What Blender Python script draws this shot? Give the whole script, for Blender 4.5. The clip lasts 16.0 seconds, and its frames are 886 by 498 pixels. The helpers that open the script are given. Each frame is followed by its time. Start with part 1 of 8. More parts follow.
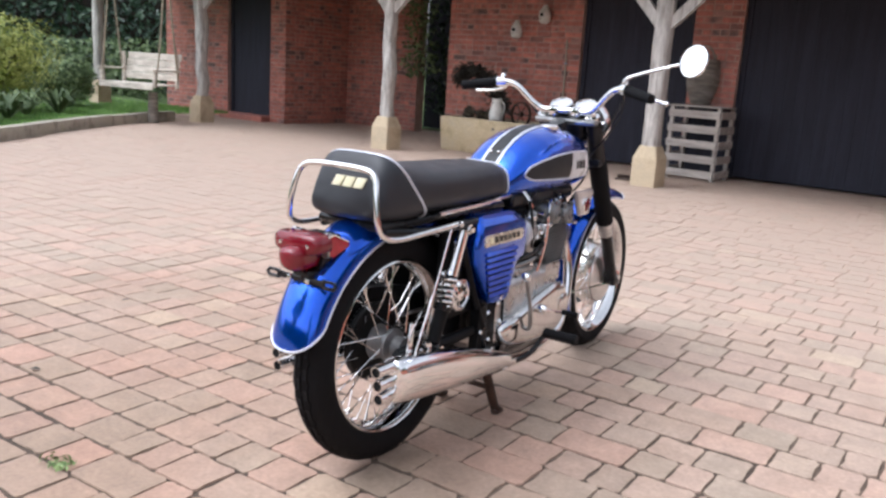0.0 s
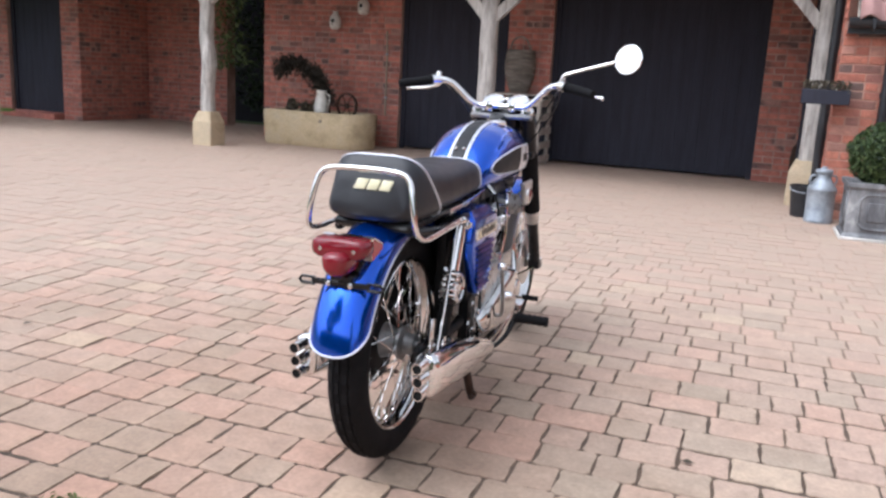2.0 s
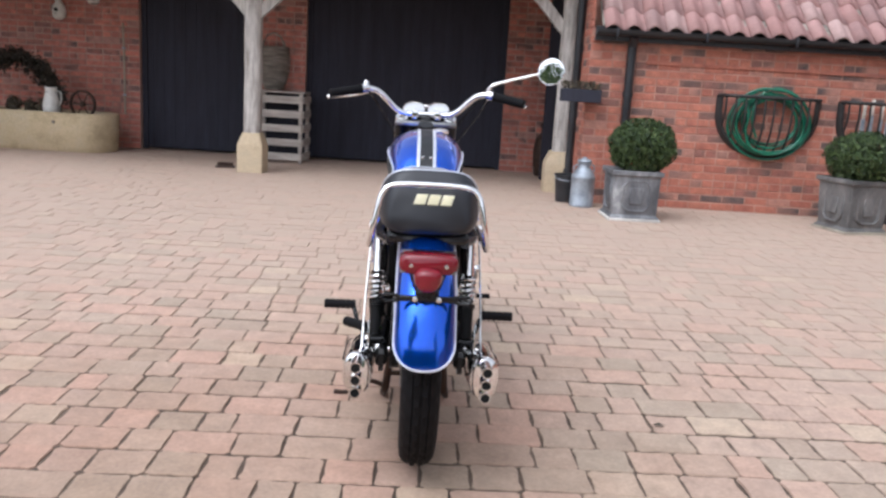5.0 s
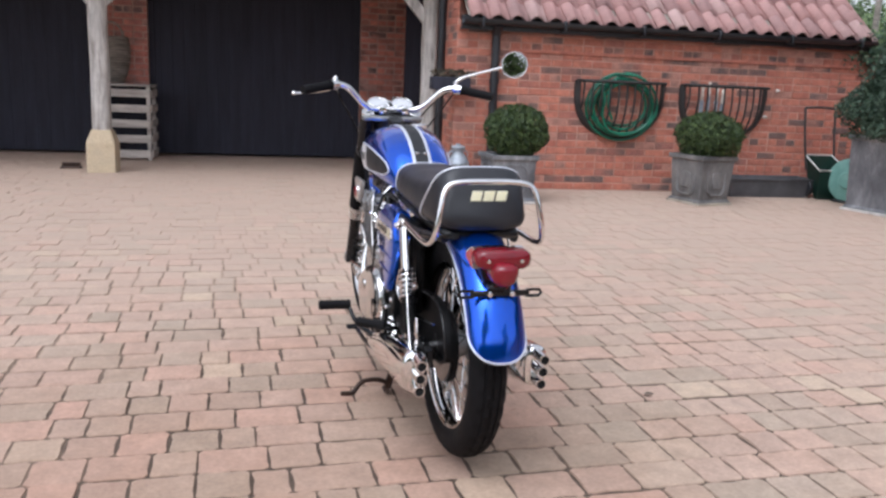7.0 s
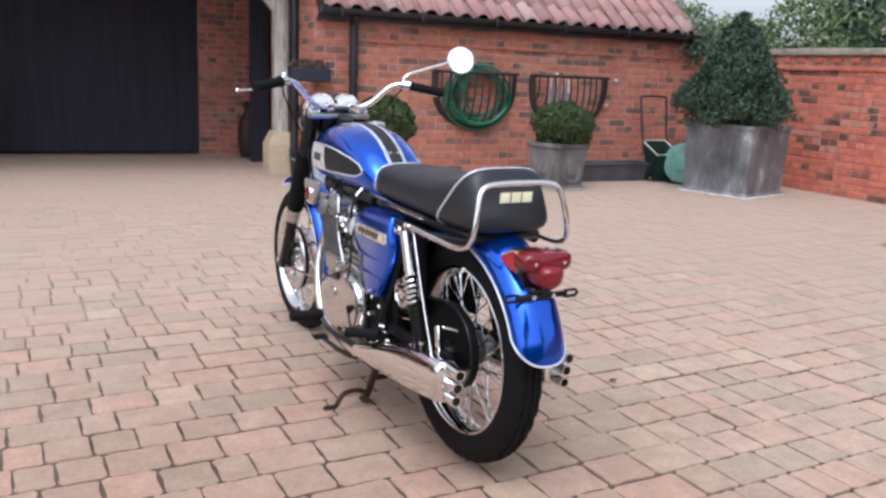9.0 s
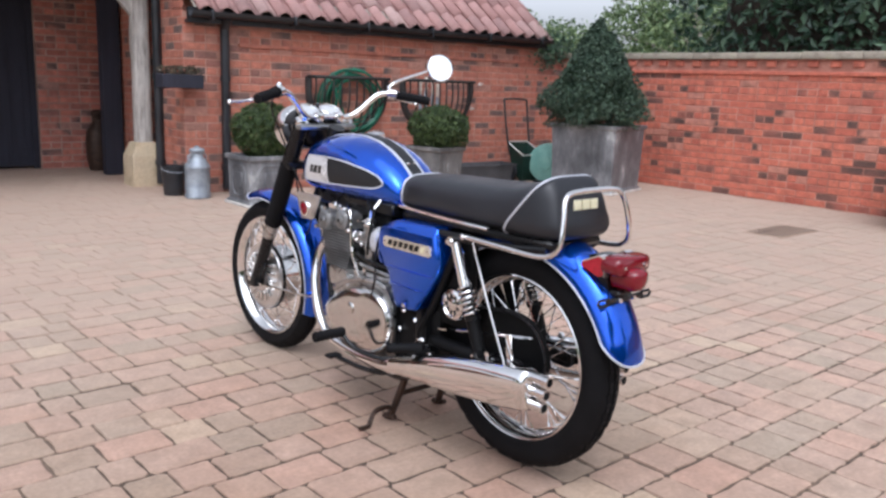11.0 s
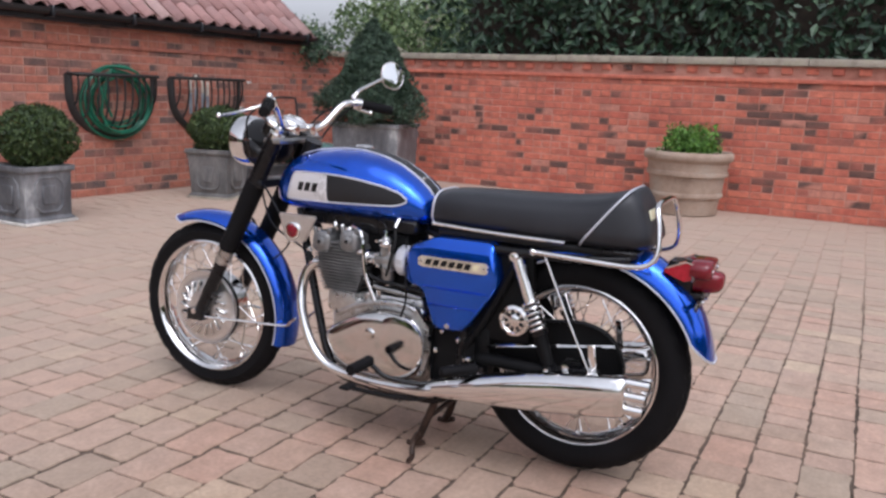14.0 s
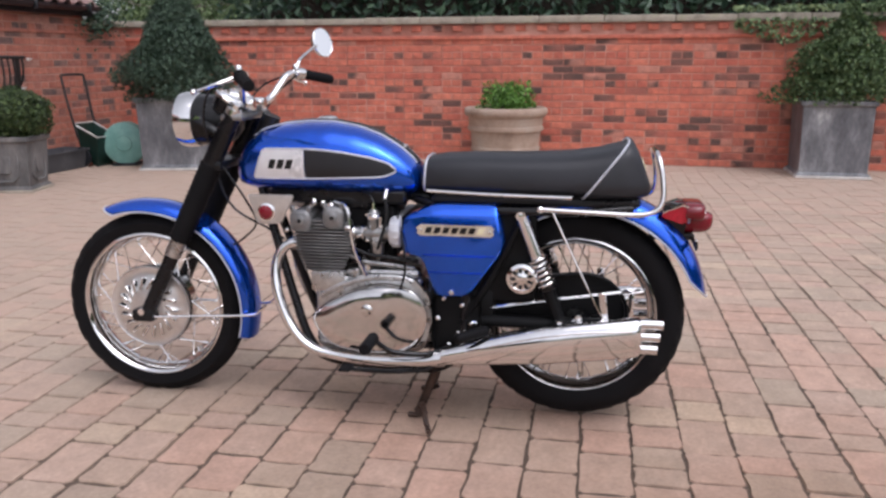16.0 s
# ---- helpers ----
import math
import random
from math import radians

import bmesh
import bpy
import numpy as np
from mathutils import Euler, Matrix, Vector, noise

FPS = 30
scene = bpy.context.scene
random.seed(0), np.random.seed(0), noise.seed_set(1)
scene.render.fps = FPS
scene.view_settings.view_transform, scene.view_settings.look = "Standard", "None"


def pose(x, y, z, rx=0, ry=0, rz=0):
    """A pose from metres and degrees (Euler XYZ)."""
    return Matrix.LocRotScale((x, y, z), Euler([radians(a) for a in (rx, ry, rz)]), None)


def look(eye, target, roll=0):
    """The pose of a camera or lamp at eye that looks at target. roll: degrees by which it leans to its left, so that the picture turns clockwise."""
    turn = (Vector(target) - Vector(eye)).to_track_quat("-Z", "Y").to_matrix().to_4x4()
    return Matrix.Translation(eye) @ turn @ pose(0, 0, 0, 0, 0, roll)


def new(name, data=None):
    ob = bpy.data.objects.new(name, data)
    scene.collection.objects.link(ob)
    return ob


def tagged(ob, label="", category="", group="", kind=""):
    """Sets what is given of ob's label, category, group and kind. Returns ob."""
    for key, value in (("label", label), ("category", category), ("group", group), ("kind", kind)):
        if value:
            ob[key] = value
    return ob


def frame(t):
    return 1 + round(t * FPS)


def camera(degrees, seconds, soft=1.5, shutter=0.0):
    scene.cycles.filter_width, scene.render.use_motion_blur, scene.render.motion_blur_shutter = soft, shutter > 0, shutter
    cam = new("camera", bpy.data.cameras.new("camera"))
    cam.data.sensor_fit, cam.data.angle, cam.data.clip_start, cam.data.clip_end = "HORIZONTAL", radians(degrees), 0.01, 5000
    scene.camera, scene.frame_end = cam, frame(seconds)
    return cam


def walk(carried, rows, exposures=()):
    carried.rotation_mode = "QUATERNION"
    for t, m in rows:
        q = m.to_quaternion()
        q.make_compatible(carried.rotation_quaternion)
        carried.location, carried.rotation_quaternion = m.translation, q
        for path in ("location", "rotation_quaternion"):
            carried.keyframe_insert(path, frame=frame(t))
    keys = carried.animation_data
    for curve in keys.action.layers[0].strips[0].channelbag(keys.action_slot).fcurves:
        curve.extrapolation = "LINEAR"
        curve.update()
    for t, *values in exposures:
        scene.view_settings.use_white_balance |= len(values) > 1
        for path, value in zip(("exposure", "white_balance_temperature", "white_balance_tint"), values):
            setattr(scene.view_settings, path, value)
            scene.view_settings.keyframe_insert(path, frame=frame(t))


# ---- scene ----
cam = camera(56.7, 16.0, soft=2.7)
PATH = [
    (0, (0.193, 0.327, 1.112), (-0.993, 1.88, 0.686), 3.6),
    (0.5, (0.09, 0.2, 1.118), (-0.987, 1.831, 0.697), 4.0),
    (1, (-0.02, 0.052, 1.127), (-0.988, 1.753, 0.718), 3.7),
    (1.5, (-0.124, -0.009, 1.113), (-0.99, 1.745, 0.697), 3.5),
    (2, (-0.282, -0.042, 1.116), (-1.031, 1.763, 0.692), 3.0),
    (2.5, (-0.401, -0.111, 1.126), (-1.041, 1.736, 0.703), 3.1),
    (3, (-0.574, -0.245, 1.14), (-1.077, 1.649, 0.738), 3.1),
    (3.5, (-0.707, -0.312, 1.134), (-1.121, 1.604, 0.737), 3.0),
    (4, (-0.903, -0.311, 1.126), (-1.207, 1.621, 0.711), 3.0),
    (4.5, (-1.041, -0.328, 1.131), (-1.209, 1.624, 0.727), 3.2),
    (7, (-1.826, -0.302, 1.132), (-1.417, 1.612, 0.72), 2.5),
    (7.5, (-1.942, -0.273, 1.124), (-1.441, 1.619, 0.711), 1.4),
    (8, (-2.06, -0.177, 1.138), (-1.477, 1.688, 0.712), 0.5),
    (8.5, (-2.175, -0.108, 1.136), (-1.474, 1.714, 0.703), 1.5),
    (9, (-2.352, -0.05, 1.137), (-1.509, 1.714, 0.717), 2.5),
    (11.5, (-3.024, 0.478, 1.13), (-1.71, 1.928, 0.719), 1.7),
    (12, (-3.101, 0.646, 1.13), (-1.687, 1.993, 0.698), 1.9),
    (12.5, (-3.188, 0.758, 1.138), (-1.693, 2.013, 0.703), 3.2),
    (13, (-3.369, 0.884, 1.152), (-1.77, 2.016, 0.751), 3.6),
    (13.5, (-3.5, 1.009, 1.151), (-1.841, 2.059, 0.772), 2.9),
    (14, (-3.564, 1.178, 1.147), (-1.861, 2.155, 0.764), 2.3),
    (14.5, (-3.627, 1.348, 1.152), (-1.866, 2.212, 0.762), 2.8),
    (15, (-3.768, 1.526, 1.162), (-1.945, 2.247, 0.769), 1.7),
    (15.5, (-3.832, 1.673, 1.145), (-1.971, 2.277, 0.726), 0.4),
    (16, (-3.801, 1.83, 1.13), (-1.905, 2.281, 0.678), -0.1),
]
walk(cam, [(t, look(eye, target, roll)) for t, eye, target, roll in PATH],
     exposures=[(0, 0.30, 5830, 11.5), (2, 0.26, 5830, 11.5), (4.5, 0.13, 5860, 11.5), (7, -0.03, 5860, 12.5), (9, 0.02, 5850, 12.5), (12.5, -0.15, 5850, 13.5), (14.5, -0.32, 6020, 16.5), (16, -0.29, 6090, 17.5)])

# ---- light ----
world = bpy.data.worlds.new("overcast_sky")
scene.world = world
world.use_nodes = True
wn, wl = world.node_tree.nodes, world.node_tree.links
sky = wn.new("ShaderNodeTexSky")
sky.sky_type, sky.sun_disc = "NISHITA", False
sky.sun_elevation, sky.sun_rotation = radians(58), radians(220)
sky.dust_density, sky.air_density = 4.0, 1.0
veil = wn.new("ShaderNodeHueSaturation")
veil.inputs["Saturation"].default_value = 0.14
wl.new(sky.outputs[0], veil.inputs["Color"])
wl.new(veil.outputs[0], wn["Background"].inputs[0])
wn["Background"].inputs[1].default_value = 0.25
sun = new("sun", bpy.data.lights.new("sun", "SUN"))
sun.data.energy, sun.data.angle, sun.data.color = 0.6, radians(70), (1.0, 0.96, 0.92)
sun.matrix_world = look((-4.2, -5.0, 11), (0, 0, 0))


# ---- materials ----
def node(tree, kind, **values):
    n = tree.nodes.new(kind)
    for key, value in values.items():
        n.inputs[key.replace("_", " ")].default_value = value
    return n


def ramp(tree, stops):
    n = tree.nodes.new("ShaderNodeValToRGB")
    while len(n.color_ramp.elements) < len(stops):
        n.color_ramp.elements.new(0.5)
    for e, (at, col) in zip(n.color_ramp.elements, stops):
        e.position, e.color = at, (*col, 1)
    return n


def material(name, stops, rough=0.6, metal=0.0, source="noise", scale=8.0, fine=60.0, speck=0.12, bump=0.15, depth=0.01,
             rough_spread=0.1, coat=0.0, stretch=(1, 1, 1), spec=0.5, local=False, interp="LINEAR", trans=0.0, cluster=0.0):
    """A surface whose colour goes along stops by noise, by piece or by loose part, with a second, finer grain and relief."""
    m = bpy.data.materials.new(name)
    m.use_nodes = True
    t = m.node_tree
    b, links = t.nodes["Principled BSDF"], t.links
    geo = t.nodes.new("ShaderNodeNewGeometry")
    place = geo.outputs["Position"]
    if local:
        place = t.nodes.new("ShaderNodeTexCoord").outputs["Object"]
    mapping = t.nodes.new("ShaderNodeMapping")
    mapping.inputs["Scale"].default_value = stretch
    links.new(place, mapping.inputs["Vector"])
    big = node(t, "ShaderNodeTexNoise", Scale=scale, Detail=5.0, Roughness=0.6)
    small = node(t, "ShaderNodeTexNoise", Scale=fine, Detail=4.0, Roughness=0.65)
    links.new(mapping.outputs[0], big.inputs["Vector"])
    links.new(mapping.outputs[0], small.inputs["Vector"])
    cr = ramp(t, stops)
    cr.color_ramp.interpolation = interp
    if source == "noise":
        wide = node(t, "ShaderNodeMapRange", From_Min=0.3, From_Max=0.7)
        links.new(big.outputs["Fac"], wide.inputs["Value"])
        links.new(wide.outputs[0], cr.inputs["Fac"])
    else:
        base = t.nodes.new("ShaderNodeObjectInfo").outputs["Random"] if source == "piece" else geo.outputs["Random Per Island"]
        if cluster:
            drift = node(t, "ShaderNodeTexNoise", Scale=1.6, Detail=2.0, Roughness=0.5)
            links.new(geo.outputs["Position"], drift.inputs["Vector"])
            shift = node(t, "ShaderNodeMapRange", From_Min=0.3, From_Max=0.7, To_Min=-cluster, To_Max=cluster)
            links.new(drift.outputs["Fac"], shift.inputs["Value"])
            both = t.nodes.new("ShaderNodeMath")
            both.operation, both.use_clamp = "ADD", True
            links.new(base, both.inputs[0])
            links.new(shift.outputs[0], both.inputs[1])
            base = both.outputs[0]
        links.new(base, cr.inputs["Fac"])
    # grain and blotches shift the value about its own colour
    mixed = t.nodes.new("ShaderNodeMixRGB")
    mixed.blend_type = "MULTIPLY"
    mixed.inputs[0].default_value = 1.0
    grain = node(t, "ShaderNodeMapRange", From_Min=0.25, From_Max=0.75, To_Min=1 - speck, To_Max=1 + speck)
    links.new(small.outputs["Fac"], grain.inputs["Value"])
    blotch = node(t, "ShaderNodeMapRange", From_Min=0.25, From_Max=0.75, To_Min=1 - speck, To_Max=1 + speck)
    links.new(big.outputs["Fac"], blotch.inputs["Value"])
    prod = t.nodes.new("ShaderNodeMath")
    prod.operation = "MULTIPLY"
    links.new(grain.outputs[0], prod.inputs[0])
    links.new(blotch.outputs[0], prod.inputs[1])
    links.new(cr.outputs["Color"], mixed.inputs[1])
    links.new(prod.outputs[0], mixed.inputs[2])
    links.new(mixed.outputs[0], b.inputs["Base Color"])
    rr = node(t, "ShaderNodeMapRange", From_Min=0.3, From_Max=0.7, To_Min=max(0.02, rough - rough_spread), To_Max=min(1, rough + rough_spread))
    links.new(big.outputs["Fac"], rr.inputs["Value"])
    links.new(rr.outputs[0], b.inputs["Roughness"])
    b.inputs["Metallic"].default_value = metal
    b.inputs["Specular IOR Level"].default_value = spec
    b.inputs["Coat Weight"].default_value = coat
    b.inputs["Coat Roughness"].default_value = 0.04
    if trans:
        b.inputs["Subsurface Weight"].default_value = 0.0
    if bump:
        bp = node(t, "ShaderNodeBump", Strength=bump, Distance=depth)
        links.new(small.outputs["Fac"], bp.inputs["Height"])
        links.new(bp.outputs[0], b.inputs["Normal"])
    return m


BRICK = [(0.0, (0.560, 0.172, 0.110)), (0.2, (0.445, 0.122, 0.082)), (0.4, (0.605, 0.200, 0.128)), (0.55, (0.505, 0.145, 0.095)),
         (0.68, (0.570, 0.178, 0.116)), (0.78, (0.380, 0.125, 0.090)), (0.86, (0.195, 0.092, 0.072)), (0.95, (0.098, 0.060, 0.050)), (1.0, (0.500, 0.220, 0.160))]
brick_piece = material("red_brick", BRICK, 0.9, source="piece", scale=14, fine=120, speck=0.3, bump=0.6, depth=0.005, cluster=0.16)
brick_joined = material("red_brick_run", BRICK, 0.9, source="island", scale=14, fine=120, speck=0.3, bump=0.6, depth=0.005, cluster=0.16)
# browner bricks in the lodge, with veiling haze also put into their colour
HAZY_LODGE_BRICK = [(0.0, (0.47, 0.175, 0.128)), (0.2, (0.36, 0.135, 0.104)), (0.4, (0.53, 0.200, 0.146)), (0.52, (0.33, 0.134, 0.108)),
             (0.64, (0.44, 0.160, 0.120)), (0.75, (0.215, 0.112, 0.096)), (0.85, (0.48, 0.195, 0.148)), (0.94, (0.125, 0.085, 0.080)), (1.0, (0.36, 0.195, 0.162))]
hazy_lodge_piece = material("hazy_lodge_brick", HAZY_LODGE_BRICK, 0.9, source="piece", scale=14, fine=120, speck=0.3, bump=0.6, depth=0.005, cluster=0.16)
hazy_lodge_joined = material("hazy_lodge_brick_run", HAZY_LODGE_BRICK, 0.9, source="island", scale=14, fine=120, speck=0.3, bump=0.6, depth=0.005, cluster=0.16)
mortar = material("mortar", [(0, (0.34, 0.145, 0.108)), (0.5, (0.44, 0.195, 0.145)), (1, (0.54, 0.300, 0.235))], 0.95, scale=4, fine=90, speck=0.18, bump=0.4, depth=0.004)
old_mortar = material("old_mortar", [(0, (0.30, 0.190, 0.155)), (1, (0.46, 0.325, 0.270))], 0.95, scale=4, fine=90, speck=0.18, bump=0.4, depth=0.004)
# the outbuilding's bricks: orange red, with scattered burnt ones and pale joints
YARD_BRICK = [(0.0, (0.425, 0.158, 0.104)), (0.18, (0.350, 0.122, 0.084)), (0.35, (0.465, 0.180, 0.120)), (0.48, (0.385, 0.136, 0.093)), (0.60, (0.440, 0.164, 0.110)),
              (0.69, (0.300, 0.122, 0.094)), (0.78, (0.195, 0.108, 0.088)), (0.88, (0.118, 0.083, 0.075)), (1.0, (0.410, 0.200, 0.150))]
yard_brick_piece = material("orange_brick", YARD_BRICK, 0.9, source="piece", scale=14, fine=120, speck=0.3, bump=0.6, depth=0.005, cluster=0.16)
yard_brick_joined = material("orange_brick_run", YARD_BRICK, 0.9, source="island", scale=14, fine=120, speck=0.3, bump=0.6, depth=0.005, cluster=0.16)
yard_mortar = material("pale_mortar", [(0, (0.34, 0.175, 0.130)), (0.5, (0.42, 0.225, 0.170)), (1, (0.48, 0.290, 0.225))], 0.95, scale=4, fine=90, speck=0.18, bump=0.4, depth=0.004)
PAVER = [(0.00, (0.467, 0.331, 0.259)), (0.10, (0.405, 0.316, 0.240)), (0.20, (0.496, 0.333, 0.256)), (0.30, (0.445, 0.329, 0.256)), (0.40, (0.384, 0.305, 0.233)), (0.50, (0.477, 0.342, 0.265)),
         (0.60, (0.431, 0.310, 0.243)), (0.69, (0.452, 0.334, 0.259)), (0.73, (0.502, 0.390, 0.286)), (0.77, (0.438, 0.331, 0.259)), (0.84, (0.399, 0.318, 0.243)), (0.92, (0.492, 0.324, 0.249)), (1.00, (0.359, 0.287, 0.220))]
paver_piece = material("concrete_paver", PAVER, 0.85, source="piece", scale=13.0, fine=70, speck=0.17, bump=0.6, depth=0.005)
paver_joined = material("concrete_paver_run", PAVER, 0.85, source="island", scale=13.0, fine=70, speck=0.17, bump=0.6, depth=0.005)


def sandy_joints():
    """Jointing sand: dark in the middle of the yard, pale towards its edges."""
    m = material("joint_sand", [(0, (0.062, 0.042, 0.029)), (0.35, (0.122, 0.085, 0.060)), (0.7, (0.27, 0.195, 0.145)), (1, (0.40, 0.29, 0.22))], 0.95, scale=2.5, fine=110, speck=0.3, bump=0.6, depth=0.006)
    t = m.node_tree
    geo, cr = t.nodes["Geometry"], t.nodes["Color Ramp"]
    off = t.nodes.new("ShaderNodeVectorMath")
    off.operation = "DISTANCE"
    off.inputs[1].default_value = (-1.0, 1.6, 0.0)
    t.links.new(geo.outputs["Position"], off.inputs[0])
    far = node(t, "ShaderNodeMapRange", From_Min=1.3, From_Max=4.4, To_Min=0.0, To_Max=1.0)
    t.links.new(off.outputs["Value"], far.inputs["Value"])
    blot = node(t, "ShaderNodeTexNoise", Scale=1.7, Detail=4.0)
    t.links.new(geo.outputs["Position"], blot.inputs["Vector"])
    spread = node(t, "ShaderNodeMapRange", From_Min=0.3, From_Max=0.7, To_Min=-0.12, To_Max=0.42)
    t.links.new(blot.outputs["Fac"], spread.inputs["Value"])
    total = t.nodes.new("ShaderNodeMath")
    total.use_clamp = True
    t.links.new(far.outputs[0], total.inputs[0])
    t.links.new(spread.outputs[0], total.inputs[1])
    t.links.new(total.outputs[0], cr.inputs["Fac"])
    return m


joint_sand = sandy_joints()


def shade_and_even(m):
    """Shade left of the motorcycle, put into the paver colour in uneven, thinning patches."""
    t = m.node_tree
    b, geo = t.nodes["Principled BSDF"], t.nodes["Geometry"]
    unshaded = b.inputs["Base Color"].links[0].from_socket
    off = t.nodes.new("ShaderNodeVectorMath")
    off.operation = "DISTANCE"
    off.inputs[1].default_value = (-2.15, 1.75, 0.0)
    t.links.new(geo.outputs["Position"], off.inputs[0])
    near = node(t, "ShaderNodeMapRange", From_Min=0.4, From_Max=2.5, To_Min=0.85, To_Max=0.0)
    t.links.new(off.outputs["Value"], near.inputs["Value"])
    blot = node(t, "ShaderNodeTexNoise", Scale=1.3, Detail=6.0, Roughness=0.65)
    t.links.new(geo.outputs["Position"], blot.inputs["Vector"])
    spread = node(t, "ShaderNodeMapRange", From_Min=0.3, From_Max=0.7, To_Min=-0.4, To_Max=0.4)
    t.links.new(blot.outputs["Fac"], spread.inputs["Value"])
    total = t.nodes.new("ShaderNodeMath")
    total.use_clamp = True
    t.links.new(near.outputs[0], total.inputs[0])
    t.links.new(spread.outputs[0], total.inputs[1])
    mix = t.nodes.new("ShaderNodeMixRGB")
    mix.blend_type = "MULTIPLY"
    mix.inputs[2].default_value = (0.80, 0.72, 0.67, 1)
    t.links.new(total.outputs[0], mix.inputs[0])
    t.links.new(unshaded, mix.inputs[1])
    # a tan tone evens out the blocks towards the edges of the yard
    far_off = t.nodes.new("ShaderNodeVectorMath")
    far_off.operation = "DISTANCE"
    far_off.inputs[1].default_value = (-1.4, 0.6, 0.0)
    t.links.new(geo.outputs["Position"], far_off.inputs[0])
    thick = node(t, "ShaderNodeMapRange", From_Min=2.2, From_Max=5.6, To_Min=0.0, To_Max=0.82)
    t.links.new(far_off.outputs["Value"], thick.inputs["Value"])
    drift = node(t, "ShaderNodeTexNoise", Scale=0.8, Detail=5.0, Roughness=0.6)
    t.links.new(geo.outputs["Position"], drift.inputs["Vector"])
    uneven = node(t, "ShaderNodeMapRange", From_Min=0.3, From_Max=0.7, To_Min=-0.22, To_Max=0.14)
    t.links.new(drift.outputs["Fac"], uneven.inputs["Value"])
    tan_share = t.nodes.new("ShaderNodeMath")
    tan_share.use_clamp = True
    t.links.new(thick.outputs[0], tan_share.inputs[0])
    t.links.new(uneven.outputs[0], tan_share.inputs[1])
    evened = t.nodes.new("ShaderNodeMixRGB")
    evened.inputs[2].default_value = (0.415, 0.314, 0.246, 1)
    t.links.new(tan_share.outputs[0], evened.inputs[0])
    t.links.new(mix.outputs[0], evened.inputs[1])
    t.links.new(evened.outputs[0], b.inputs["Base Color"])


shade_and_even(paver_piece)
shade_and_even(paver_joined)
clay_tile = material("clay_pantile", [(0, (0.33, 0.180, 0.163)), (0.4, (0.385, 0.224, 0.205)), (0.75, (0.27, 0.158, 0.147)), (1, (0.44, 0.30, 0.275))], 0.75, source="piece", scale=6, fine=70, speck=0.18, bump=0.3, depth=0.004)
black_plastic = material("black_gutter_plastic", [(0, (0.012, 0.013, 0.016)), (1, (0.025, 0.026, 0.03))], 0.4, scale=4, fine=60, bump=0.05)
door_paint = material("black_stained_boards", [(0, (0.024, 0.0245, 0.035)), (1, (0.036, 0.0365, 0.051))], 0.75, spec=0.25, scale=2, fine=40, stretch=(6, 6, 0.6), bump=0.25, depth=0.003)
oak = material("silvered_oak", [(0, (0.30, 0.27, 0.24)), (0.5, (0.46, 0.43, 0.395)), (1, (0.58, 0.555, 0.52))], 0.85, scale=5, fine=45, stretch=(5, 5, 0.7), speck=0.2, bump=0.7, depth=0.008)
# darker copy of the oak: ceiling shade put into its colour; also stems, trunks
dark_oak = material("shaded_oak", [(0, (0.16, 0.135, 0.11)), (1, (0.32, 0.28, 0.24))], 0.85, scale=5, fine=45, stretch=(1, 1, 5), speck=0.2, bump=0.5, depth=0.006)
sandstone = material("sandstone", [(0, (0.44, 0.34, 0.22)), (0.5, (0.52, 0.42, 0.285)), (1, (0.40, 0.33, 0.235))], 0.9, scale=4, fine=60, speck=0.18, bump=0.5, depth=0.006)
trough_stone = material("trough_stone", [(0, (0.36, 0.28, 0.17)), (0.5, (0.50, 0.40, 0.25)), (1, (0.42, 0.36, 0.26))], 0.9, scale=2.5, fine=50, speck=0.2, bump=0.6, depth=0.008)
coping_stone = material("coping_stone", [(0, (0.25, 0.22, 0.17)), (0.5, (0.36, 0.32, 0.26)), (1, (0.30, 0.28, 0.2))], 0.9, scale=5, fine=60, speck=0.22, bump=0.5, depth=0.006)
lead = material("weathered_lead", [(0, (0.095, 0.098, 0.106)), (0.5, (0.165, 0.168, 0.178)), (0.8, (0.25, 0.255, 0.262)), (1, (0.42, 0.42, 0.42))], 0.6, metal=0.25, scale=5, fine=45, speck=0.2, bump=0.25, depth=0.004, stretch=(1, 1, 0.45))
lead_dark = material("dark_lead", [(0, (0.09, 0.09, 0.09)), (0.6, (0.16, 0.155, 0.15)), (1, (0.22, 0.21, 0.2))], 0.7, metal=0.15, scale=5, fine=45, speck=0.2, bump=0.25, depth=0.004, stretch=(1, 1, 0.45))
terracotta = material("pale_terracotta", [(0, (0.29, 0.205, 0.15)), (0.5, (0.37, 0.275, 0.21)), (1, (0.34, 0.28, 0.225))], 0.9, scale=4, fine=60, speck=0.16, bump=0.35, depth=0.004)
zinc = material("galvanised_zinc", [(0, (0.26, 0.29, 0.33)), (1, (0.42, 0.46, 0.50))], 0.55, metal=0.4, scale=9, fine=50, bump=0.1)
wrought_iron = material("wrought_iron", [(0, (0.012, 0.011, 0.011)), (1, (0.03, 0.026, 0.024))], 0.6, scale=9, fine=90, bump=0.3, depth=0.002)
green_hose = material("green_hose_rubber", [(0, (0.005, 0.07, 0.04)), (0.6, (0.008, 0.125, 0.07)), (1, (0.015, 0.19, 0.11))], 0.35, scale=6, fine=60, bump=0.1)
dark_green_plastic = material("dark_green_plastic", [(0, (0.006, 0.022, 0.016)), (1, (0.012, 0.035, 0.026))], 0.4, scale=6, fine=60, bump=0.05)
teal_plastic = material("teal_plastic", [(0, (0.16, 0.36, 0.31)), (1, (0.26, 0.48, 0.42))], 0.45, scale=5, fine=60, bump=0.05)
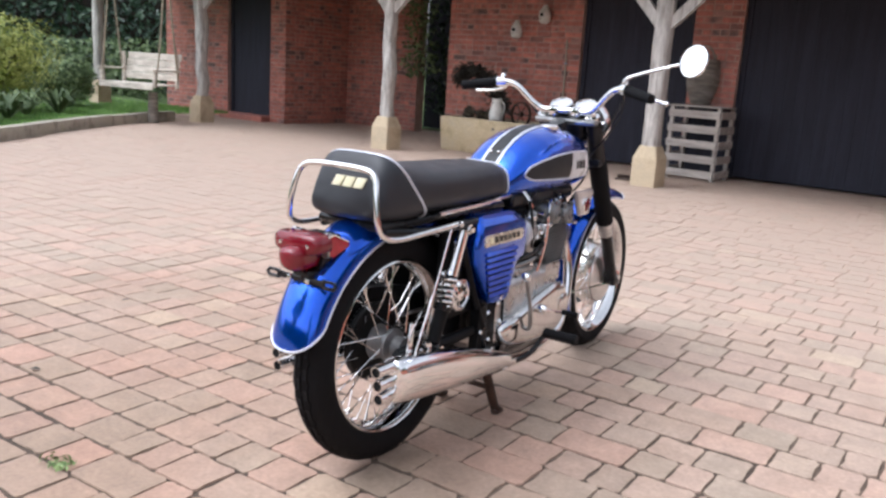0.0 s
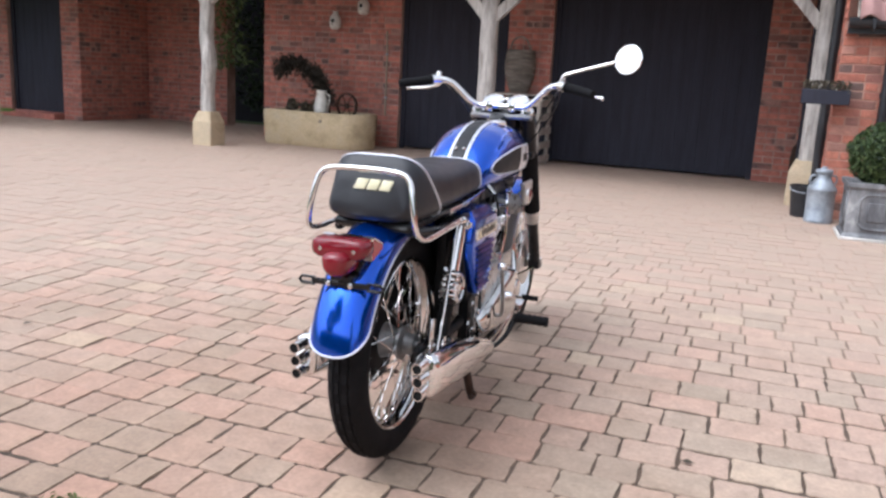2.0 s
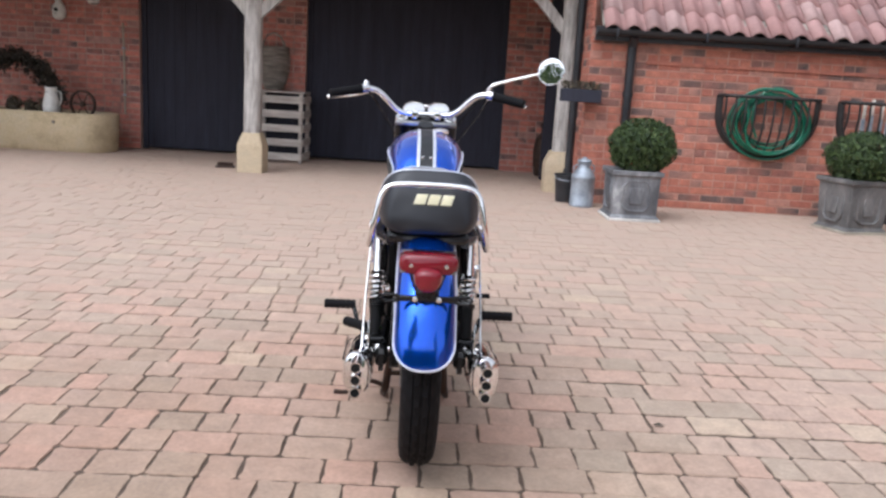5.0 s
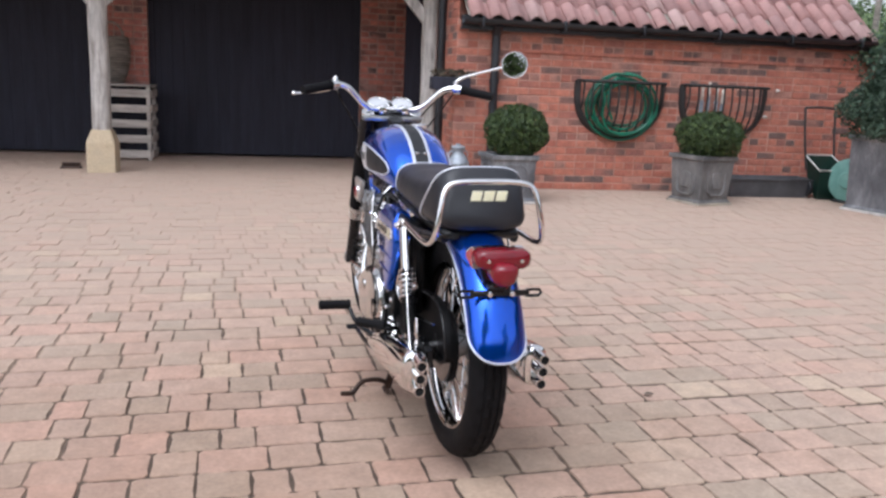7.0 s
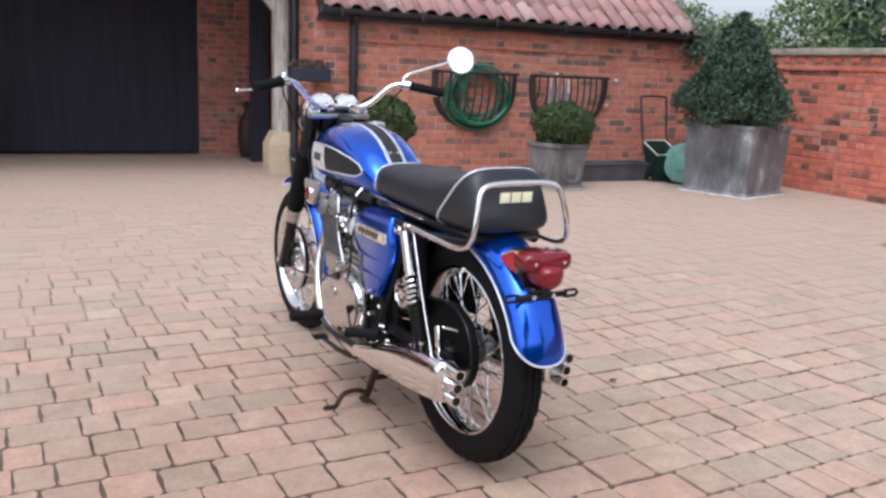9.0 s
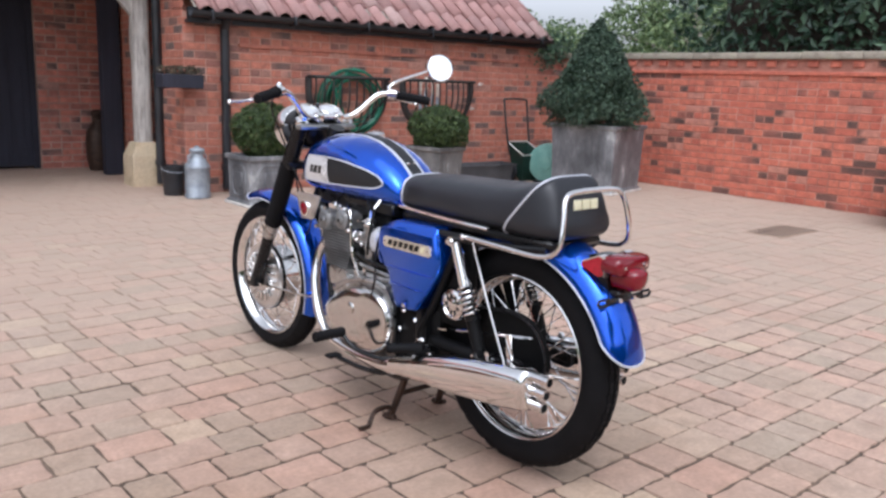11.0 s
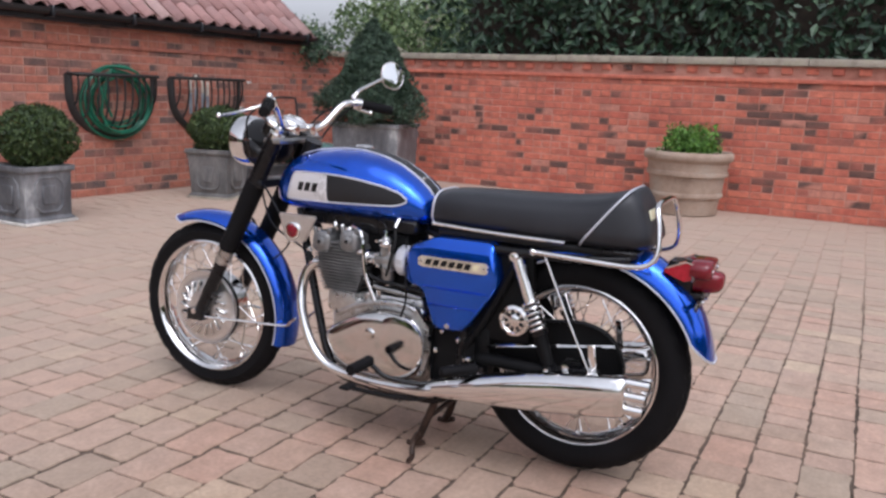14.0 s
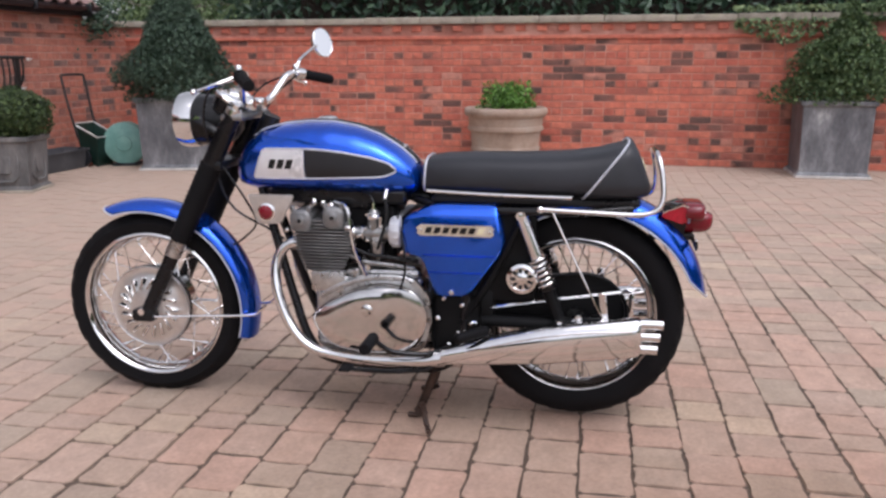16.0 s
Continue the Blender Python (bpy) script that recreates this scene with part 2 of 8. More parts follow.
grey_board = material("dark_grey_slate", [(0, (0.045, 0.045, 0.05)), (1, (0.085, 0.085, 0.092))], 0.7, scale=5, fine=60, bump=0.2)
pale_plastic = material("pale_plastic", [(0, (0.6, 0.6, 0.56)), (1, (0.72, 0.72, 0.68))], 0.5, scale=7, fine=60, bump=0.05)
pale_wood = material("bleached_wood", [(0, (0.48, 0.42, 0.35)), (0.5, (0.60, 0.54, 0.46)), (1, (0.70, 0.65, 0.57))], 0.8, scale=5, fine=60, stretch=(0.6, 4, 4), speck=0.16, bump=0.4, depth=0.004)
crate_wood = material("grey_crate_wood", [(0, (0.33, 0.29, 0.26)), (0.5, (0.43, 0.385, 0.345)), (1, (0.52, 0.475, 0.43))], 0.85, scale=5, fine=60, stretch=(0.6, 4, 4), speck=0.18, bump=0.4, depth=0.004)
pale_stone = material("pale_stained_foot", [(0, (0.45, 0.43, 0.40)), (1, (0.66, 0.64, 0.60))], 0.85, scale=9, fine=60, speck=0.15, bump=0.2)
# potting soil, and the dark colour for shade inside the hedges
soil = material("soil_and_hedge_shade", [(0, (0.02, 0.014, 0.01)), (1, (0.05, 0.036, 0.026))], 0.95, scale=12, fine=90, bump=0.8, depth=0.02)
lawn_soil = material("lawn_ground", [(0, (0.05, 0.09, 0.02)), (1, (0.09, 0.14, 0.03))], 0.95, scale=3, fine=60, bump=0.6, depth=0.02)
rope = material("hemp_rope", [(0, (0.22, 0.18, 0.12)), (1, (0.36, 0.3, 0.22))], 0.9, scale=30, fine=200, bump=0.5)
white_glaze = material("white_glaze", [(0, (0.6, 0.58, 0.52)), (1, (0.75, 0.73, 0.68))], 0.35, scale=8, fine=70, bump=0.05)


def leaf_material(name, dark, mid, pale, rough=0.5):
    return material(name, [(0, dark), (0.45, mid), (0.85, pale), (1, tuple(min(1, c * 1.35) for c in pale))], rough, source="island", scale=5, fine=40, speck=0.15, bump=0.0, spec=0.35)


box_leaf = leaf_material("box_leaf", (0.012, 0.025, 0.008), (0.034, 0.062, 0.018), (0.075, 0.108, 0.034))
laurel_leaf = leaf_material("laurel_leaf", (0.016, 0.036, 0.022), (0.036, 0.072, 0.042), (0.070, 0.115, 0.066), 0.36)
spruce_leaf = leaf_material("yew_leaf", (0.015, 0.032, 0.020), (0.036, 0.067, 0.041), (0.072, 0.112, 0.072))
far_leaf = leaf_material("far_leaf", (0.05, 0.085, 0.035), (0.11, 0.165, 0.065), (0.20, 0.26, 0.12))
conifer_leaf = leaf_material("conifer_leaf", (0.020, 0.045, 0.014), (0.060, 0.105, 0.036), (0.125, 0.185, 0.075))
fresh_leaf = leaf_material("fresh_leaf", (0.04, 0.10, 0.012), (0.08, 0.19, 0.025), (0.14, 0.28, 0.05))
yellow_leaf = leaf_material("yellow_leaf", (0.16, 0.20, 0.04), (0.30, 0.34, 0.08), (0.44, 0.46, 0.14))
grass_leaf = leaf_material("grass_blade", (0.05, 0.12, 0.015), (0.10, 0.22, 0.03), (0.16, 0.30, 0.05))
weed_leaf = leaf_material("weed_leaf", (0.08, 0.13, 0.035), (0.14, 0.21, 0.065), (0.22, 0.29, 0.11))
fern_leaf = leaf_material("dead_fern", (0.012, 0.010, 0.008), (0.028, 0.024, 0.019), (0.055, 0.048, 0.036))
brown_leaf = leaf_material("withered_leaf", (0.03, 0.022, 0.015), (0.06, 0.047, 0.03), (0.11, 0.09, 0.055))


# ---- building blocks ----
def finish(name, bm, mat, smooth=40):
    me = bpy.data.meshes.new(name)
    bm.normal_update()
    if smooth:
        for f in bm.faces:
            f.smooth = True
        for e in bm.edges:
            if len(e.link_faces) == 2 and e.calc_face_angle(0) > radians(smooth):
                e.smooth = False
    bm.to_mesh(me)
    bm.free()
    for m in (mat if isinstance(mat, (list, tuple)) else [mat]):
        me.materials.append(m)
    return me


def part(name, bm, mat, parent, label="", smooth=40):
    ob = new(name, finish(name, bm, mat, smooth))
    ob.parent = parent
    if label:
        ob["label"] = label
    return ob


def thing(name, label, category, at=(0, 0, 0), rz=0.0, group="", kind=""):
    ob = new(name)
    ob.empty_display_size = 0.1
    ob.matrix_world = pose(*at, 0, 0, rz)
    return tagged(ob, label, category, group, kind)


def single(name, bm, mat, label, category, group="", kind="", at=None, smooth=40):
    ob = new(name, finish(name, bm, mat, smooth))
    if at:
        ob.matrix_world = at
    return tagged(ob, label, category, group, kind)


def box(x0, x1, y0, y1, z0, z1, bevel=0.0, bm=None, seg=1, turn=None):
    bm = bm or bmesh.new()
    vs = bmesh.ops.create_cube(bm, size=1)["verts"]
    for v in vs:
        v.co = Vector(((x0 + x1) / 2 + v.co.x * (x1 - x0), (y0 + y1) / 2 + v.co.y * (y1 - y0), (z0 + z1) / 2 + v.co.z * (z1 - z0)))
    if bevel:
        es = list({e for v in vs for e in v.link_edges})
        r = bmesh.ops.bevel(bm, geom=es, offset=bevel, segments=seg, affect="EDGES", profile=0.6)
        vs = list({v for f in r["faces"] for v in f.verts} | {v for v in vs if v.is_valid})
    if turn is not None:
        for v in vs:
            v.co = turn @ v.co
    return bm


def ring_faces(bm, rings, closed=True, cap=True, loop=False):
    n = len(rings[0])
    pairs = list(zip(rings, rings[1:])) + ([(rings[-1], rings[0])] if loop else [])
    for a, b in pairs:
        for i in range(n if closed else n - 1):
            j = (i + 1) % n
            quad = [a[i], a[j], b[j], b[i]]
            if len(set(quad)) == 4:
                bm.faces.new(quad)
    if cap and not loop and closed:
        bm.faces.new(list(reversed(rings[0])))
        bm.faces.new(rings[-1])
    return bm


def loft(sections, bm=None, closed=True, cap=True, loop=False):
    bm = bm or bmesh.new()
    rings = [[bm.verts.new(p) for p in s] for s in sections]
    ring_faces(bm, rings, closed, cap, loop)
    bmesh.ops.recalc_face_normals(bm, faces=bm.faces)
    return bm


def spline(points, steps=6, closed=False):
    pts = [Vector(p) for p in points]
    if steps <= 1:
        return pts
    n, out = len(pts), []
    for i in range(n if closed else n - 1):
        p1, p2 = pts[i], pts[(i + 1) % n]
        p0 = pts[i - 1] if (i or closed) else p1 * 2 - p2
        p3 = pts[(i + 2) % n] if (closed or i + 2 < n) else p2 * 2 - p1
        for k in range(steps):
            u = k / steps
            out.append(0.5 * (2 * p1 + (p2 - p0) * u + (2 * p0 - 5 * p1 + 4 * p2 - p3) * u * u + (3 * p1 - p0 - 3 * p2 + p3) * u ** 3))
    return out if closed else out + [pts[-1]]


def tube(points, r, seg=8, steps=5, closed=False, bm=None, flat=1.0):
    """A round bar along a smoothed line; r is one radius or one for each given point."""
    bm = bm or bmesh.new()
    line = spline(points, steps, closed)
    radii = [r] * len(line) if isinstance(r, (int, float)) else list(np.interp(np.linspace(0, len(points) - 1, len(line)), range(len(points)), r))
    n, rings, up = len(line), [], None
    for i, p in enumerate(line):
        way = (line[(i + 1) % n] - line[i - 1]) if closed else (line[min(i + 1, n - 1)] - line[max(i - 1, 0)])
        way.normalize()
        if up is None:
            up = way.orthogonal().normalized()
        up = (up - way * up.dot(way)).normalized()
        side = way.cross(up)
        rings.append([bm.verts.new(p + (up * math.cos(a) + side * math.sin(a) * flat) * radii[i]) for a in [2 * math.pi * k / seg for k in range(seg)]])
    ring_faces(bm, rings, True, not closed, closed)
    bmesh.ops.recalc_face_normals(bm, faces=bm.faces)
    return bm


def rod(a, b, r0, r1=None, seg=12, bm=None):
    a, b = Vector(a), Vector(b)
    bm = bm or bmesh.new()
    r1 = r0 if r1 is None else r1
    way = (b - a).normalized()
    up = way.orthogonal().normalized()
    side = way.cross(up)
    rings = [[bm.verts.new(p + (up * math.cos(t) + side * math.sin(t)) * r) for t in [2 * math.pi * k / seg for k in range(seg)]] for p, r in ((a, r0), (b, r1))]
    ring_faces(bm, rings)
    bmesh.ops.recalc_face_normals(bm, faces=bm.faces)
    return bm


def lathe(profile, seg=32, axis="z", at=(0, 0, 0), bm=None, m=None):
    """Turns a profile of (radius, along) round an axis through at."""
    bm = bm or bmesh.new()
    rings = []
    for r, h in profile:
        ring = []
        for k in range(seg):
            a = 2 * math.pi * k / seg
            c, s = max(r, 1e-4) * math.cos(a), max(r, 1e-4) * math.sin(a)
            p = Vector({"x": (h, c, s), "y": (c, h, s), "z": (c, s, h)}[axis])
            ring.append(bm.verts.new((m @ p if m else p) + Vector(at)))
        rings.append(ring)
    ring_faces(bm, rings)
    bmesh.ops.recalc_face_normals(bm, faces=bm.faces)
    return bm


def scatter(name, mat, places, normals, sizes, parent=None, label="", category="", kind="", seed=1, narrow=0.5, fold=0.25, droop=0.0, spread=0.8):
    """Many small folded leaves, each at a place and turned about its normal."""
    rng = np.random.default_rng(seed)
    n = len(places)
    nrm = normals + rng.normal(0, spread, (n, 3))
    nrm /= np.linalg.norm(nrm, axis=1, keepdims=True) + 1e-9
    way = rng.normal(0, 1, (n, 3))
    way[:, 2] -= droop
    way -= (way * nrm).sum(1, keepdims=True) * nrm
    way /= np.linalg.norm(way, axis=1, keepdims=True) + 1e-9
    side = np.cross(nrm, way)
    s = np.asarray(sizes)[:, None] * np.ones((n, 1))
    verts = np.empty((n, 4, 3))
    verts[:, 0] = places - way * s * 0.5
    verts[:, 1] = places + side * s * 0.5 * narrow + nrm * s * fold * 0.5
    verts[:, 2] = places + way * s * 0.5
    verts[:, 3] = places - side * s * 0.5 * narrow + nrm * s * fold * 0.5
    faces = [((4 * i), (4 * i + 1), (4 * i + 2), (4 * i + 3)) for i in range(n)]
    me = bpy.data.meshes.new(name)
    me.from_pydata(verts.reshape(-1, 3).tolist(), [], faces)
    me.materials.append(mat)
    ob = new(name, me)
    if parent is not None:
        ob.parent = parent
        if label:
            ob["label"] = label
        return ob
    return tagged(ob, label, category, "", kind)


def rough_shape(u, seed, amp):
    """A bumpy factor over directions, for crowns with an uneven outline."""
    return np.array([1 + amp * noise.noise(Vector(p) * 2.3 + Vector((seed * 7.1, 0, 0))) + 0.5 * amp * noise.noise(Vector(p) * 5.1 + Vector((0, seed * 3.3, 0))) for p in u])


def directions(n, seed):
    v = np.random.default_rng(seed).normal(0, 1, (n, 3))
    return v / np.linalg.norm(v, axis=1, keepdims=True)


# ---- ground and paving ----
def sheet(x0, x1, y0, y1, z, bm=None):
    bm = bm or bmesh.new()
    bm.faces.new([bm.verts.new(p) for p in ((x0, y0, z), (x1, y0, z), (x1, y1, z), (x0, y1, z))])
    return bm


single("ground", sheet(-400, 400, -400, 400, -0.12), lawn_soil, "wide grassy earth round the courtyard", "ground", kind="structure", smooth=0)
ROW_TURN, ROW_PITCH = radians(3.0), 0.1525
KERB = [(-6.2, -1.0), (-7.9, 1.9), (-9.55, 4.65), (-10.4, 5.75), (-11.25, 7.05), (-11.95, 8.45), (-12.0, 8.62)]


def kerb_x(y):
    return float(np.interp(y, [p[1] for p in KERB], [p[0] for p in KERB]))


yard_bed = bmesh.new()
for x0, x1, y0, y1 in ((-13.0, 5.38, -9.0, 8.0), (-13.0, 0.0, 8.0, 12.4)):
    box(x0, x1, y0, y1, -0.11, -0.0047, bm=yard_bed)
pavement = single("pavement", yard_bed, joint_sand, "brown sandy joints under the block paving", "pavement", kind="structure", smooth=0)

PAVER_LENGTHS = (0.108, 0.13, 0.15, 0.175, 0.205, 0.238)


def paver_shape(length, seed):
    """Foot and top rings of one tumbled block with worn corners and ragged edges."""
    rng = random.Random(seed)
    hx, hy = length / 2 - 0.0013, ROW_PITCH / 2 - 0.0013
    ring = []
    for sx, sy in ((1, 1), (-1, 1), (-1, -1), (1, -1)):
        c, d = rng.uniform(0.008, 0.017), rng.uniform(0.008, 0.017)
        a, b = (sx * (hx - c), sy * hy), (sx * hx, sy * (hy - d))
        ring += [b, a] if sx * sy > 0 else [a, b]
        if sx * sy > 0:
            side = [(sx * f * hx, sy * hy) for f in (0.38, 0.0, -0.38)]
        else:
            side = [(sx * hx, sy * f * hy) for f in (0.3, -0.3)]
        for x, y in side:
            wear, slip = min(0.0065, abs(rng.gauss(0, 0.0034))), rng.gauss(0, 0.0022)
            ring.append((x + slip, y - sy * wear) if sx * sy > 0 else (x - sx * wear, y + slip))
    tilt = (rng.uniform(-0.012, 0.012), rng.uniform(-0.012, 0.012))
    out, n = [], len(ring)
    lip = rng.uniform(0.0015, 0.0032)
    for inset, z in ((0.0, -0.012), (lip, -0.001)):
        for x, y in ring:
            k = 1 - inset / math.hypot(x, y)
            out.append((x * k, y * k, z + (x * tilt[0] + y * tilt[1] if z > -0.01 else 0)))
    faces = [(i, (i + 1) % n, n + (i + 1) % n, n + i) for i in range(n)]
    faces.append(tuple(range(n, 2 * n)))
    return out, faces


PAVERS = {(n, k): paver_shape(n, 31 * i + k) for i, n in enumerate(PAVER_LENGTHS) for k in range(14)}


def piece_mesh(name, shape, mat):
    me = bpy.data.meshes.new(name)
    me.from_pydata(shape[0], [], shape[1])
    me.materials.append(mat)
    return me


def joined(name, chunks, mat, parent):
    """Many placed shapes in one mesh."""
    verts, faces = [], []
    for shape, m in chunks:
        n = len(verts)
        verts += [tuple(m @ Vector(v)) for v in shape[0]]
        faces += [tuple(n + i for i in f) for f in shape[1]]
    me = bpy.data.meshes.new(name)
    me.from_pydata(verts, [], faces)
    me.materials.append(mat)
    ob = new(name, me)
    ob.parent = parent
    ob["kind"] = "stuff"
    return ob


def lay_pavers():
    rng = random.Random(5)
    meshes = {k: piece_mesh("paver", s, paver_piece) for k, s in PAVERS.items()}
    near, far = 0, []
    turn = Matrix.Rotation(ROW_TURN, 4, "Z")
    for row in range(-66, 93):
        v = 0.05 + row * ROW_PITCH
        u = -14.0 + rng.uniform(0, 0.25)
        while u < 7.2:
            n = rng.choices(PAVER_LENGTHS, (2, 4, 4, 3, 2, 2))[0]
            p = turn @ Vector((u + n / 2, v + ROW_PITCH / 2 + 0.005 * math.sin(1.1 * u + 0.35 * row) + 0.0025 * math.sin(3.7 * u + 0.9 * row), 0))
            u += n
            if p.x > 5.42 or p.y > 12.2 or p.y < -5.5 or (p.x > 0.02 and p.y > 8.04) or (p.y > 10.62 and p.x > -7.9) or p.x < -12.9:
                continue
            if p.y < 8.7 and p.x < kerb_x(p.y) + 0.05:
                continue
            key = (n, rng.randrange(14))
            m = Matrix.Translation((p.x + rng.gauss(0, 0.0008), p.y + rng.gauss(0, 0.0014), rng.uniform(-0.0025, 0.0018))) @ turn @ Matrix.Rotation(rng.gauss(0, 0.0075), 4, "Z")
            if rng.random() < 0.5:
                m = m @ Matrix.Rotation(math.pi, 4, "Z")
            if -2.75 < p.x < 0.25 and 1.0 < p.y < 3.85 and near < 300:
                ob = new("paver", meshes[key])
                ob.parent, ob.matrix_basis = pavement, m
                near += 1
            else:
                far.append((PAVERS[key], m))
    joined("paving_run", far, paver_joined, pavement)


# ---- brick walls ----
BRICKS = {}


def brick_shape(length, seed):
    key = (round(length, 3), seed)
    if key not in BRICKS:
        rng = random.Random(seed * 17 + int(length * 1000))
        hx, hz = length / 2 - rng.uniform(0, 0.003), 0.0325 - rng.uniform(0, 0.002)
        proud = rng.uniform(0.004, 0.009)
        v = [(sx * hx, -0.012, sz * hz) for sx, sz in ((-1, -1), (1, -1), (1, 1), (-1, 1))]
        v += [(sx * hx, proud - 0.003, sz * hz) for sx, sz in ((-1, -1), (1, -1), (1, 1), (-1, 1))]
        v += [(sx * (hx - 0.004) + rng.uniform(-0.001, 0.001), proud, sz * (hz - 0.004)) for sx, sz in ((-1, -1), (1, -1), (1, 1), (-1, 1))]
        f = [(4 * k + i, 4 * k + 4 + i, 4 * k + 4 + (i + 1) % 4, 4 * k + (i + 1) % 4) for k in range(2) for i in range(4)] + [(11, 10, 9, 8)]
        BRICKS[key] = (v, f)
    return BRICKS[key]


BRICK_MESHES = {}
# "old" stands for the lodge bricks with haze in their colour
BRICK_KINDS = {"garden": (brick_piece, brick_joined), "old": (hazy_lodge_piece, hazy_lodge_joined), "yard": (yard_brick_piece, yard_brick_joined)}


def lay_bricks(parent, start, along, out, length, z0, z1, holes=(), pick=(0, 0), seed=1, limit=300, inset=0.0, kind="garden"):
    """Courses of bricks on a wall's face: start is the foot of the face, along and out are unit ways."""
    rng = random.Random(seed)
    along, out = Vector(along), Vector(out)
    basis = Matrix((along, out, Vector((0, 0, 1)))).transposed().to_4x4()
    count, far = 0, []
    for course in range(int((z1 - z0) / 0.075 + 0.01)):
        z = z0 + 0.075 * course + 0.0375
        spans, cuts = [], sorted([(a, b) for a, b, c, d in holes if c < z < d])
        at = 0.0
        for a, b in cuts:
            if a > at:
                spans.append((at, a))
            at = max(at, b)
        if at < length:
            spans.append((at, length))
        for a, b in spans:
            u = a
            first = (course % 2) * 0.1125
            while u < b - 0.02:
                n = 0.215 if not first else 0.1025
                if course % 4 == 3 and not first:
                    n = 0.1025
                first = 0
                n = min(n, b - u)
                if b - u - n < 0.05:
                    n = b - u
                if n >= 0.03:
                    p = Vector(start) + along * (u + n / 2) + Vector((0, 0, z)) + out * inset
                    key = (round(n, 3), rng.randrange(4))
                    m = Matrix.Translation(p) @ basis @ pose(0, rng.uniform(-0.0015, 0.0015), 0, 0, rng.gauss(0, 0.35), 0)
                    shape = brick_shape(*key)
                    if pick[0] <= u <= pick[1] and count < limit:
                        if (key, kind) not in BRICK_MESHES:
                            BRICK_MESHES[key, kind] = piece_mesh("brick", shape, BRICK_KINDS[kind][0])
                        ob = new("brick", BRICK_MESHES[key, kind])
                        ob.parent, ob.matrix_basis = parent, m
                        count += 1
                    else:
                        far.append((shape, m))
                u += n + 0.010
    if far:
        joined("brickwork", far, BRICK_KINDS[kind][1], parent)


# east garden wall with its stone coping
wall_east = single("wall_east", box(5.38, 5.60, -7.0, 8.22, -0.1, 1.50), mortar, "tall red brick garden wall with pale mortar", "brick wall", kind="structure", smooth=0)
garden_link = single("wall_north_link", box(4.60, 5.38, 8.0, 8.22, -0.1, 1.50), yard_mortar, "short red brick wall beside the outbuilding", "brick wall", kind="structure", smooth=0)
trim = bmesh.new()
box(5.352, 5.38, -7.0, 8.0, 1.335, 1.375, 0.006, trim)
single("trim_string_course", trim, brick_joined, "projecting brick string course along the wall", "brick course", kind="structure", smooth=0)


def coping_run():
    rng = random.Random(3)
    root = thing("coping", "weathered grey stone coping on the garden wall", "wall coping", kind="structure")
    y = -7.0
    while y < 8.2:
        n = min(rng.uniform(0.55, 0.75), 8.25 - y)
        part("coping_stone", box(5.325, 5.655, y + 0.003, y + n - 0.003, 1.502, 1.575 + rng.uniform(-0.004, 0.004), 0.012, seg=2), coping_stone, root)
        y += n
    part("coping_stone", box(4.62, 5.32, 7.945, 8.275, 1.502, 1.573, 0.012, seg=2), coping_stone, root)


coping_run()

# dentil bricks under the coping
dentil = []
for i in range(64):
    dentil.append((brick_shape(0.11, i % 4), Matrix.Translation((5.374, -6.9 + 0.2335 * i, 1.4545)) @ pose(0, 0, 0, 0, 0, 90) @ Matrix.Diagonal((1, 2.4, 1, 1))))
joined("dentil_course", dentil, brick_joined, wall_east)

# outbuilding with the tiled roof
outbuilding = single("wall_outbuilding", box(0.0, 4.60, 8.0, 8.24, -0.1, 1.70), yard_mortar, "low red brick outbuilding wall under a tiled roof", "brick wall", kind="structure", smooth=0)
return_wall = single("wall_return", box(0.0, 0.24, 8.242, 10.85, -0.1, 2.6), yard_mortar, "red brick return wall of the outbuilding", "brick wall", kind="structure", smooth=0)
gable = bmesh.new()
gv = [gable.verts.new(p) for x in (4.40, 4.60) for p in ((x, 8.242, -0.1), (x, 11.6, -0.1), (x, 11.6, 1.7), (x, 9.9, 3.05), (x, 8.242, 1.72))]
gable.faces.new(gv[:5])
gable.faces.new(list(reversed(gv[5:])))
for i in range(5):
    gable.faces.new([gv[i], gv[5 + i], gv[5 + (i + 1) % 5], gv[(i + 1) % 5]])
bmesh.ops.recalc_face_normals(gable, faces=gable.faces)
single("wall_gable", gable, old_mortar, "brick gable end of the outbuilding", "brick wall", kind="structure", smooth=0)
string = box(0.55, 4.60, 7.976, 8.0, 1.40, 1.435, 0.005)
single("trim_outbuilding_course", string, yard_brick_joined, "projecting brick course under the eaves", "brick course", kind="structure", smooth=0)

# cart lodge: back walls, piers, doors, ceiling
LODGE_Y = 10.60


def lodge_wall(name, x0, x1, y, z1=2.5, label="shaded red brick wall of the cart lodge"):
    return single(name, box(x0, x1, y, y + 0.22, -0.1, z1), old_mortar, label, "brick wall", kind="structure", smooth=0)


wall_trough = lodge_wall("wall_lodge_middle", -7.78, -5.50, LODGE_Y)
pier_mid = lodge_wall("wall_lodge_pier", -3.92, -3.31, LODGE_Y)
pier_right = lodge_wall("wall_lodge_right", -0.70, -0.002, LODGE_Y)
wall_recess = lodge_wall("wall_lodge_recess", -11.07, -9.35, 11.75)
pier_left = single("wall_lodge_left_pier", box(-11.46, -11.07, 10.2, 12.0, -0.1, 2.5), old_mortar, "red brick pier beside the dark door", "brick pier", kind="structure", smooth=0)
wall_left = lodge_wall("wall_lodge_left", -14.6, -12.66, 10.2)
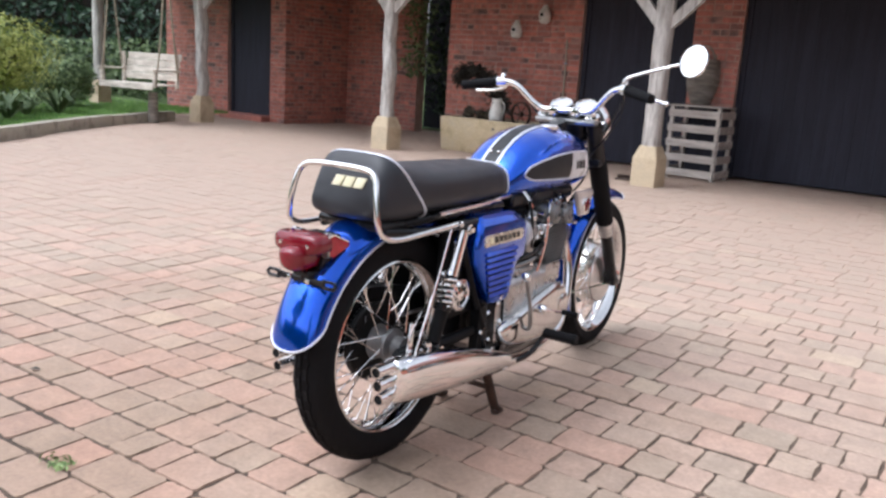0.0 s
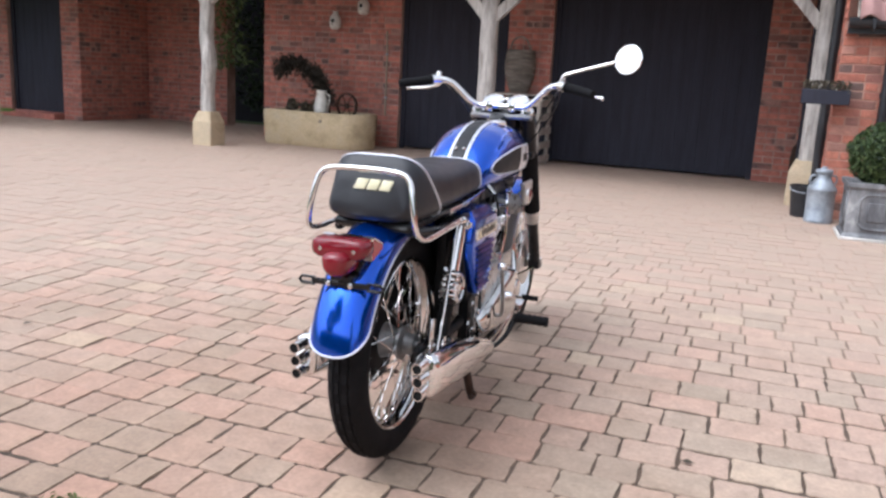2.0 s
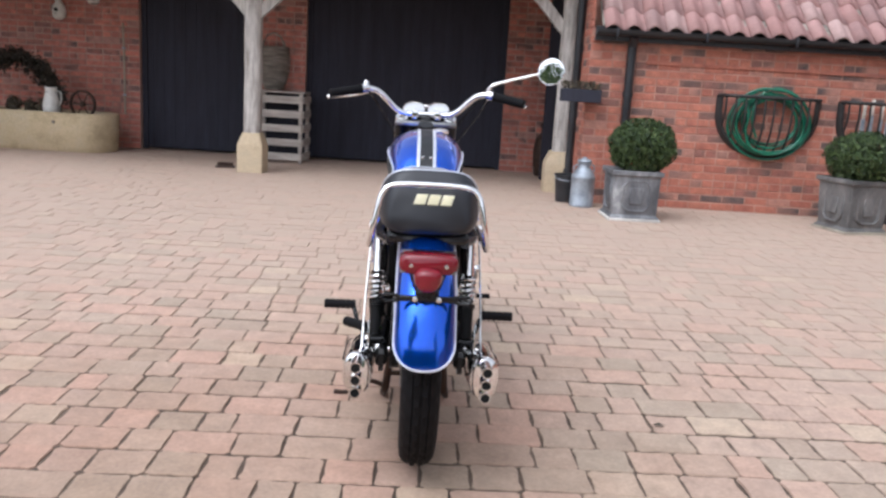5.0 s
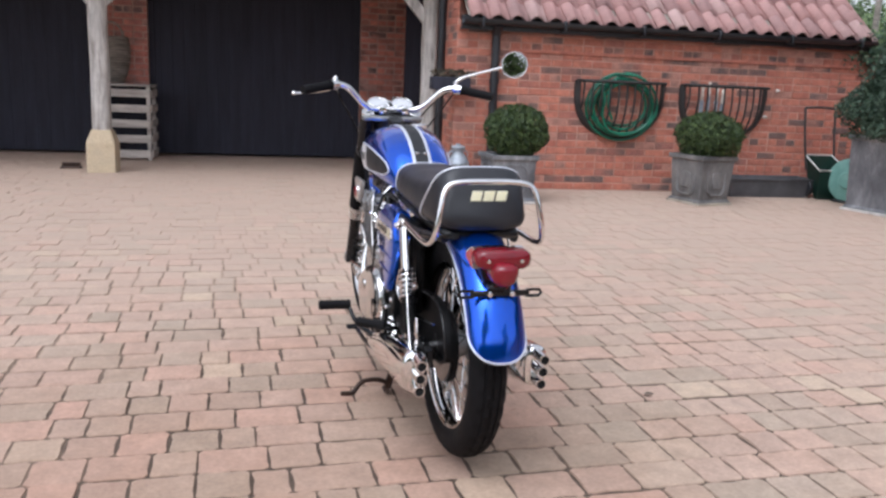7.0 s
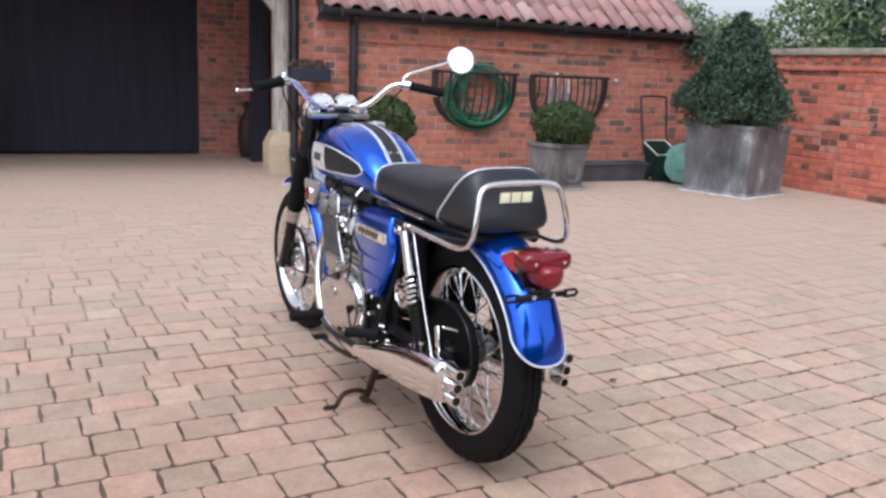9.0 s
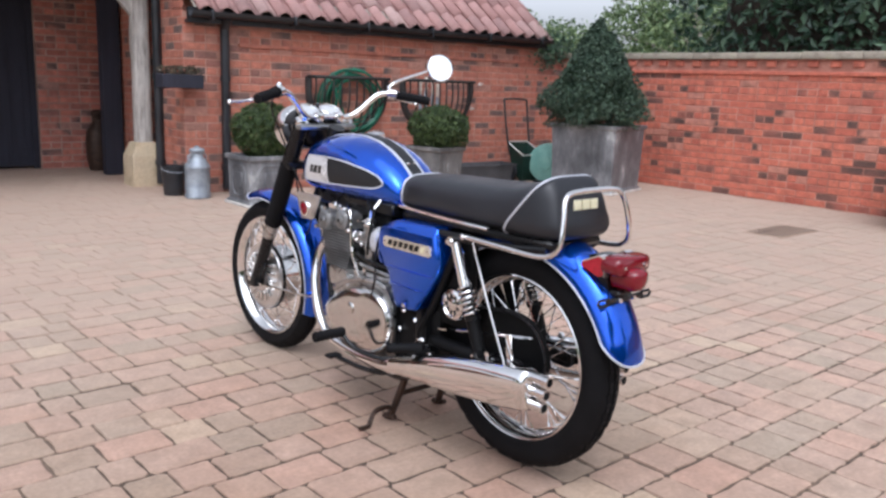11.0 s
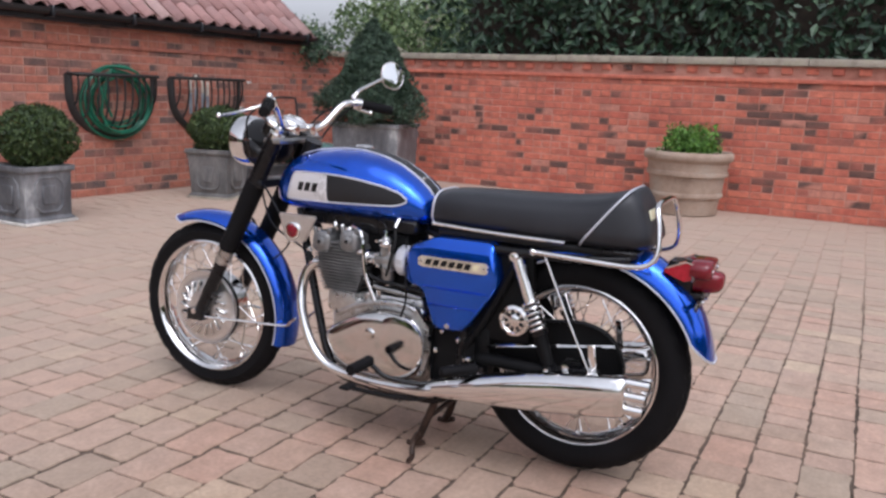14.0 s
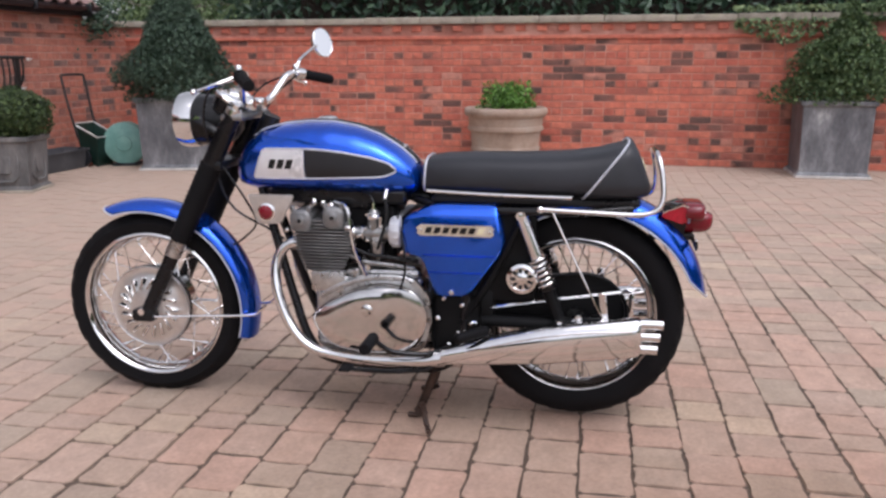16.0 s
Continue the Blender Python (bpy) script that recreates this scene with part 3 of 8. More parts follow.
single("wall_passage", box(-7.78, -7.56, 10.822, 14.5, -0.1, 2.5), old_mortar, "brick side of the dark passage", "brick wall", kind="structure", smooth=0)
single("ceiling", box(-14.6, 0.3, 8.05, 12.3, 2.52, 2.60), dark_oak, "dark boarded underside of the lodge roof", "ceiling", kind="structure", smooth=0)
single("trim_lodge_beam", box(-14.6, 0.0, 8.68, 8.90, 2.26, 2.516, 0.012), oak, "heavy silvered oak beam across the posts", "beam", kind="structure", smooth=0)
lodge_roof = bmesh.new()
for a, b in (((8.2, 2.62), (11.2, 5.0)), ((11.2, 5.0), (14.2, 2.62))):
    lodge_roof.faces.new([lodge_roof.verts.new(p) for p in ((-14.6, a[0], a[1]), (0.3, a[0], a[1]), (0.3, b[0], b[1]), (-14.6, b[0], b[1]))])
single("roof_lodge", lodge_roof, clay_tile, "red clay roof of the cart lodge", "roof", kind="structure", smooth=0)


def garage_door(name, x0, x1, y, label):
    root = thing(name, label, "garage door", (0, 0, 0), kind="structure")
    part("door_backing", box(x0, x1, y + 0.05, y + 0.09, 0.02, 2.3), door_paint, root, smooth=0)
    n = max(5, round((x1 - x0) / 0.14))
    w = (x1 - x0) / n
    for i in range(n):
        part("board", box(x0 + i * w + 0.0004, x0 + (i + 1) * w - 0.0004, y + 0.022, y + 0.049, 0.025, 2.29, 0.0015), door_paint, root, smooth=0)
    for a, b in ((x0 - 0.0, x0 + 0.07), (x1 - 0.07, x1)):
        part("jamb", box(a, b, y - 0.01, y + 0.021, 0.0, 2.36, 0.004), door_paint, root, smooth=0)
    part("lintel", box(x0, x1, y - 0.012, y + 0.0215, 2.30, 2.42, 0.004), door_paint, root, smooth=0)
    return root


garage_door("door_1", -5.50, -3.92, LODGE_Y + 0.08, "black boarded garage door, closed")
garage_door("door_2", -3.31, -0.70, LODGE_Y + 0.08, "wide black boarded garage door, closed")
garage_door("door_3", -12.66, -11.46, 10.28, "narrow black boarded door, closed")
single("trim_step", box(-12.66, -11.462, 10.0, 10.30, -0.05, 0.10, 0.01), hazy_lodge_joined, "brick step under the dark door", "step", kind="structure", smooth=0)
single("wall_behind_doors", box(-5.5, 0.0, 11.2, 11.4, -0.1, 2.5), mortar, "plain inner wall behind the doors", "wall", kind="structure", smooth=0)


# ---- posts of the lodge ----
def oak_post(x, y, z0, turn, seed, braces=(-1, 1), w=0.088, plinth=0.142, spring=1.72, gnarl=0.2):
    root = thing("oak_post", "silvered knotty oak post on a chamfered sandstone plinth", "timber post", (x, y, 0), turn, group="posts of the cart lodge")
    p = plinth
    secs = [[(sx * w_, sy * w_, z) for sx, sy in ((-1, -1), (1, -1), (1, 1), (-1, 1))] for w_, z in ((p, z0 - 0.1), (p, z0 + 0.30), (p * 0.97, z0 + 0.315), (p * 0.68, z0 + 0.43), (p * 0.66, z0 + 0.44))]
    bm = loft(secs)
    bmesh.ops.bevel(bm, geom=[e for e in bm.edges], offset=0.008, segments=1, affect="EDGES")
    part("plinth", bm, sandstone, root, "chamfered pale sandstone plinth", smooth=30)
    rng, secs = random.Random(seed), []
    for k in range(19):
        z = z0 + 0.435 + k * (2.26 - z0 - 0.435) / 18
        wob = [noise.noise(Vector((seed * 5.0, z * 2.4, i * 9.0))) for i in range(4)]
        hx, hy = w * (1 + 0.18 * gnarl * wob[0]), w * (1 + 0.18 * gnarl * wob[1])
        cx, cy = 0.05 * gnarl * wob[2], 0.035 * gnarl * wob[3]
        ring = []
        for i in range(16):
            a = 2 * math.pi * (i + 0.5) / 16
            c, s = math.cos(a), math.sin(a)
            r = 1 / (abs(c) ** 5 + abs(s) ** 5) ** 0.2
            lump = 1 + (0.03 + 0.05 * gnarl) * noise.noise(Vector((c * 2 + seed, s * 2, z * 5)))
            ring.append((cx + hx * c * r * lump, cy + hy * s * r * lump, z))
        secs.append(ring)
    part("shaft", loft(secs), oak, root, "gnarled silver-grey oak", smooth=50)
    for s in braces:
        a, b = Vector((s * 0.05, 0, spring)), Vector((s * (2.30 - spring) * 1.07, 0, 2.30))
        way, rings = (b - a), []
        up = Vector((-way.z * s, 0, way.x * s)).normalized() * 0.055
        for t in np.linspace(0, 1, 7):
            c = a + way * t + up * (0.9 * math.sin(t * math.pi) * s * -0.35)
            rings.append([c + up + Vector((0, -0.035, 0)), c + up + Vector((0, 0.035, 0)), c - up + Vector((0, 0.035, 0)), c - up + Vector((0, -0.035, 0))])
        part("brace", loft(rings), oak, root, smooth=30)
    return root


oak_post(-11.66, 8.90, 0.0, 2, 3, plinth=0.146, spring=1.88, gnarl=1.0)
oak_post(-7.40, 8.82, 0.0, 0, 5, w=0.080, plinth=0.148, spring=1.84, gnarl=1.0)
oak_post(-3.55, 8.86, 0.0, 0, 8)
oak_post(-0.13, 8.80, 0.0, 0, 11, braces=(-1,), w=0.082, plinth=0.160)
oak_post(-14.5, 8.7, 0.1, 4, 14, braces=(), gnarl=0.6)


# ---- tiled roof, gutter and pipes of the outbuilding ----
def pantile_shape():
    v, f, n = [], [], 10
    for y in (0.0, 0.36):
        for lo in (0.0, -0.014):
            for i in range(n + 1):
                u = i / n
                z = 0.034 * math.sin(u * 2 * math.pi - 0.5) + (0.012 if y == 0 else 0.0)
                v.append((u * 0.225, y, z + lo))
    m = n + 1
    for i in range(n):
        f.append((i, i + 1, 2 * m + i + 1, 2 * m + i))
        f.append((m + i, 3 * m + i, 3 * m + i + 1, m + i + 1))
        f.append((i, m + i, m + i + 1, i + 1))
    f.append((0, 2 * m, 3 * m, m))
    f.append((n, m + n, 3 * m + n, 2 * m + n))
    return v, f


def tiled_roof():
    root = thing("roof_outbuilding", "sloping roof of weathered red clay pantiles", "tiled roof", kind="structure")
    pitch = radians(38)
    slab = bmesh.new()
    top = Vector((0, math.cos(pitch) * 2.75, math.sin(pitch) * 2.75))
    a = Vector((0, 7.90, 1.735))
    slab.faces.new([slab.verts.new(p) for p in (a + Vector((0.08, 0, 0)), a + Vector((4.62, 0, 0)), a + top + Vector((4.62, 0, 0)), a + top + Vector((0.08, 0, 0)))])
    back = a + top
    slab.faces.new([slab.verts.new(p) for p in (back + Vector((0.08, 0, 0)), back + Vector((4.62, 0, 0)), back + Vector((4.62, 2.1, -1.6)), back + Vector((0.08, 2.1, -1.6)))])
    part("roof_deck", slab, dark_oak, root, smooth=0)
    me = piece_mesh("pantile", pantile_shape(), clay_tile)
    for p in me.polygons:
        p.use_smooth = len(p.vertices) == 4
    rng = random.Random(9)
    for row in range(9):
        for col in range(23):
            s = 0.30 * row - 0.09
            m = Matrix.Translation((0.10 + col * 0.198, 7.90 + s * math.cos(pitch), 1.775 + s * math.sin(pitch) + rng.uniform(-0.003, 0.003)))
            ob = new("pantile", me)
            ob.parent, ob.matrix_basis = root, m @ pose(0, 0, 0, 38 + rng.gauss(0, 0.6), rng.gauss(0, 0.5), rng.gauss(0, 0.5))
    return root


tiled_roof()
gutter = thing("gutter", "black plastic half-round gutter along the eaves", "gutter", kind="structure")
gb = bmesh.new()
prof = [(7.84 + 0.056 * math.cos(a), 1.70 + 0.056 * math.sin(a)) for a in np.linspace(math.pi, 2 * math.pi, 11)]
loft([[(0.02, y, z) for y, z in prof], [(4.66, y, z) for y, z in prof]], gb, closed=False, cap=False)
inner = [(7.84 + 0.050 * math.cos(a), 1.70 + 0.050 * math.sin(a)) for a in np.linspace(math.pi, 2 * math.pi, 11)]
loft([[(0.02, y, z) for y, z in inner], [(4.66, y, z) for y, z in inner]], gb, closed=False, cap=False)
part("channel", gb, black_plastic, gutter)
part("fascia", box(0.02, 4.66, 7.905, 7.94, 1.60, 1.735), black_plastic, gutter, smooth=0)
part("soffit", box(0.02, 4.66, 7.942, 8.0, 1.60, 1.625), black_plastic, gutter, smooth=0)
for i in range(6):
    part("bracket", box(0.2 + 0.85 * i, 0.225 + 0.85 * i, 7.775, 7.905, 1.625, 1.72, 0.006), black_plastic, gutter)


def downpipe(x, y, z1, label, bend=None):
    root = thing("downpipe", label, "downpipe", kind="structure")
    pts = [(x, y, 0.04), (x, y, 0.6), (x, y, z1)] + (bend or [])
    part("pipe", tube(pts, 0.043, 14, 4), black_plastic, root)
    for z in (0.25, 1.1):
        part("clip", lathe([(0.043, -0.025), (0.052, -0.025), (0.052, 0.025), (0.043, 0.025)], 18, "z", (x, y, z)), black_plastic, root)


downpipe(0.39, 7.945, 1.50, "black downpipe on the outbuilding wall", [(0.39, 7.93, 1.58), (0.39, 7.85, 1.66)])
downpipe(-0.045, 8.56, 2.4, "tall black downpipe beside the oak post")
single("dark_corner_post", box(-0.24, -0.03, 9.74, 9.86, 0.0, 2.5, 0.01), door_paint, "dark stained timber post in the lodge corner", "timber post")


# ---- motorcycle ----
candy_blue = material("candy_blue_paint", [(0, (0.004, 0.074, 0.53)), (1, (0.006, 0.112, 0.69))], 0.15, metal=0.85, scale=2, fine=900, speck=0.05, bump=0.0, rough_spread=0.03, coat=0.8)
chrome = material("chrome", [(0, (0.79, 0.785, 0.78)), (1, (0.85, 0.845, 0.84))], 0.05, metal=1.0, scale=9, fine=80, speck=0.02, bump=0.0, rough_spread=0.03)
polished = material("polished_alloy", [(0, (0.60, 0.59, 0.575)), (1, (0.70, 0.69, 0.675))], 0.11, metal=1.0, scale=14, fine=90, speck=0.05, bump=0.03, depth=0.002, rough_spread=0.05)
cast_alloy = material("cast_alloy", [(0, (0.44, 0.44, 0.435)), (1, (0.62, 0.615, 0.605))], 0.3, metal=1.0, scale=24, fine=110, speck=0.14, bump=0.5, depth=0.004)
fin_alloy = material("grey_fin_alloy", [(0, (0.17, 0.17, 0.172)), (1, (0.29, 0.29, 0.288))], 0.5, metal=0.75, scale=18, fine=160, speck=0.15, bump=0.15, depth=0.002)
pale_alloy = material("pale_alloy", [(0, (0.62, 0.63, 0.66)), (1, (0.74, 0.75, 0.78))], 0.4, metal=0.35, scale=14, fine=120, speck=0.08, bump=0.08, depth=0.002)
dull_alloy = material("dull_alloy", [(0, (0.24, 0.24, 0.24)), (1, (0.42, 0.42, 0.41))], 0.36, metal=0.95, scale=18, fine=160, speck=0.12, bump=0.15, depth=0.002)
satin_alloy = material("satin_alloy", [(0, (0.70, 0.69, 0.68)), (1, (0.82, 0.81, 0.80))], 0.36, metal=1.0, scale=12, fine=90, speck=0.06, bump=0.05, depth=0.002)
rubber = material("tyre_rubber", [(0, (0.0035, 0.0034, 0.0042)), (1, (0.0075, 0.0070, 0.0078))], 0.75, scale=9, fine=140, speck=0.15, bump=0.2, depth=0.002, spec=0.18)
vinyl = material("black_vinyl", [(0, (0.012, 0.013, 0.0165)), (1, (0.019, 0.020, 0.025))], 0.46, scale=7, fine=420, speck=0.1, bump=0.18, depth=0.001, spec=0.5)
frame_black = material("black_enamel", [(0, (0.005, 0.005, 0.006)), (1, (0.010, 0.010, 0.011))], 0.28, scale=6, fine=90, bump=0.02, coat=0.05, spec=0.3)
pad_black = material("black_pad", [(0, (0.007, 0.0075, 0.009)), (1, (0.012, 0.0125, 0.015))], 0.55, scale=9, fine=200, bump=0.1, depth=0.001)
silver_paint = material("silver_paint", [(0, (0.70, 0.70, 0.71)), (1, (0.80, 0.80, 0.81))], 0.3, metal=0.2, scale=5, fine=300, speck=0.04, bump=0.0)
silver_line = material("silver_piping", [(0, (0.54, 0.56, 0.62)), (1, (0.66, 0.68, 0.73))], 0.35, metal=0.3, scale=9, fine=100, speck=0.05, bump=0.0)
red_lens = material("red_lens", [(0, (0.13, 0.002, 0.008)), (1, (0.20, 0.005, 0.014))], 0.14, scale=9, fine=60, speck=0.08, bump=0.05, depth=0.001, coat=0.25)
reflector_red = material("bright_red_reflector", [(0, (0.30, 0.004, 0.014)), (1, (0.42, 0.008, 0.024))], 0.12, scale=60, fine=200, speck=0.08, bump=0.1, depth=0.001, coat=0.15)
gold = material("gold_lettering", [(0, (0.80, 0.74, 0.48)), (1, (0.90, 0.86, 0.64))], 0.35, metal=0.2, scale=9, fine=60, speck=0.05, bump=0.0)
brass_plate = material("badge_plate", [(0, (0.55, 0.50, 0.40)), (1, (0.68, 0.62, 0.50))], 0.3, metal=0.6, scale=12, fine=80, bump=0.05)
dial_white = material("clock_glass", [(0, (0.45, 0.46, 0.48)), (1, (0.58, 0.59, 0.60))], 0.08, scale=6, fine=60, speck=0.04, bump=0.0, coat=1.0)
lamp_glass = material("headlamp_glass", [(0, (0.66, 0.67, 0.68)), (1, (0.8, 0.8, 0.8))], 0.08, metal=0.7, scale=30, fine=120, bump=0.1, coat=1.0)
mirror_glass = material("mirror_glass", [(0, (0.90, 0.91, 0.91)), (1, (0.92, 0.93, 0.93))], 0.02, metal=1.0, scale=4, fine=40, speck=0.01, bump=0.0, rough_spread=0.005)
rust_brown = material("worn_stand_steel", [(0, (0.030, 0.018, 0.013)), (1, (0.07, 0.04, 0.028))], 0.55, metal=0.4, scale=20, fine=120, speck=0.25, bump=0.3, depth=0.002)
inner_black = material("matt_black_paint", [(0, (0.003, 0.003, 0.0034)), (1, (0.007, 0.007, 0.0074))], 0.5, scale=7, fine=90, bump=0.05, spec=0.14)
hole_black = material("dark_bore", [(0, (0.004, 0.004, 0.004)), (1, (0.008, 0.008, 0.008))], 0.9, bump=0.0)

bike = thing("motorcycle", "blue and chrome classic motorcycle parked on its centre stand", "motorcycle", (-1.272, 1.945, 0.0), 3.8)
REAR, FRONT = Vector((0.0, 0.054, 0.3445)), Vector((0.0, 1.481, 0.311))
REAR_GUARD, FRONT_GUARD = Vector((0.0, 0.036, 0.338)), Vector((0.0, 1.478, 0.309))


def turned(profile, centre=(0, 0, 0), seg=72, wave=None):
    """A closed profile of (radius, x) turned about the axle."""
    secs = []
    for k in range(seg):
        a = 2 * math.pi * k / seg
        secs.append([(centre[0] + x, centre[1] + (r - (wave(k, x, r) if wave else 0)) * math.cos(a), centre[2] + (r - (wave(k, x, r) if wave else 0)) * math.sin(a)) for r, x in profile])
    return loft(secs, cap=False, loop=True)


def mirror_profile(half):
    return half + [(r, -x) for r, x in reversed(half) if abs(x) > 1e-6]


def tyre(radius, width, wheel, rear):
    w = width / 2
    half = [(0.243, -0.028), (0.2455, -0.037), (0.264, -w * 0.93), (0.284, -w), (radius - 0.028, -w * 0.93), (radius - 0.013, -w * 0.74), (radius - 0.0045, -w * 0.46),
            (radius - 0.008, -w * 0.42), (radius - 0.007, -w * 0.36), (radius - 0.001, -w * 0.32), (radius, -w * 0.1), (radius - 0.006, -w * 0.07), (radius - 0.006, 0.0)]
    prof = mirror_profile(half)

    def cut(k, x, r):
        row = int(abs(x) / (w * 0.3))
        if rear:
            return 0.0065 if radius - 0.03 < r and abs(x) > 0.004 and (k + 2 * row) % 4 == 0 else 0.0
        return 0.005 if (k % 6 < 1 and w * 0.3 < abs(x) < w * 0.97 and r > radius - 0.03) else 0.0
    return part("tyre", turned(prof, seg=144, wave=cut), rubber, wheel, "black rubber tyre with a blocked tread", smooth=35)


def rim(wheel):
    half = [(0.253, -0.036), (0.256, -0.033), (0.246, -0.030), (0.240, -0.020), (0.231, -0.011), (0.2305, 0.0)]
    back = [(0.249, -0.0395), (0.2455, -0.0410), (0.2415, -0.0390), (0.236, -0.031), (0.223, -0.014), (0.2205, 0.0)]
    prof = mirror_profile(half) + list(reversed(mirror_profile(back)))
    return part("rim", turned(prof, seg=96), chrome, wheel, "chromed steel wheel rim", smooth=30)


def spokes(wheel, flange, half):
    """Forty crossed spokes laced from two hub flanges."""
    kinds = {}
    for side in (-1, 1):
        for lean in (-1, 1):
            a = radians(lean * 33)
            p = Vector((side * (half + 0.004 * lean), flange, 0))
            q = Vector((side * 0.006, 0.222 * math.cos(a), 0.222 * math.sin(a)))
            bm = rod(p, q, 0.0019, seg=6)
            rod(q, q + (p - q).normalized() * 0.016, 0.0036, seg=6, bm=bm)
            kinds[side, lean] = finish("spoke", bm, chrome, 50)
    for i in range(20):
        for side in (-1, 1):
            lean = 1 if i % 2 else -1
            ob = new("spoke", kinds[side, lean])
            ob.parent = wheel
            ob.matrix_basis = Matrix.Rotation(2 * math.pi * (i + 0.5 * (side > 0)) / 20, 4, "X")


# front wheel: broad alloy drum with radial scoops
fw = part("front_wheel", lathe([(0.012, -0.075), (0.03, -0.075), (0.034, -0.045), (0.120, -0.036), (0.126, -0.030), (0.126, 0.036), (0.118, 0.044), (0.034, 0.052), (0.03, 0.075), (0.012, 0.075)], 48, "x"), polished, bike, "spoked front wheel with an alloy drum hub")
fw.location = FRONT
fw.rotation_euler = (0, 0, radians(1.5))
tyre(0.3165, 0.089, fw, False)
rim(fw)
spokes(fw, 0.122, 0.036)
plate = bmesh.new()
lathe([(0.02, -0.080), (0.05, -0.078), (0.088, -0.068), (0.112, -0.060), (0.131, -0.057), (0.137, -0.060), (0.140, -0.055), (0.139, -0.040), (0.02, -0.040)], 56, "x", bm=plate)
part("brake_plate", plate, satin_alloy, fw, "round polished brake plate")
for k in range(18):
    m = Matrix.Rotation(2 * math.pi * k / 18, 4, "X") @ Matrix.Translation((0, 0.084, 0)) @ Matrix.Rotation(radians(24), 4, "X") @ Matrix.Translation((0, -0.084, 0))
    part("cooling_rib", box(-0.080, -0.062, 0.062, 0.106, -0.0045, 0.0045, 0.002, turn=m), polished, fw)
    part("cooling_slot", box(-0.0705, -0.055, 0.066, 0.102, 0.0048, 0.0085, 0.001, turn=m), hole_black, fw)
# black ring added for the shadow on the drum's side
part("drum_edge", lathe([(0.136, -0.052), (0.1415, -0.050), (0.1425, -0.044), (0.1415, -0.036), (0.134, -0.034)], 56, "x"), frame_black, fw, "black ring standing for the shaded side of the brake drum")
part("axle", rod((-0.125, 0, 0), (0.125, 0, 0), 0.011, seg=14), chrome, fw)
plate = lathe([(0.02, 0.040), (0.116, 0.040), (0.118, 0.050), (0.10, 0.060), (0.03, 0.066), (0.02, 0.075)], 48, "x")
part("brake_plate", plate, satin_alloy, fw, "round polished brake plate")

# rear wheel
rw = part("rear_wheel", lathe([(0.012, -0.07), (0.035, -0.07), (0.04, -0.045), (0.075, -0.042), (0.08, -0.036), (0.05, -0.020), (0.036, 0.020), (0.050, 0.030), (0.050, 0.038), (0.032, 0.046), (0.030, 0.075), (0.012, 0.078)], 48, "x"), fin_alloy, bike, "spoked rear wheel with a drum hub")
rw.location = REAR
tyre(0.334, 0.105, rw, True)
rim(rw)
spokes(rw, 0.058, 0.034)
part("drum", lathe([(0.112, -0.050), (0.112, -0.030), (0.09, -0.024), (0.04, -0.020), (0.02, -0.020)], 48, "x"), inner_black, rw, "black rear brake drum")
sprocket = lathe([(0.05, -0.056), (0.105, -0.056), (0.105, -0.050), (0.05, -0.050)], 60, "x")
for k in range(50):
    box(-0.0555, -0.0505, 0.103, 0.110, -0.0025, 0.0025, bm=sprocket, turn=Matrix.Rotation(2 * math.pi * k / 50, 4, "X"))
part("sprocket", sprocket, dull_alloy, rw, "toothed steel sprocket")
part("axle", rod((-0.13, 0, 0), (0.13, 0, 0), 0.010, seg=14), chrome, rw)


# fork, yokes and lamp
def along_fork(t, x):
    """A point t of the way up the raked fork from the axle."""
    return Vector((x, 1.468 + (1.112 - 1.468) * t, 0.30 + (0.985 - 0.30) * t))


for s in (-1, 1):
    x = s * 0.098
    leg = part("fork_leg", rod(along_fork(-0.015, x), along_fork(0.30, x), 0.0245, 0.0235, 20), frame_black, bike, "black telescopic fork leg")
    part("seal_holder", rod(along_fork(0.30, x), along_fork(0.375, x), 0.0275, 0.0275, 20), cast_alloy, leg, "grey alloy seal holder")
    rings, seg = [], 20
    way = (along_fork(1, x) - along_fork(0, x)).normalized()
    up = way.orthogonal().normalized()
    side_v = way.cross(up)
    for k in range(33):
        t = 0.375 + (0.74 - 0.375) * k / 32
        r = 0.0300 + 0.0035 * t + (0.0035 if k % 2 else 0.0)
        c = along_fork(t, x)
        rings.append([c + (up * math.cos(a) + side_v * math.sin(a)) * r for a in [2 * math.pi * i / seg for i in range(seg)]])
    part("gaiter", loft(rings), rubber, leg, "ribbed black rubber fork gaiter", smooth=50)
    part("shroud", rod(along_fork(0.735, x), along_fork(0.965, x), 0.031, 0.029, 20), frame_black, leg, "black lamp bracket round the fork")
    cap = rod(along_fork(0.965, x), along_fork(0.99, x), 0.027, 0.026, 20)
    rod(along_fork(0.99, x), along_fork(1.01, x), 0.016, 0.015, 6, cap)
    part("fork_cap", cap, chrome, leg, "chrome hexagon fork cap")
    part("axle_clamp", box(x - 0.026, x + 0.026, 1.438, 1.512, 0.276, 0.318, 0.010, seg=2), frame_black, leg)
for t, h, name in ((0.735, 0.03, "lower_yoke"), (0.955, 0.022, "top_yoke")):
    c = along_fork(t, 0)
    part(name, box(-0.125, 0.125, c.y - 0.045, c.y + 0.03, c.z - h / 2, c.z + h / 2, 0.012, seg=2), frame_black if t < 0.9 else dull_alloy, bike)
part("steering_head", rod((0, 1.115, 0.77), (0, 1.035, 0.955), 0.030, 0.030, 20), frame_black, bike)

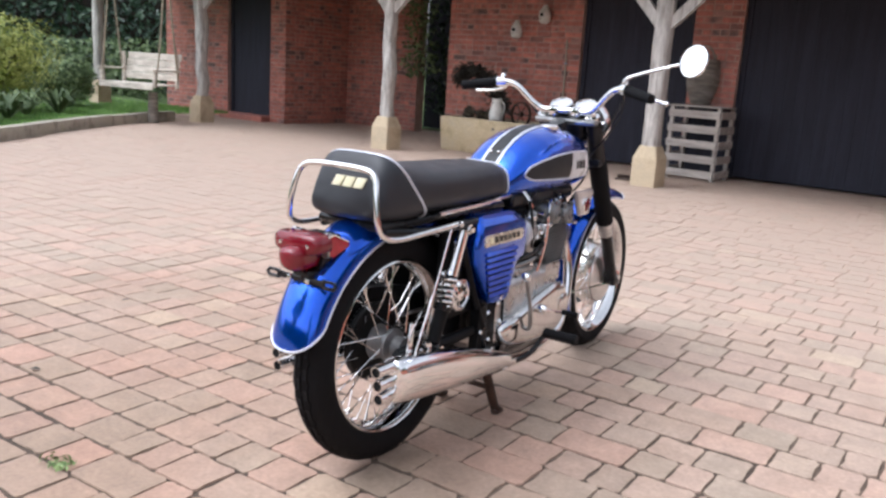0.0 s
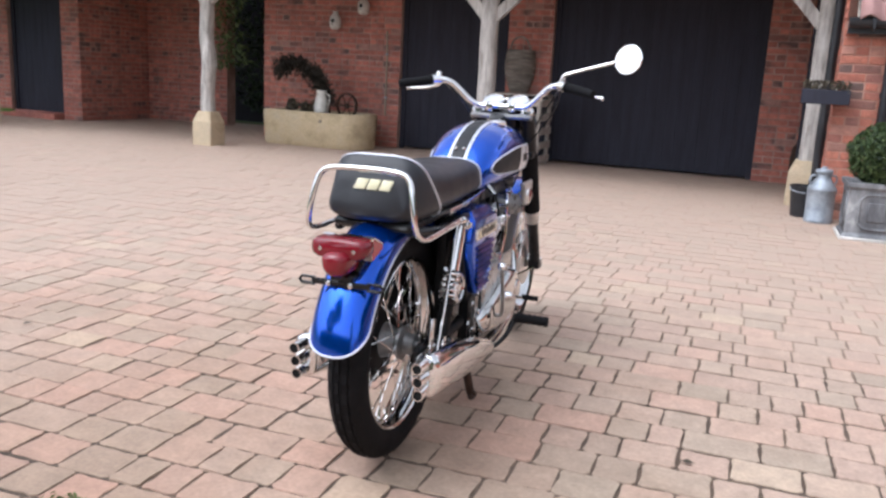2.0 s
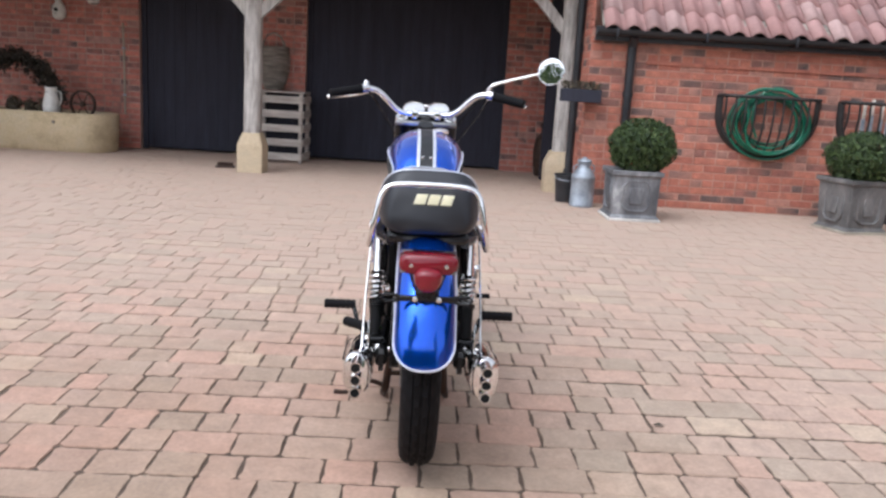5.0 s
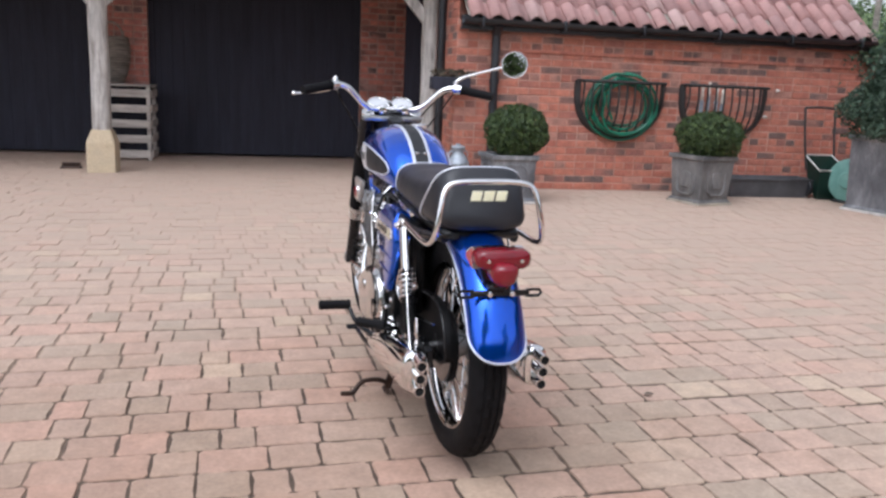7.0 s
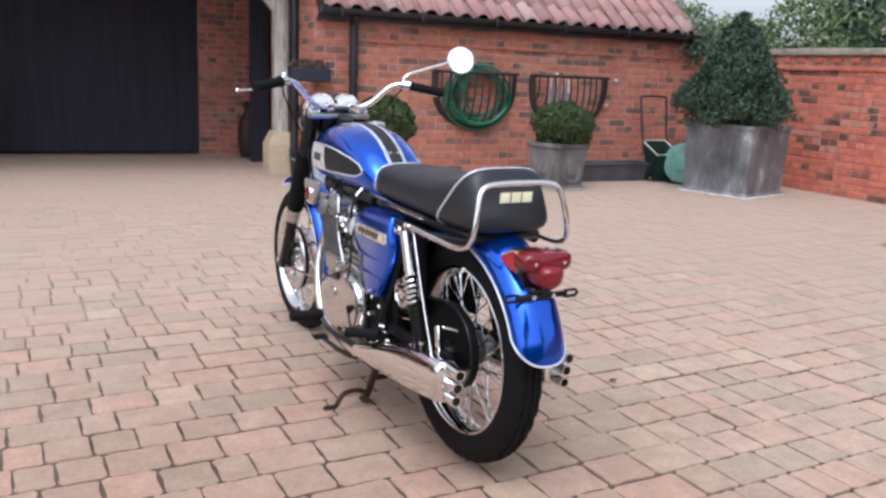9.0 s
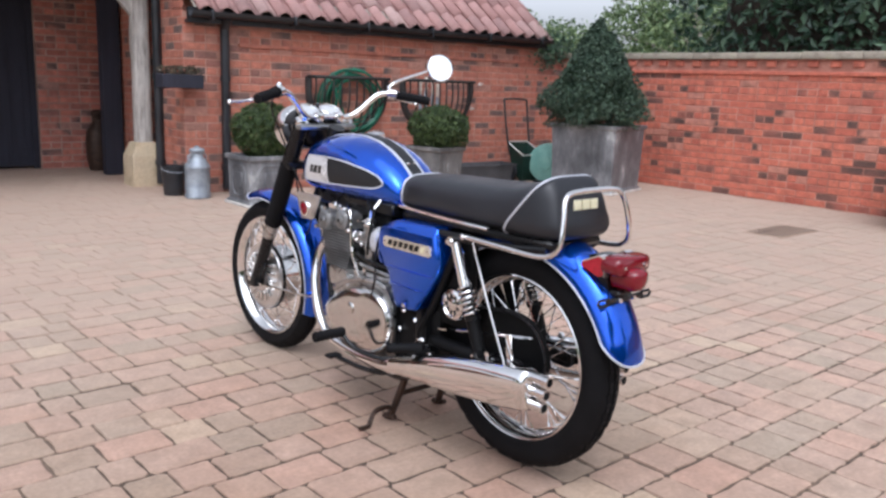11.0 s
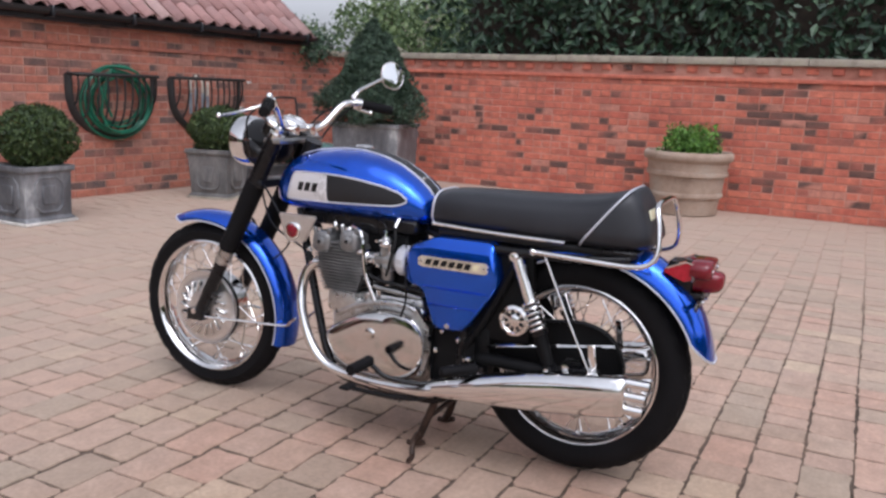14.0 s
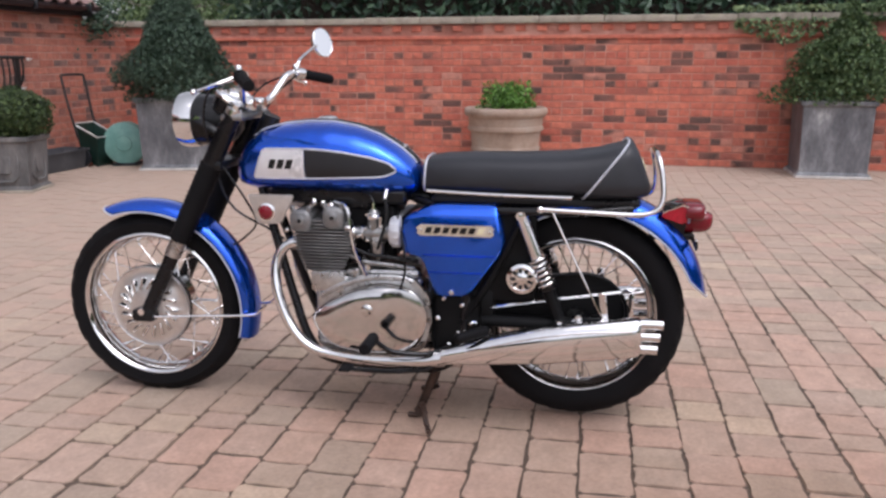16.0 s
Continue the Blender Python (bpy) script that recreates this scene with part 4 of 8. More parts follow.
lamp = part("headlight", lathe([(0.0084, 1.135), (0.0378, 1.140), (0.0655, 1.165), (0.0773, 1.205), (0.0806, 1.25), (0.0806, 1.297), (0.0084, 1.297)], 48, "y", (0, 0, 0.938)), frame_black, bike, "black headlight with a broad chrome rim")
part("lamp_rim", lathe([(0.0815, 1.274), (0.0850, 1.276), (0.0872, 1.290), (0.0892, 1.312), (0.0850, 1.335), (0.0764, 1.341), (0.0722, 1.332), (0.0722, 1.274)], 48, "y", (0, 0, 0.938)), chrome, lamp, "bright chrome headlight rim")
part("lamp_glass", lathe([(0.0739, 1.330), (0.0630, 1.343), (0.0420, 1.352), (0.0185, 1.357), (0.0008, 1.358)], 40, "y", (0, 0, 0.938)), lamp_glass, lamp, "ribbed glass lens")
part("lamp_switch", lathe([(0.012, 0.0), (0.014, 0.008), (0.008, 0.018), (0.001, 0.02)], 16, "z", (0.03, 1.21, 1.020)), frame_black, lamp)
for s in (-1, 1):
    part("lamp_bolt", lathe([(0.012, 0), (0.012, 0.012), (0.006, 0.018), (0.001, 0.018)], 12, "x", (s * 0.082 if s > 0 else -0.100, 1.245, 0.945)), chrome, lamp)
    ear = bmesh.new()
    tube([(s * 0.108, 1.16, 0.90), (s * 0.112, 1.20, 0.925), (s * 0.092, 1.25, 0.945)], 0.014, 10, 4, bm=ear, flat=0.5)
    part("lamp_ear", ear, frame_black, lamp)
    # side reflector panel under the tank nose
    pan = bmesh.new()
    outline = [(1.070, 0.722), (0.918, 0.722), (0.965, 0.632), (1.040, 0.630)]
    loft([[(s * 0.138, y, z) for y, z in outline], [(s * 0.154, y, z) for y, z in outline]], pan)
    bmesh.ops.bevel(pan, geom=list(pan.edges), offset=0.005, segments=2, affect="EDGES")
    pnl = part("reflector_panel", pan, satin_alloy, bike, "silver wedge panel with a red reflector")
    part("reflector", lathe([(0.024, 0.0), (0.024, s * 0.008), (0.018, s * 0.012), (0.001, s * 0.014)], 24, "x", (s * 0.152, 1.008, 0.668)), red_lens, pnl, "round red reflector")
    part("reflector_rim", lathe([(0.0245, 0.0), (0.028, 0.0), (0.028, s * 0.007), (0.0245, s * 0.009)], 24, "x", (s * 0.152, 1.008, 0.668)), chrome, pnl)


def ridge(a0, a1, centre, half, r_edge, crown, tip_round, n=48, m=22, thick=0.0025, flare=0.0, flat_tail=0.0):
    """A mudguard: a domed strip swept round the wheel, its tail rounded; outer and inner skins."""
    def point(u, s, off):
        end = a1 - radians(tip_round) * (1 - max(0.0, 1 - abs(s) ** 2.4) ** (1 / 2.4))
        a = a0 + (end - a0) * u
        lift = crown * (1 - abs(s) ** 2.4) ** 0.5 * (1 - flat_tail * max(0.0, u - 0.68) / 0.32) if abs(s) < 1 else 0.0
        r = r_edge + lift + off + flare * max(0.0, u - 0.8) * 5
        return Vector((centre.x + half * s, centre.y + r * math.cos(a), centre.z + r * math.sin(a)))
    bm = bmesh.new()
    grids = []
    for off in (0.0, -thick):
        grids.append([[bm.verts.new(point(i / n, math.sin(math.pi * (j / m - 0.5)), off)) for j in range(m + 1)] for i in range(n + 1)])
    for g, flip in ((grids[0], False), (grids[1], True)):
        for i in range(n):
            for j in range(m):
                q = [g[i][j], g[i][j + 1], g[i + 1][j + 1], g[i + 1][j]]
                bm.faces.new(q[::-1] if flip else q)
    border = [(i, 0) for i in range(n)] + [(n, j) for j in range(m)] + [(i, m) for i in range(n, 0, -1)] + [(0, j) for j in range(m, 0, -1)]
    for k, (i, j) in enumerate(border):
        i2, j2 = border[(k + 1) % len(border)]
        bm.faces.new([grids[0][i][j], grids[1][i][j], grids[1][i2][j2], grids[0][i2][j2]])
    bmesh.ops.recalc_face_normals(bm, faces=bm.faces)
    edge = [point(i / n, -1, 0) for i in range(0, n + 1)] + [point(1, math.sin(math.pi * (j / m - 0.5)), 0) for j in range(1, m)] + [point(i / n, 1, 0) for i in range(n, -1, -1)]
    return bm, edge


bm, edge = ridge(radians(42), radians(167.5), REAR_GUARD, 0.078, 0.346, 0.066, 12, flat_tail=0.42)
rear_guard = part("rear_mudguard", bm, candy_blue, bike, "deep blue painted rear mudguard with silver edging", smooth=60)
part("edging", tube(edge, 0.0031, 8, 1), silver_line, rear_guard, "silver edging line")
bm, edge = ridge(radians(196), radians(64), FRONT_GUARD, 0.062, 0.326, 0.039, -7, flare=0.005)
front_guard = part("front_mudguard", bm, candy_blue, bike, "blue painted front mudguard with silver edging", smooth=60)
part("edging", tube(edge, 0.0028, 8, 1), silver_line, front_guard, "silver edging line")
for s in (-1, 1):
    part("stay", tube([(s * 0.112, 1.462, 0.292), (s * 0.09, 1.30, 0.296), (s * 0.070, 1.12, 0.302), (s * 0.066, 1.085, 0.318), (s * 0.066, 1.062, 0.336)], 0.0048, 8, 4), chrome, front_guard, "chrome mudguard stay")
    part("bridge", tube([(s * 0.094, 1.335, 0.555), (s * 0.075, 1.34, 0.60), (s * 0.05, 1.345, 0.648)], 0.006, 8, 4), frame_black, front_guard)

# ---- tank ----
TANK = [(1.136, 0.752, 0.795, 0.045), (1.124, 0.735, 0.838, 0.082), (1.095, 0.725, 0.882, 0.108), (1.05, 0.720, 0.915, 0.126), (0.98, 0.717, 0.933, 0.137), (0.90, 0.716, 0.941, 0.141),
        (0.82, 0.715, 0.940, 0.140), (0.74, 0.714, 0.926, 0.134), (0.67, 0.713, 0.901, 0.124), (0.61, 0.713, 0.866, 0.112), (0.57, 0.715, 0.832, 0.100), (0.548, 0.722, 0.805, 0.086), (0.540, 0.735, 0.785, 0.06)]
TY = [t[0] for t in TANK][::-1]


def tank_dims(y):
    return [float(np.interp(y, TY, [t[k] for t in TANK][::-1])) for k in (1, 2, 3)]


TANK_N = 2.5


def tank_side(y, z, s):
    zb, zt, w = tank_dims(y)
    v = min(1.0, abs((z - (zb + zt) / 2) / ((zt - zb) / 2)))
    return s * w * (1 - v ** TANK_N) ** (1 / TANK_N)


def tank_top(y, x):
    zb, zt, w = tank_dims(y)
    return (zb + zt) / 2 + (zt - zb) / 2 * (1 - min(1.0, abs(x / w)) ** TANK_N) ** (1 / TANK_N)


secs = []
for y in np.concatenate([[1.136, 1.131, 1.124, 1.11], np.linspace(1.095, 0.57, 30), [0.558, 0.548, 0.543, 0.540]]):
    zb, zt, w = tank_dims(y)
    ring = []
    for k in range(48):
        a = 2 * math.pi * k / 48
        c, s = math.cos(a), math.sin(a)
        ring.append((w * math.copysign(abs(c) ** (2 / TANK_N), c), y, (zb + zt) / 2 + (zt - zb) / 2 * math.copysign(abs(s) ** (2 / TANK_N), s)))
    secs.append(ring)
tank = part("fuel_tank", loft(secs), candy_blue, bike, "blue metallic fuel tank", smooth=60)


def side_patch(s, ys, low, high, lift=0.0035, m=8):
    """A thin raised panel that follows the tank's flank between two edges."""
    bm, grid, base = bmesh.new(), [], []
    for y in ys:
        zs = np.linspace(np.interp(y, *low), np.interp(y, *high), m + 1)
        grid.append([bm.verts.new((tank_side(y, z, s) + s * lift, y, z)) for z in zs])
        base.append([bm.verts.new((tank_side(y, z, s) - s * 0.004, y, z)) for z in zs])
    n = len(ys) - 1
    for i in range(n):
        for j in range(m):
            bm.faces.new([grid[i][j], grid[i][j + 1], grid[i + 1][j + 1], grid[i + 1][j]])
    border = [(i, 0) for i in range(n)] + [(n, j) for j in range(m)] + [(i, m) for i in range(n, 0, -1)] + [(0, j) for j in range(m, 0, -1)]
    for k, (i, j) in enumerate(border):
        i2, j2 = border[(k + 1) % len(border)]
        bm.faces.new([grid[i][j], base[i][j], base[i2][j2], grid[i2][j2]])
    bmesh.ops.recalc_face_normals(bm, faces=bm.faces)
    edge = [grid[i][j].co.copy() for i, j in border]
    return bm, edge


LOW = ([0.606, 0.63, 0.66, 0.88, 1.055], [0.796, 0.784, 0.779, 0.772, 0.770])
HIGH = ([0.606, 0.63, 0.68, 0.76, 0.82, 0.885, 0.98, 1.02, 1.055], [0.803, 0.822, 0.838, 0.853, 0.860, 0.8635, 0.862, 0.860, 0.772])
for s in (-1, 1):
    bm, edge = side_patch(s, np.linspace(0.607, 0.884, 24), LOW, HIGH)
    part("knee_pad", bm, pad_black, tank, "black knee panel in a silver outline", smooth=50)
    bm, edge2 = side_patch(s, np.linspace(0.886, 1.054, 16), LOW, HIGH)
    badge = part("badge_panel", bm, silver_paint, tank, "silver badge panel on the tank", smooth=50)
    whole = [Vector((tank_side(y, z, s) + s * 0.003, y, z)) for y, z in
             [(y, np.interp(y, *LOW)) for y in np.linspace(0.607, 1.053, 30)] + [(y, np.interp(y, *HIGH)) for y in np.linspace(1.053, 0.607, 44)]]
    part("outline", tube(whole, 0.0032, 8, 1, closed=True), silver_line, tank, "silver outline")
    # dark slanted strokes where the maker's lettering stands
    for k, y in enumerate((0.99, 0.962, 0.934)):
        st, z = bmesh.new(), 0.816
        x = tank_side(y, z, s)
        box(min(x, x + s * 0.0056), max(x, x + s * 0.0056), y - 0.0105, y + 0.0105, z - 0.0145, z + 0.0145, 0.0018, st)
        for v in st.verts:
            v.co.y -= (v.co.z - z) * 0.35
            v.co.x += tank_side(v.co.y, v.co.z, s) - x
        part("lettering_bar", st, frame_black, badge, "dark lettering stroke")


def top_band(x0, x1, ys, lift, mat, name, label):
    bm, grid = bmesh.new(), []
    for y in ys:
        xs = np.linspace(x0, x1, 7)
        grid.append([bm.verts.new((x, y, tank_top(y, x) + lift)) for x in xs] + [bm.verts.new((x, y, tank_top(y, x) - 0.003)) for x in xs[::-1]])
    ring_faces(bm, grid)
    bmesh.ops.recalc_face_normals(bm, faces=bm.faces)
    return part(name, bm, mat, tank, label, smooth=50)


YS = np.linspace(0.556, 1.085, 34)
top_band(-0.0225, 0.0225, YS, 0.0045, pad_black, "centre_band", "black strap down the tank's middle")
top_band(-0.0335, -0.0225, YS, 0.0032, silver_line, "silver_band", "silver stripe")
top_band(0.0225, 0.0335, YS, 0.0032, silver_line, "silver_band", "silver stripe")
for x in (-0.014, 0.014):
    part("stud", lathe([(0.007, 0), (0.007, 0.004), (0.004, 0.007), (0.001, 0.0075)], 12, "z", (x, 0.60, tank_top(0.60, x) + 0.003)), chrome, tank, "chrome stud")
part("filler_cap", lathe([(0.030, 0.0), (0.033, 0.004), (0.033, 0.012), (0.028, 0.017), (0.010, 0.020), (0.001, 0.020)], 32, "z", (0.052, 0.865, tank_top(0.865, 0.052) - 0.005)), chrome, tank, "chrome filler cap")

# ---- seat ----
def seat_ring(yb, yt, zb, zt, w, n=3.2, seg=44, pinch=0.0):
    ring = []
    for k in range(seg):
        a = 2 * math.pi * k / seg
        c, s = math.cos(a), math.sin(a)
        u = math.copysign(abs(s) ** (2 / n), s) * 0.5 + 0.5
        ww = w * (1 - pinch * u)
        ring.append((ww * math.copysign(abs(c) ** (2 / n), c), yb + (yt - yb) * u, zb + (zt - zb) * u))
    return ring


CUSHION = [(0.538, 0.535, 0.745, 0.798, 0.070), (0.533, 0.530, 0.735, 0.820, 0.094), (0.520, 0.512, 0.730, 0.835, 0.108), (0.48, 0.47, 0.728, 0.843, 0.116), (0.38, 0.37, 0.727, 0.847, 0.127),
           (0.25, 0.23, 0.726, 0.849, 0.137), (0.14, 0.09, 0.725, 0.855, 0.143), (0.09, 0.0, 0.724, 0.868, 0.146), (0.062, -0.055, 0.723, 0.882, 0.147), (0.045, -0.083, 0.723, 0.888, 0.147)]
seat = part("seat", loft([seat_ring(*c, pinch=0.12 if c[0] > 0.1 else 0.17) for c in CUSHION]), vinyl, bike, "long black vinyl dual seat", smooth=60)
HUMP = [(0.050, -0.085, 0.721, 0.8915, 0.149), (0.0, -0.090, 0.720, 0.8945, 0.148), (-0.06, -0.095, 0.720, 0.8935, 0.142), (-0.11, -0.100, 0.723, 0.888, 0.132), (-0.144, -0.107, 0.732, 0.877, 0.122), (-0.156, -0.117, 0.748, 0.858, 0.107)]
hump = part("tail_hump", loft([seat_ring(*c, n=4.0, pinch=0.2) for c in HUMP]), vinyl, seat, "raised black vinyl tail of the seat", smooth=60)


def piping(ring, r, low=0.0):
    pts = [Vector(p) for p in ring if p[2] > low]
    start = max(range(len(pts)), key=lambda i: (pts[i] - pts[i - 1]).length)
    pts = pts[start:] + pts[:start]
    return tube(pts, r, 8, 1)


part("piping", piping(seat_ring(0.050, -0.085, 0.721, 0.8935, 0.1505, n=4.0, pinch=0.2), 0.0036, 0.724), silver_line, seat, "silver piping round the seat tail")
part("piping", piping(seat_ring(0.522, 0.516, 0.730, 0.838, 0.108, pinch=0.12), 0.0034, 0.734), silver_line, seat, "silver piping at the seat front")
for s in (-1, 1):
    part("seat_trim", tube([(s * 0.118, 0.508, 0.742), (s * 0.132, 0.38, 0.739), (s * 0.144, 0.24, 0.737), (s * 0.152, 0.075, 0.736)], 0.0058, 8, 4), chrome, seat, "chrome strip along the seat's side")
# gold strokes where the maker's lettering stands on the seat's back
back_turn = Matrix.Translation((0.010, -0.1325, 0.822)) @ Matrix.Rotation(radians(-19.5), 4, "X")
for x0, x1 in ((-0.050, -0.020), (-0.015, 0.015), (0.020, 0.050)):
    st = box(x0, x1, -0.0022, 0.004, -0.0140, 0.0140, 0.0018, seg=2)
    for v in st.verts:
        v.co.x += v.co.z * 0.32
        v.co = back_turn @ v.co
    part("lettering_bar", st, gold, hump, "gold lettering stroke on the seat's back")
part("seat_pan", box(-0.11, 0.11, -0.12, 0.50, 0.700, 0.729, 0.01), frame_black, seat)

# grab rail
rail = [(-0.155, 0.17, 0.700), (-0.157, 0.02, 0.695), (-0.157, -0.11, 0.692), (-0.153, -0.165, 0.706), (-0.147, -0.182, 0.74), (-0.136, -0.178, 0.80), (-0.126, -0.170, 0.838), (-0.105, -0.165, 0.858), (-0.06, -0.164, 0.864)]
rail = rail + [(0, -0.164, 0.865)] + [(-x, y, z) for x, y, z in reversed(rail)]
grab = part("grab_rail", tube(rail, 0.0078, 12, 4), chrome, bike, "bent chrome grab rail behind the seat")
for s in (-1, 1):
    part("rail_stay", tube([(s * 0.158, 0.128, 0.690), (s * 0.166, 0.05, 0.53), (s * 0.170, -0.030, 0.372)], 0.0030, 8, 3), chrome, grab, "thin chrome stay down to the silencer")
    part("rail_bolt", lathe([(0.010, 0), (0.010, s * 0.010), (0.005, s * 0.014), (0.001, s * 0.014)], 8, "x", (s * 0.157, 0.165, 0.700)), chrome, grab)

# tail light
tail = part("tail_light", loft([[(x * k, y, z) for x, z in [(-0.045, 0.70), (0.045, 0.70), (0.05, 0.66), (0.03, 0.60), (-0.03, 0.60), (-0.05, 0.66)]] for k, y in ((0.9, -0.195), (1.0, -0.235), (1.0, -0.26))]), frame_black, bike, "red tail light in a black housing")
bmsh = bmesh.new()
top_lens = [(-0.075, 0.686), (-0.072, 0.700), (-0.060, 0.709), (0.060, 0.709), (0.072, 0.700), (0.075, 0.686), (0.071, 0.670), (0.056, 0.661), (0.0, 0.658), (-0.056, 0.661), (-0.071, 0.670)]
loft([[(x * k, y, 0.686 + (z - 0.686) * k) for x, z in top_lens] for k, y in ((0.97, -0.258), (1.0, -0.268), (1.0, -0.296), (0.95, -0.308), (0.78, -0.314))], bmsh)
part("lens", bmsh, red_lens, tail, "wide red upper lens", smooth=50)
bmsh = bmesh.new()
for k, y in ((1.0, -0.262),):
    rings = []
    for r, yy in ((1.0, -0.262), (1.0, -0.308), (0.93, -0.324), (0.78, -0.335), (0.5, -0.342), (0.2, -0.344)):
        rings.append([(0.037 * r * math.copysign(abs(math.cos(a)) ** 0.8, math.cos(a)), yy, 0.660 + (0.022 if math.sin(a) > 0 else 0.044) * r * math.sin(a)) for a in [2 * math.pi * i / 28 for i in range(28)]])
    loft(rings, bmsh)
part("lens", bmsh, red_lens, tail, "red domed brake lens", smooth=60)
for s in (-1, 1):
    part("lens_screw", lathe([(0.005, 0), (0.005, -0.004), (0.001, -0.005)], 10, "y", (s * 0.044, -0.313, 0.684)), chrome, tail)
    sl = bmesh.new()
    loft([[(s * x, y, z) for y, z in ((-0.268, 0.700), (-0.245, 0.705), (-0.190, 0.682), (-0.190, 0.672), (-0.245, 0.652), (-0.268, 0.660))] for x in (0.042, 0.060, 0.066)], sl)
    part("top_strip", loft([[(s * x, y, z) for y, z in ((-0.266, 0.7005), (-0.245, 0.7055), (-0.192, 0.683), (-0.192, 0.686), (-0.245, 0.7095), (-0.266, 0.7045))] for x in (0.040, 0.0675)]), chrome, tail, "thin chrome strip over the reflector", smooth=20)
    part("side_reflector", sl, reflector_red, tail, "red side reflector", smooth=30)
    part("chrome_bezel", box(min(s * 0.05, s * 0.071), max(s * 0.05, s * 0.071), -0.270, -0.264, 0.654, 0.702, 0.002), dull_alloy, tail)
bar = bmesh.new()
box(-0.080, 0.080, -0.292, -0.284, 0.586, 0.602, 0.003, bar)
plate_bar = part("plate_bracket", bar, frame_black, bike, "black slotted bracket under the tail light")
for s in (-1, 1):
    part("bracket_bolt", lathe([(0.007, 0.0), (0.007, -0.007), (0.001, -0.009)], 8, "y", (s * 0.030, -0.292, 0.594)), chrome, plate_bar)
    slot = [(s * 0.072, -0.288, 0.602), (s * 0.106, -0.288, 0.602), (s * 0.113, -0.288, 0.594), (s * 0.106, -0.288, 0.586), (s * 0.072, -0.288, 0.586)]
    part("slotted_end", tube(slot, 0.0045, 6, 1, closed=True), frame_black, plate_bar)
part("light_mount", box(-0.03, 0.03, -0.290, -0.16, 0.596, 0.616, 0.005), frame_black, tail)

# side panels
PANEL = [(0.578, 0.664), (0.480, 0.706), (0.291, 0.707), (0.268, 0.604), (0.277, 0.562), (0.378, 0.422), (0.476, 0.416), (0.523, 0.545), (0.582, 0.552)]
rounded = []
for i, p in enumerate(PANEL):
    p, a, b = Vector(p), Vector(PANEL[i - 1]), Vector(PANEL[(i + 1) % len(PANEL)])
    r = min(0.022, (a - p).length * 0.4, (b - p).length * 0.4)
    a, b = p + (a - p).normalized() * r, p + (b - p).normalized() * r
    rounded += [tuple(a.lerp(p, t).lerp(p.lerp(b, t), t)) for t in (0.0, 0.33, 0.67, 1.0)]
PANEL = rounded
for s in (-1, 1):
    bm = bmesh.new()
    mid = Vector((0.42, 0.57))
    rings = [[(s * x, mid.x + (y - mid.x) * k, mid.y + (z - mid.y) * k) for y, z in PANEL] for x, k in ((0.092, 1.0), (0.138, 1.0), (0.146, 0.992))]
    for dx, k in ((0.154, 0.975), (0.1595, 0.945), (0.1615, 0.90)):
        rings.append([(s * (dx - 0.020 * max(0.0, 0.60 - z) - 0.10 * max(0.0, y - 0.515)), mid.x + (y - mid.x) * k, mid.y + (min(z, 0.684) - mid.y) * k) for y, z in PANEL])
    loft(rings, bm)
    panel = part("side_panel", bm, candy_blue, bike, "angular blue side panel", smooth=40)
    ends = [(0.522, 0.613), (0.533, 0.622), (0.528, 0.629), (0.534, 0.636), (0.522, 0.647), (0.308, 0.647), (0.298, 0.637), (0.304, 0.630), (0.299, 0.622), (0.308, 0.613)]
    plate_m = loft([[(s * x, y, z) for y, z in ends] for x in (0.160, 0.1655)])
    bd = part("name_plate", plate_m, brass_plate, panel, "narrow metal name plate, its letters plain strokes", smooth=20)
    for k in range(7):
        y = 0.496 - 0.0262 * k
        lb = box(min(s * 0.1653, s * 0.1668), max(s * 0.1653, s * 0.1668), y - 0.0092, y + 0.0092, 0.6215, 0.6395, 0.0005)
        for v in lb.verts:
            v.co.y -= (v.co.z - 0.630) * 0.4
        part("lettering_bar", lb, frame_black if k < 6 else gold, bd)
    for y in (0.520, 0.311):
        part("plate_screw", lathe([(0.005, 0), (0.005, s * 0.003), (0.001, s * 0.004)], 8, "x", (s * 0.1653, y, 0.630)), chrome, bd)
    if s > 0:
        for k in range(8):
            z = 0.590 - 0.0185 * k
            a, b = 0.315 + 0.004 * k, 0.500 - 0.006 * k
            lv = bmesh.new()
            loft([[(s * 0.159, y, z - 0.007), (s * 0.170, y, z - 0.006), (s * 0.164, y, z + 0.004), (s * 0.159, y, z + 0.005)] for y in (a, b)], lv)
            part("louvre", lv, candy_blue, panel, smooth=25)
            part("louvre_slot", box(0.1600, 0.1622, a + 0.002, b - 0.002, z - 0.0125, z - 0.0068), hole_black, panel)
    else:
        for z, a, b, lean in ((0.553, 0.296, 0.515, 0.0), (0.499, 0.336, 0.498, 0.0)):
            x = -(0.1615 - 0.020 * (0.60 - z))
            ridge_line = loft([[(x + 0.002, y, z - 0.006), (x - 0.0030, y, z + 0.0005), (x + 0.002, y, z + 0.0022)] for y in (a, b)])
            part("crease", ridge_line, candy_blue, panel, smooth=0)
    part("panel_screw", lathe([(0.008, 0), (0.008, s * 0.004), (0.001, s * 0.006)], 12, "x", (s * 0.1565, 0.428, 0.437)), chrome, panel)

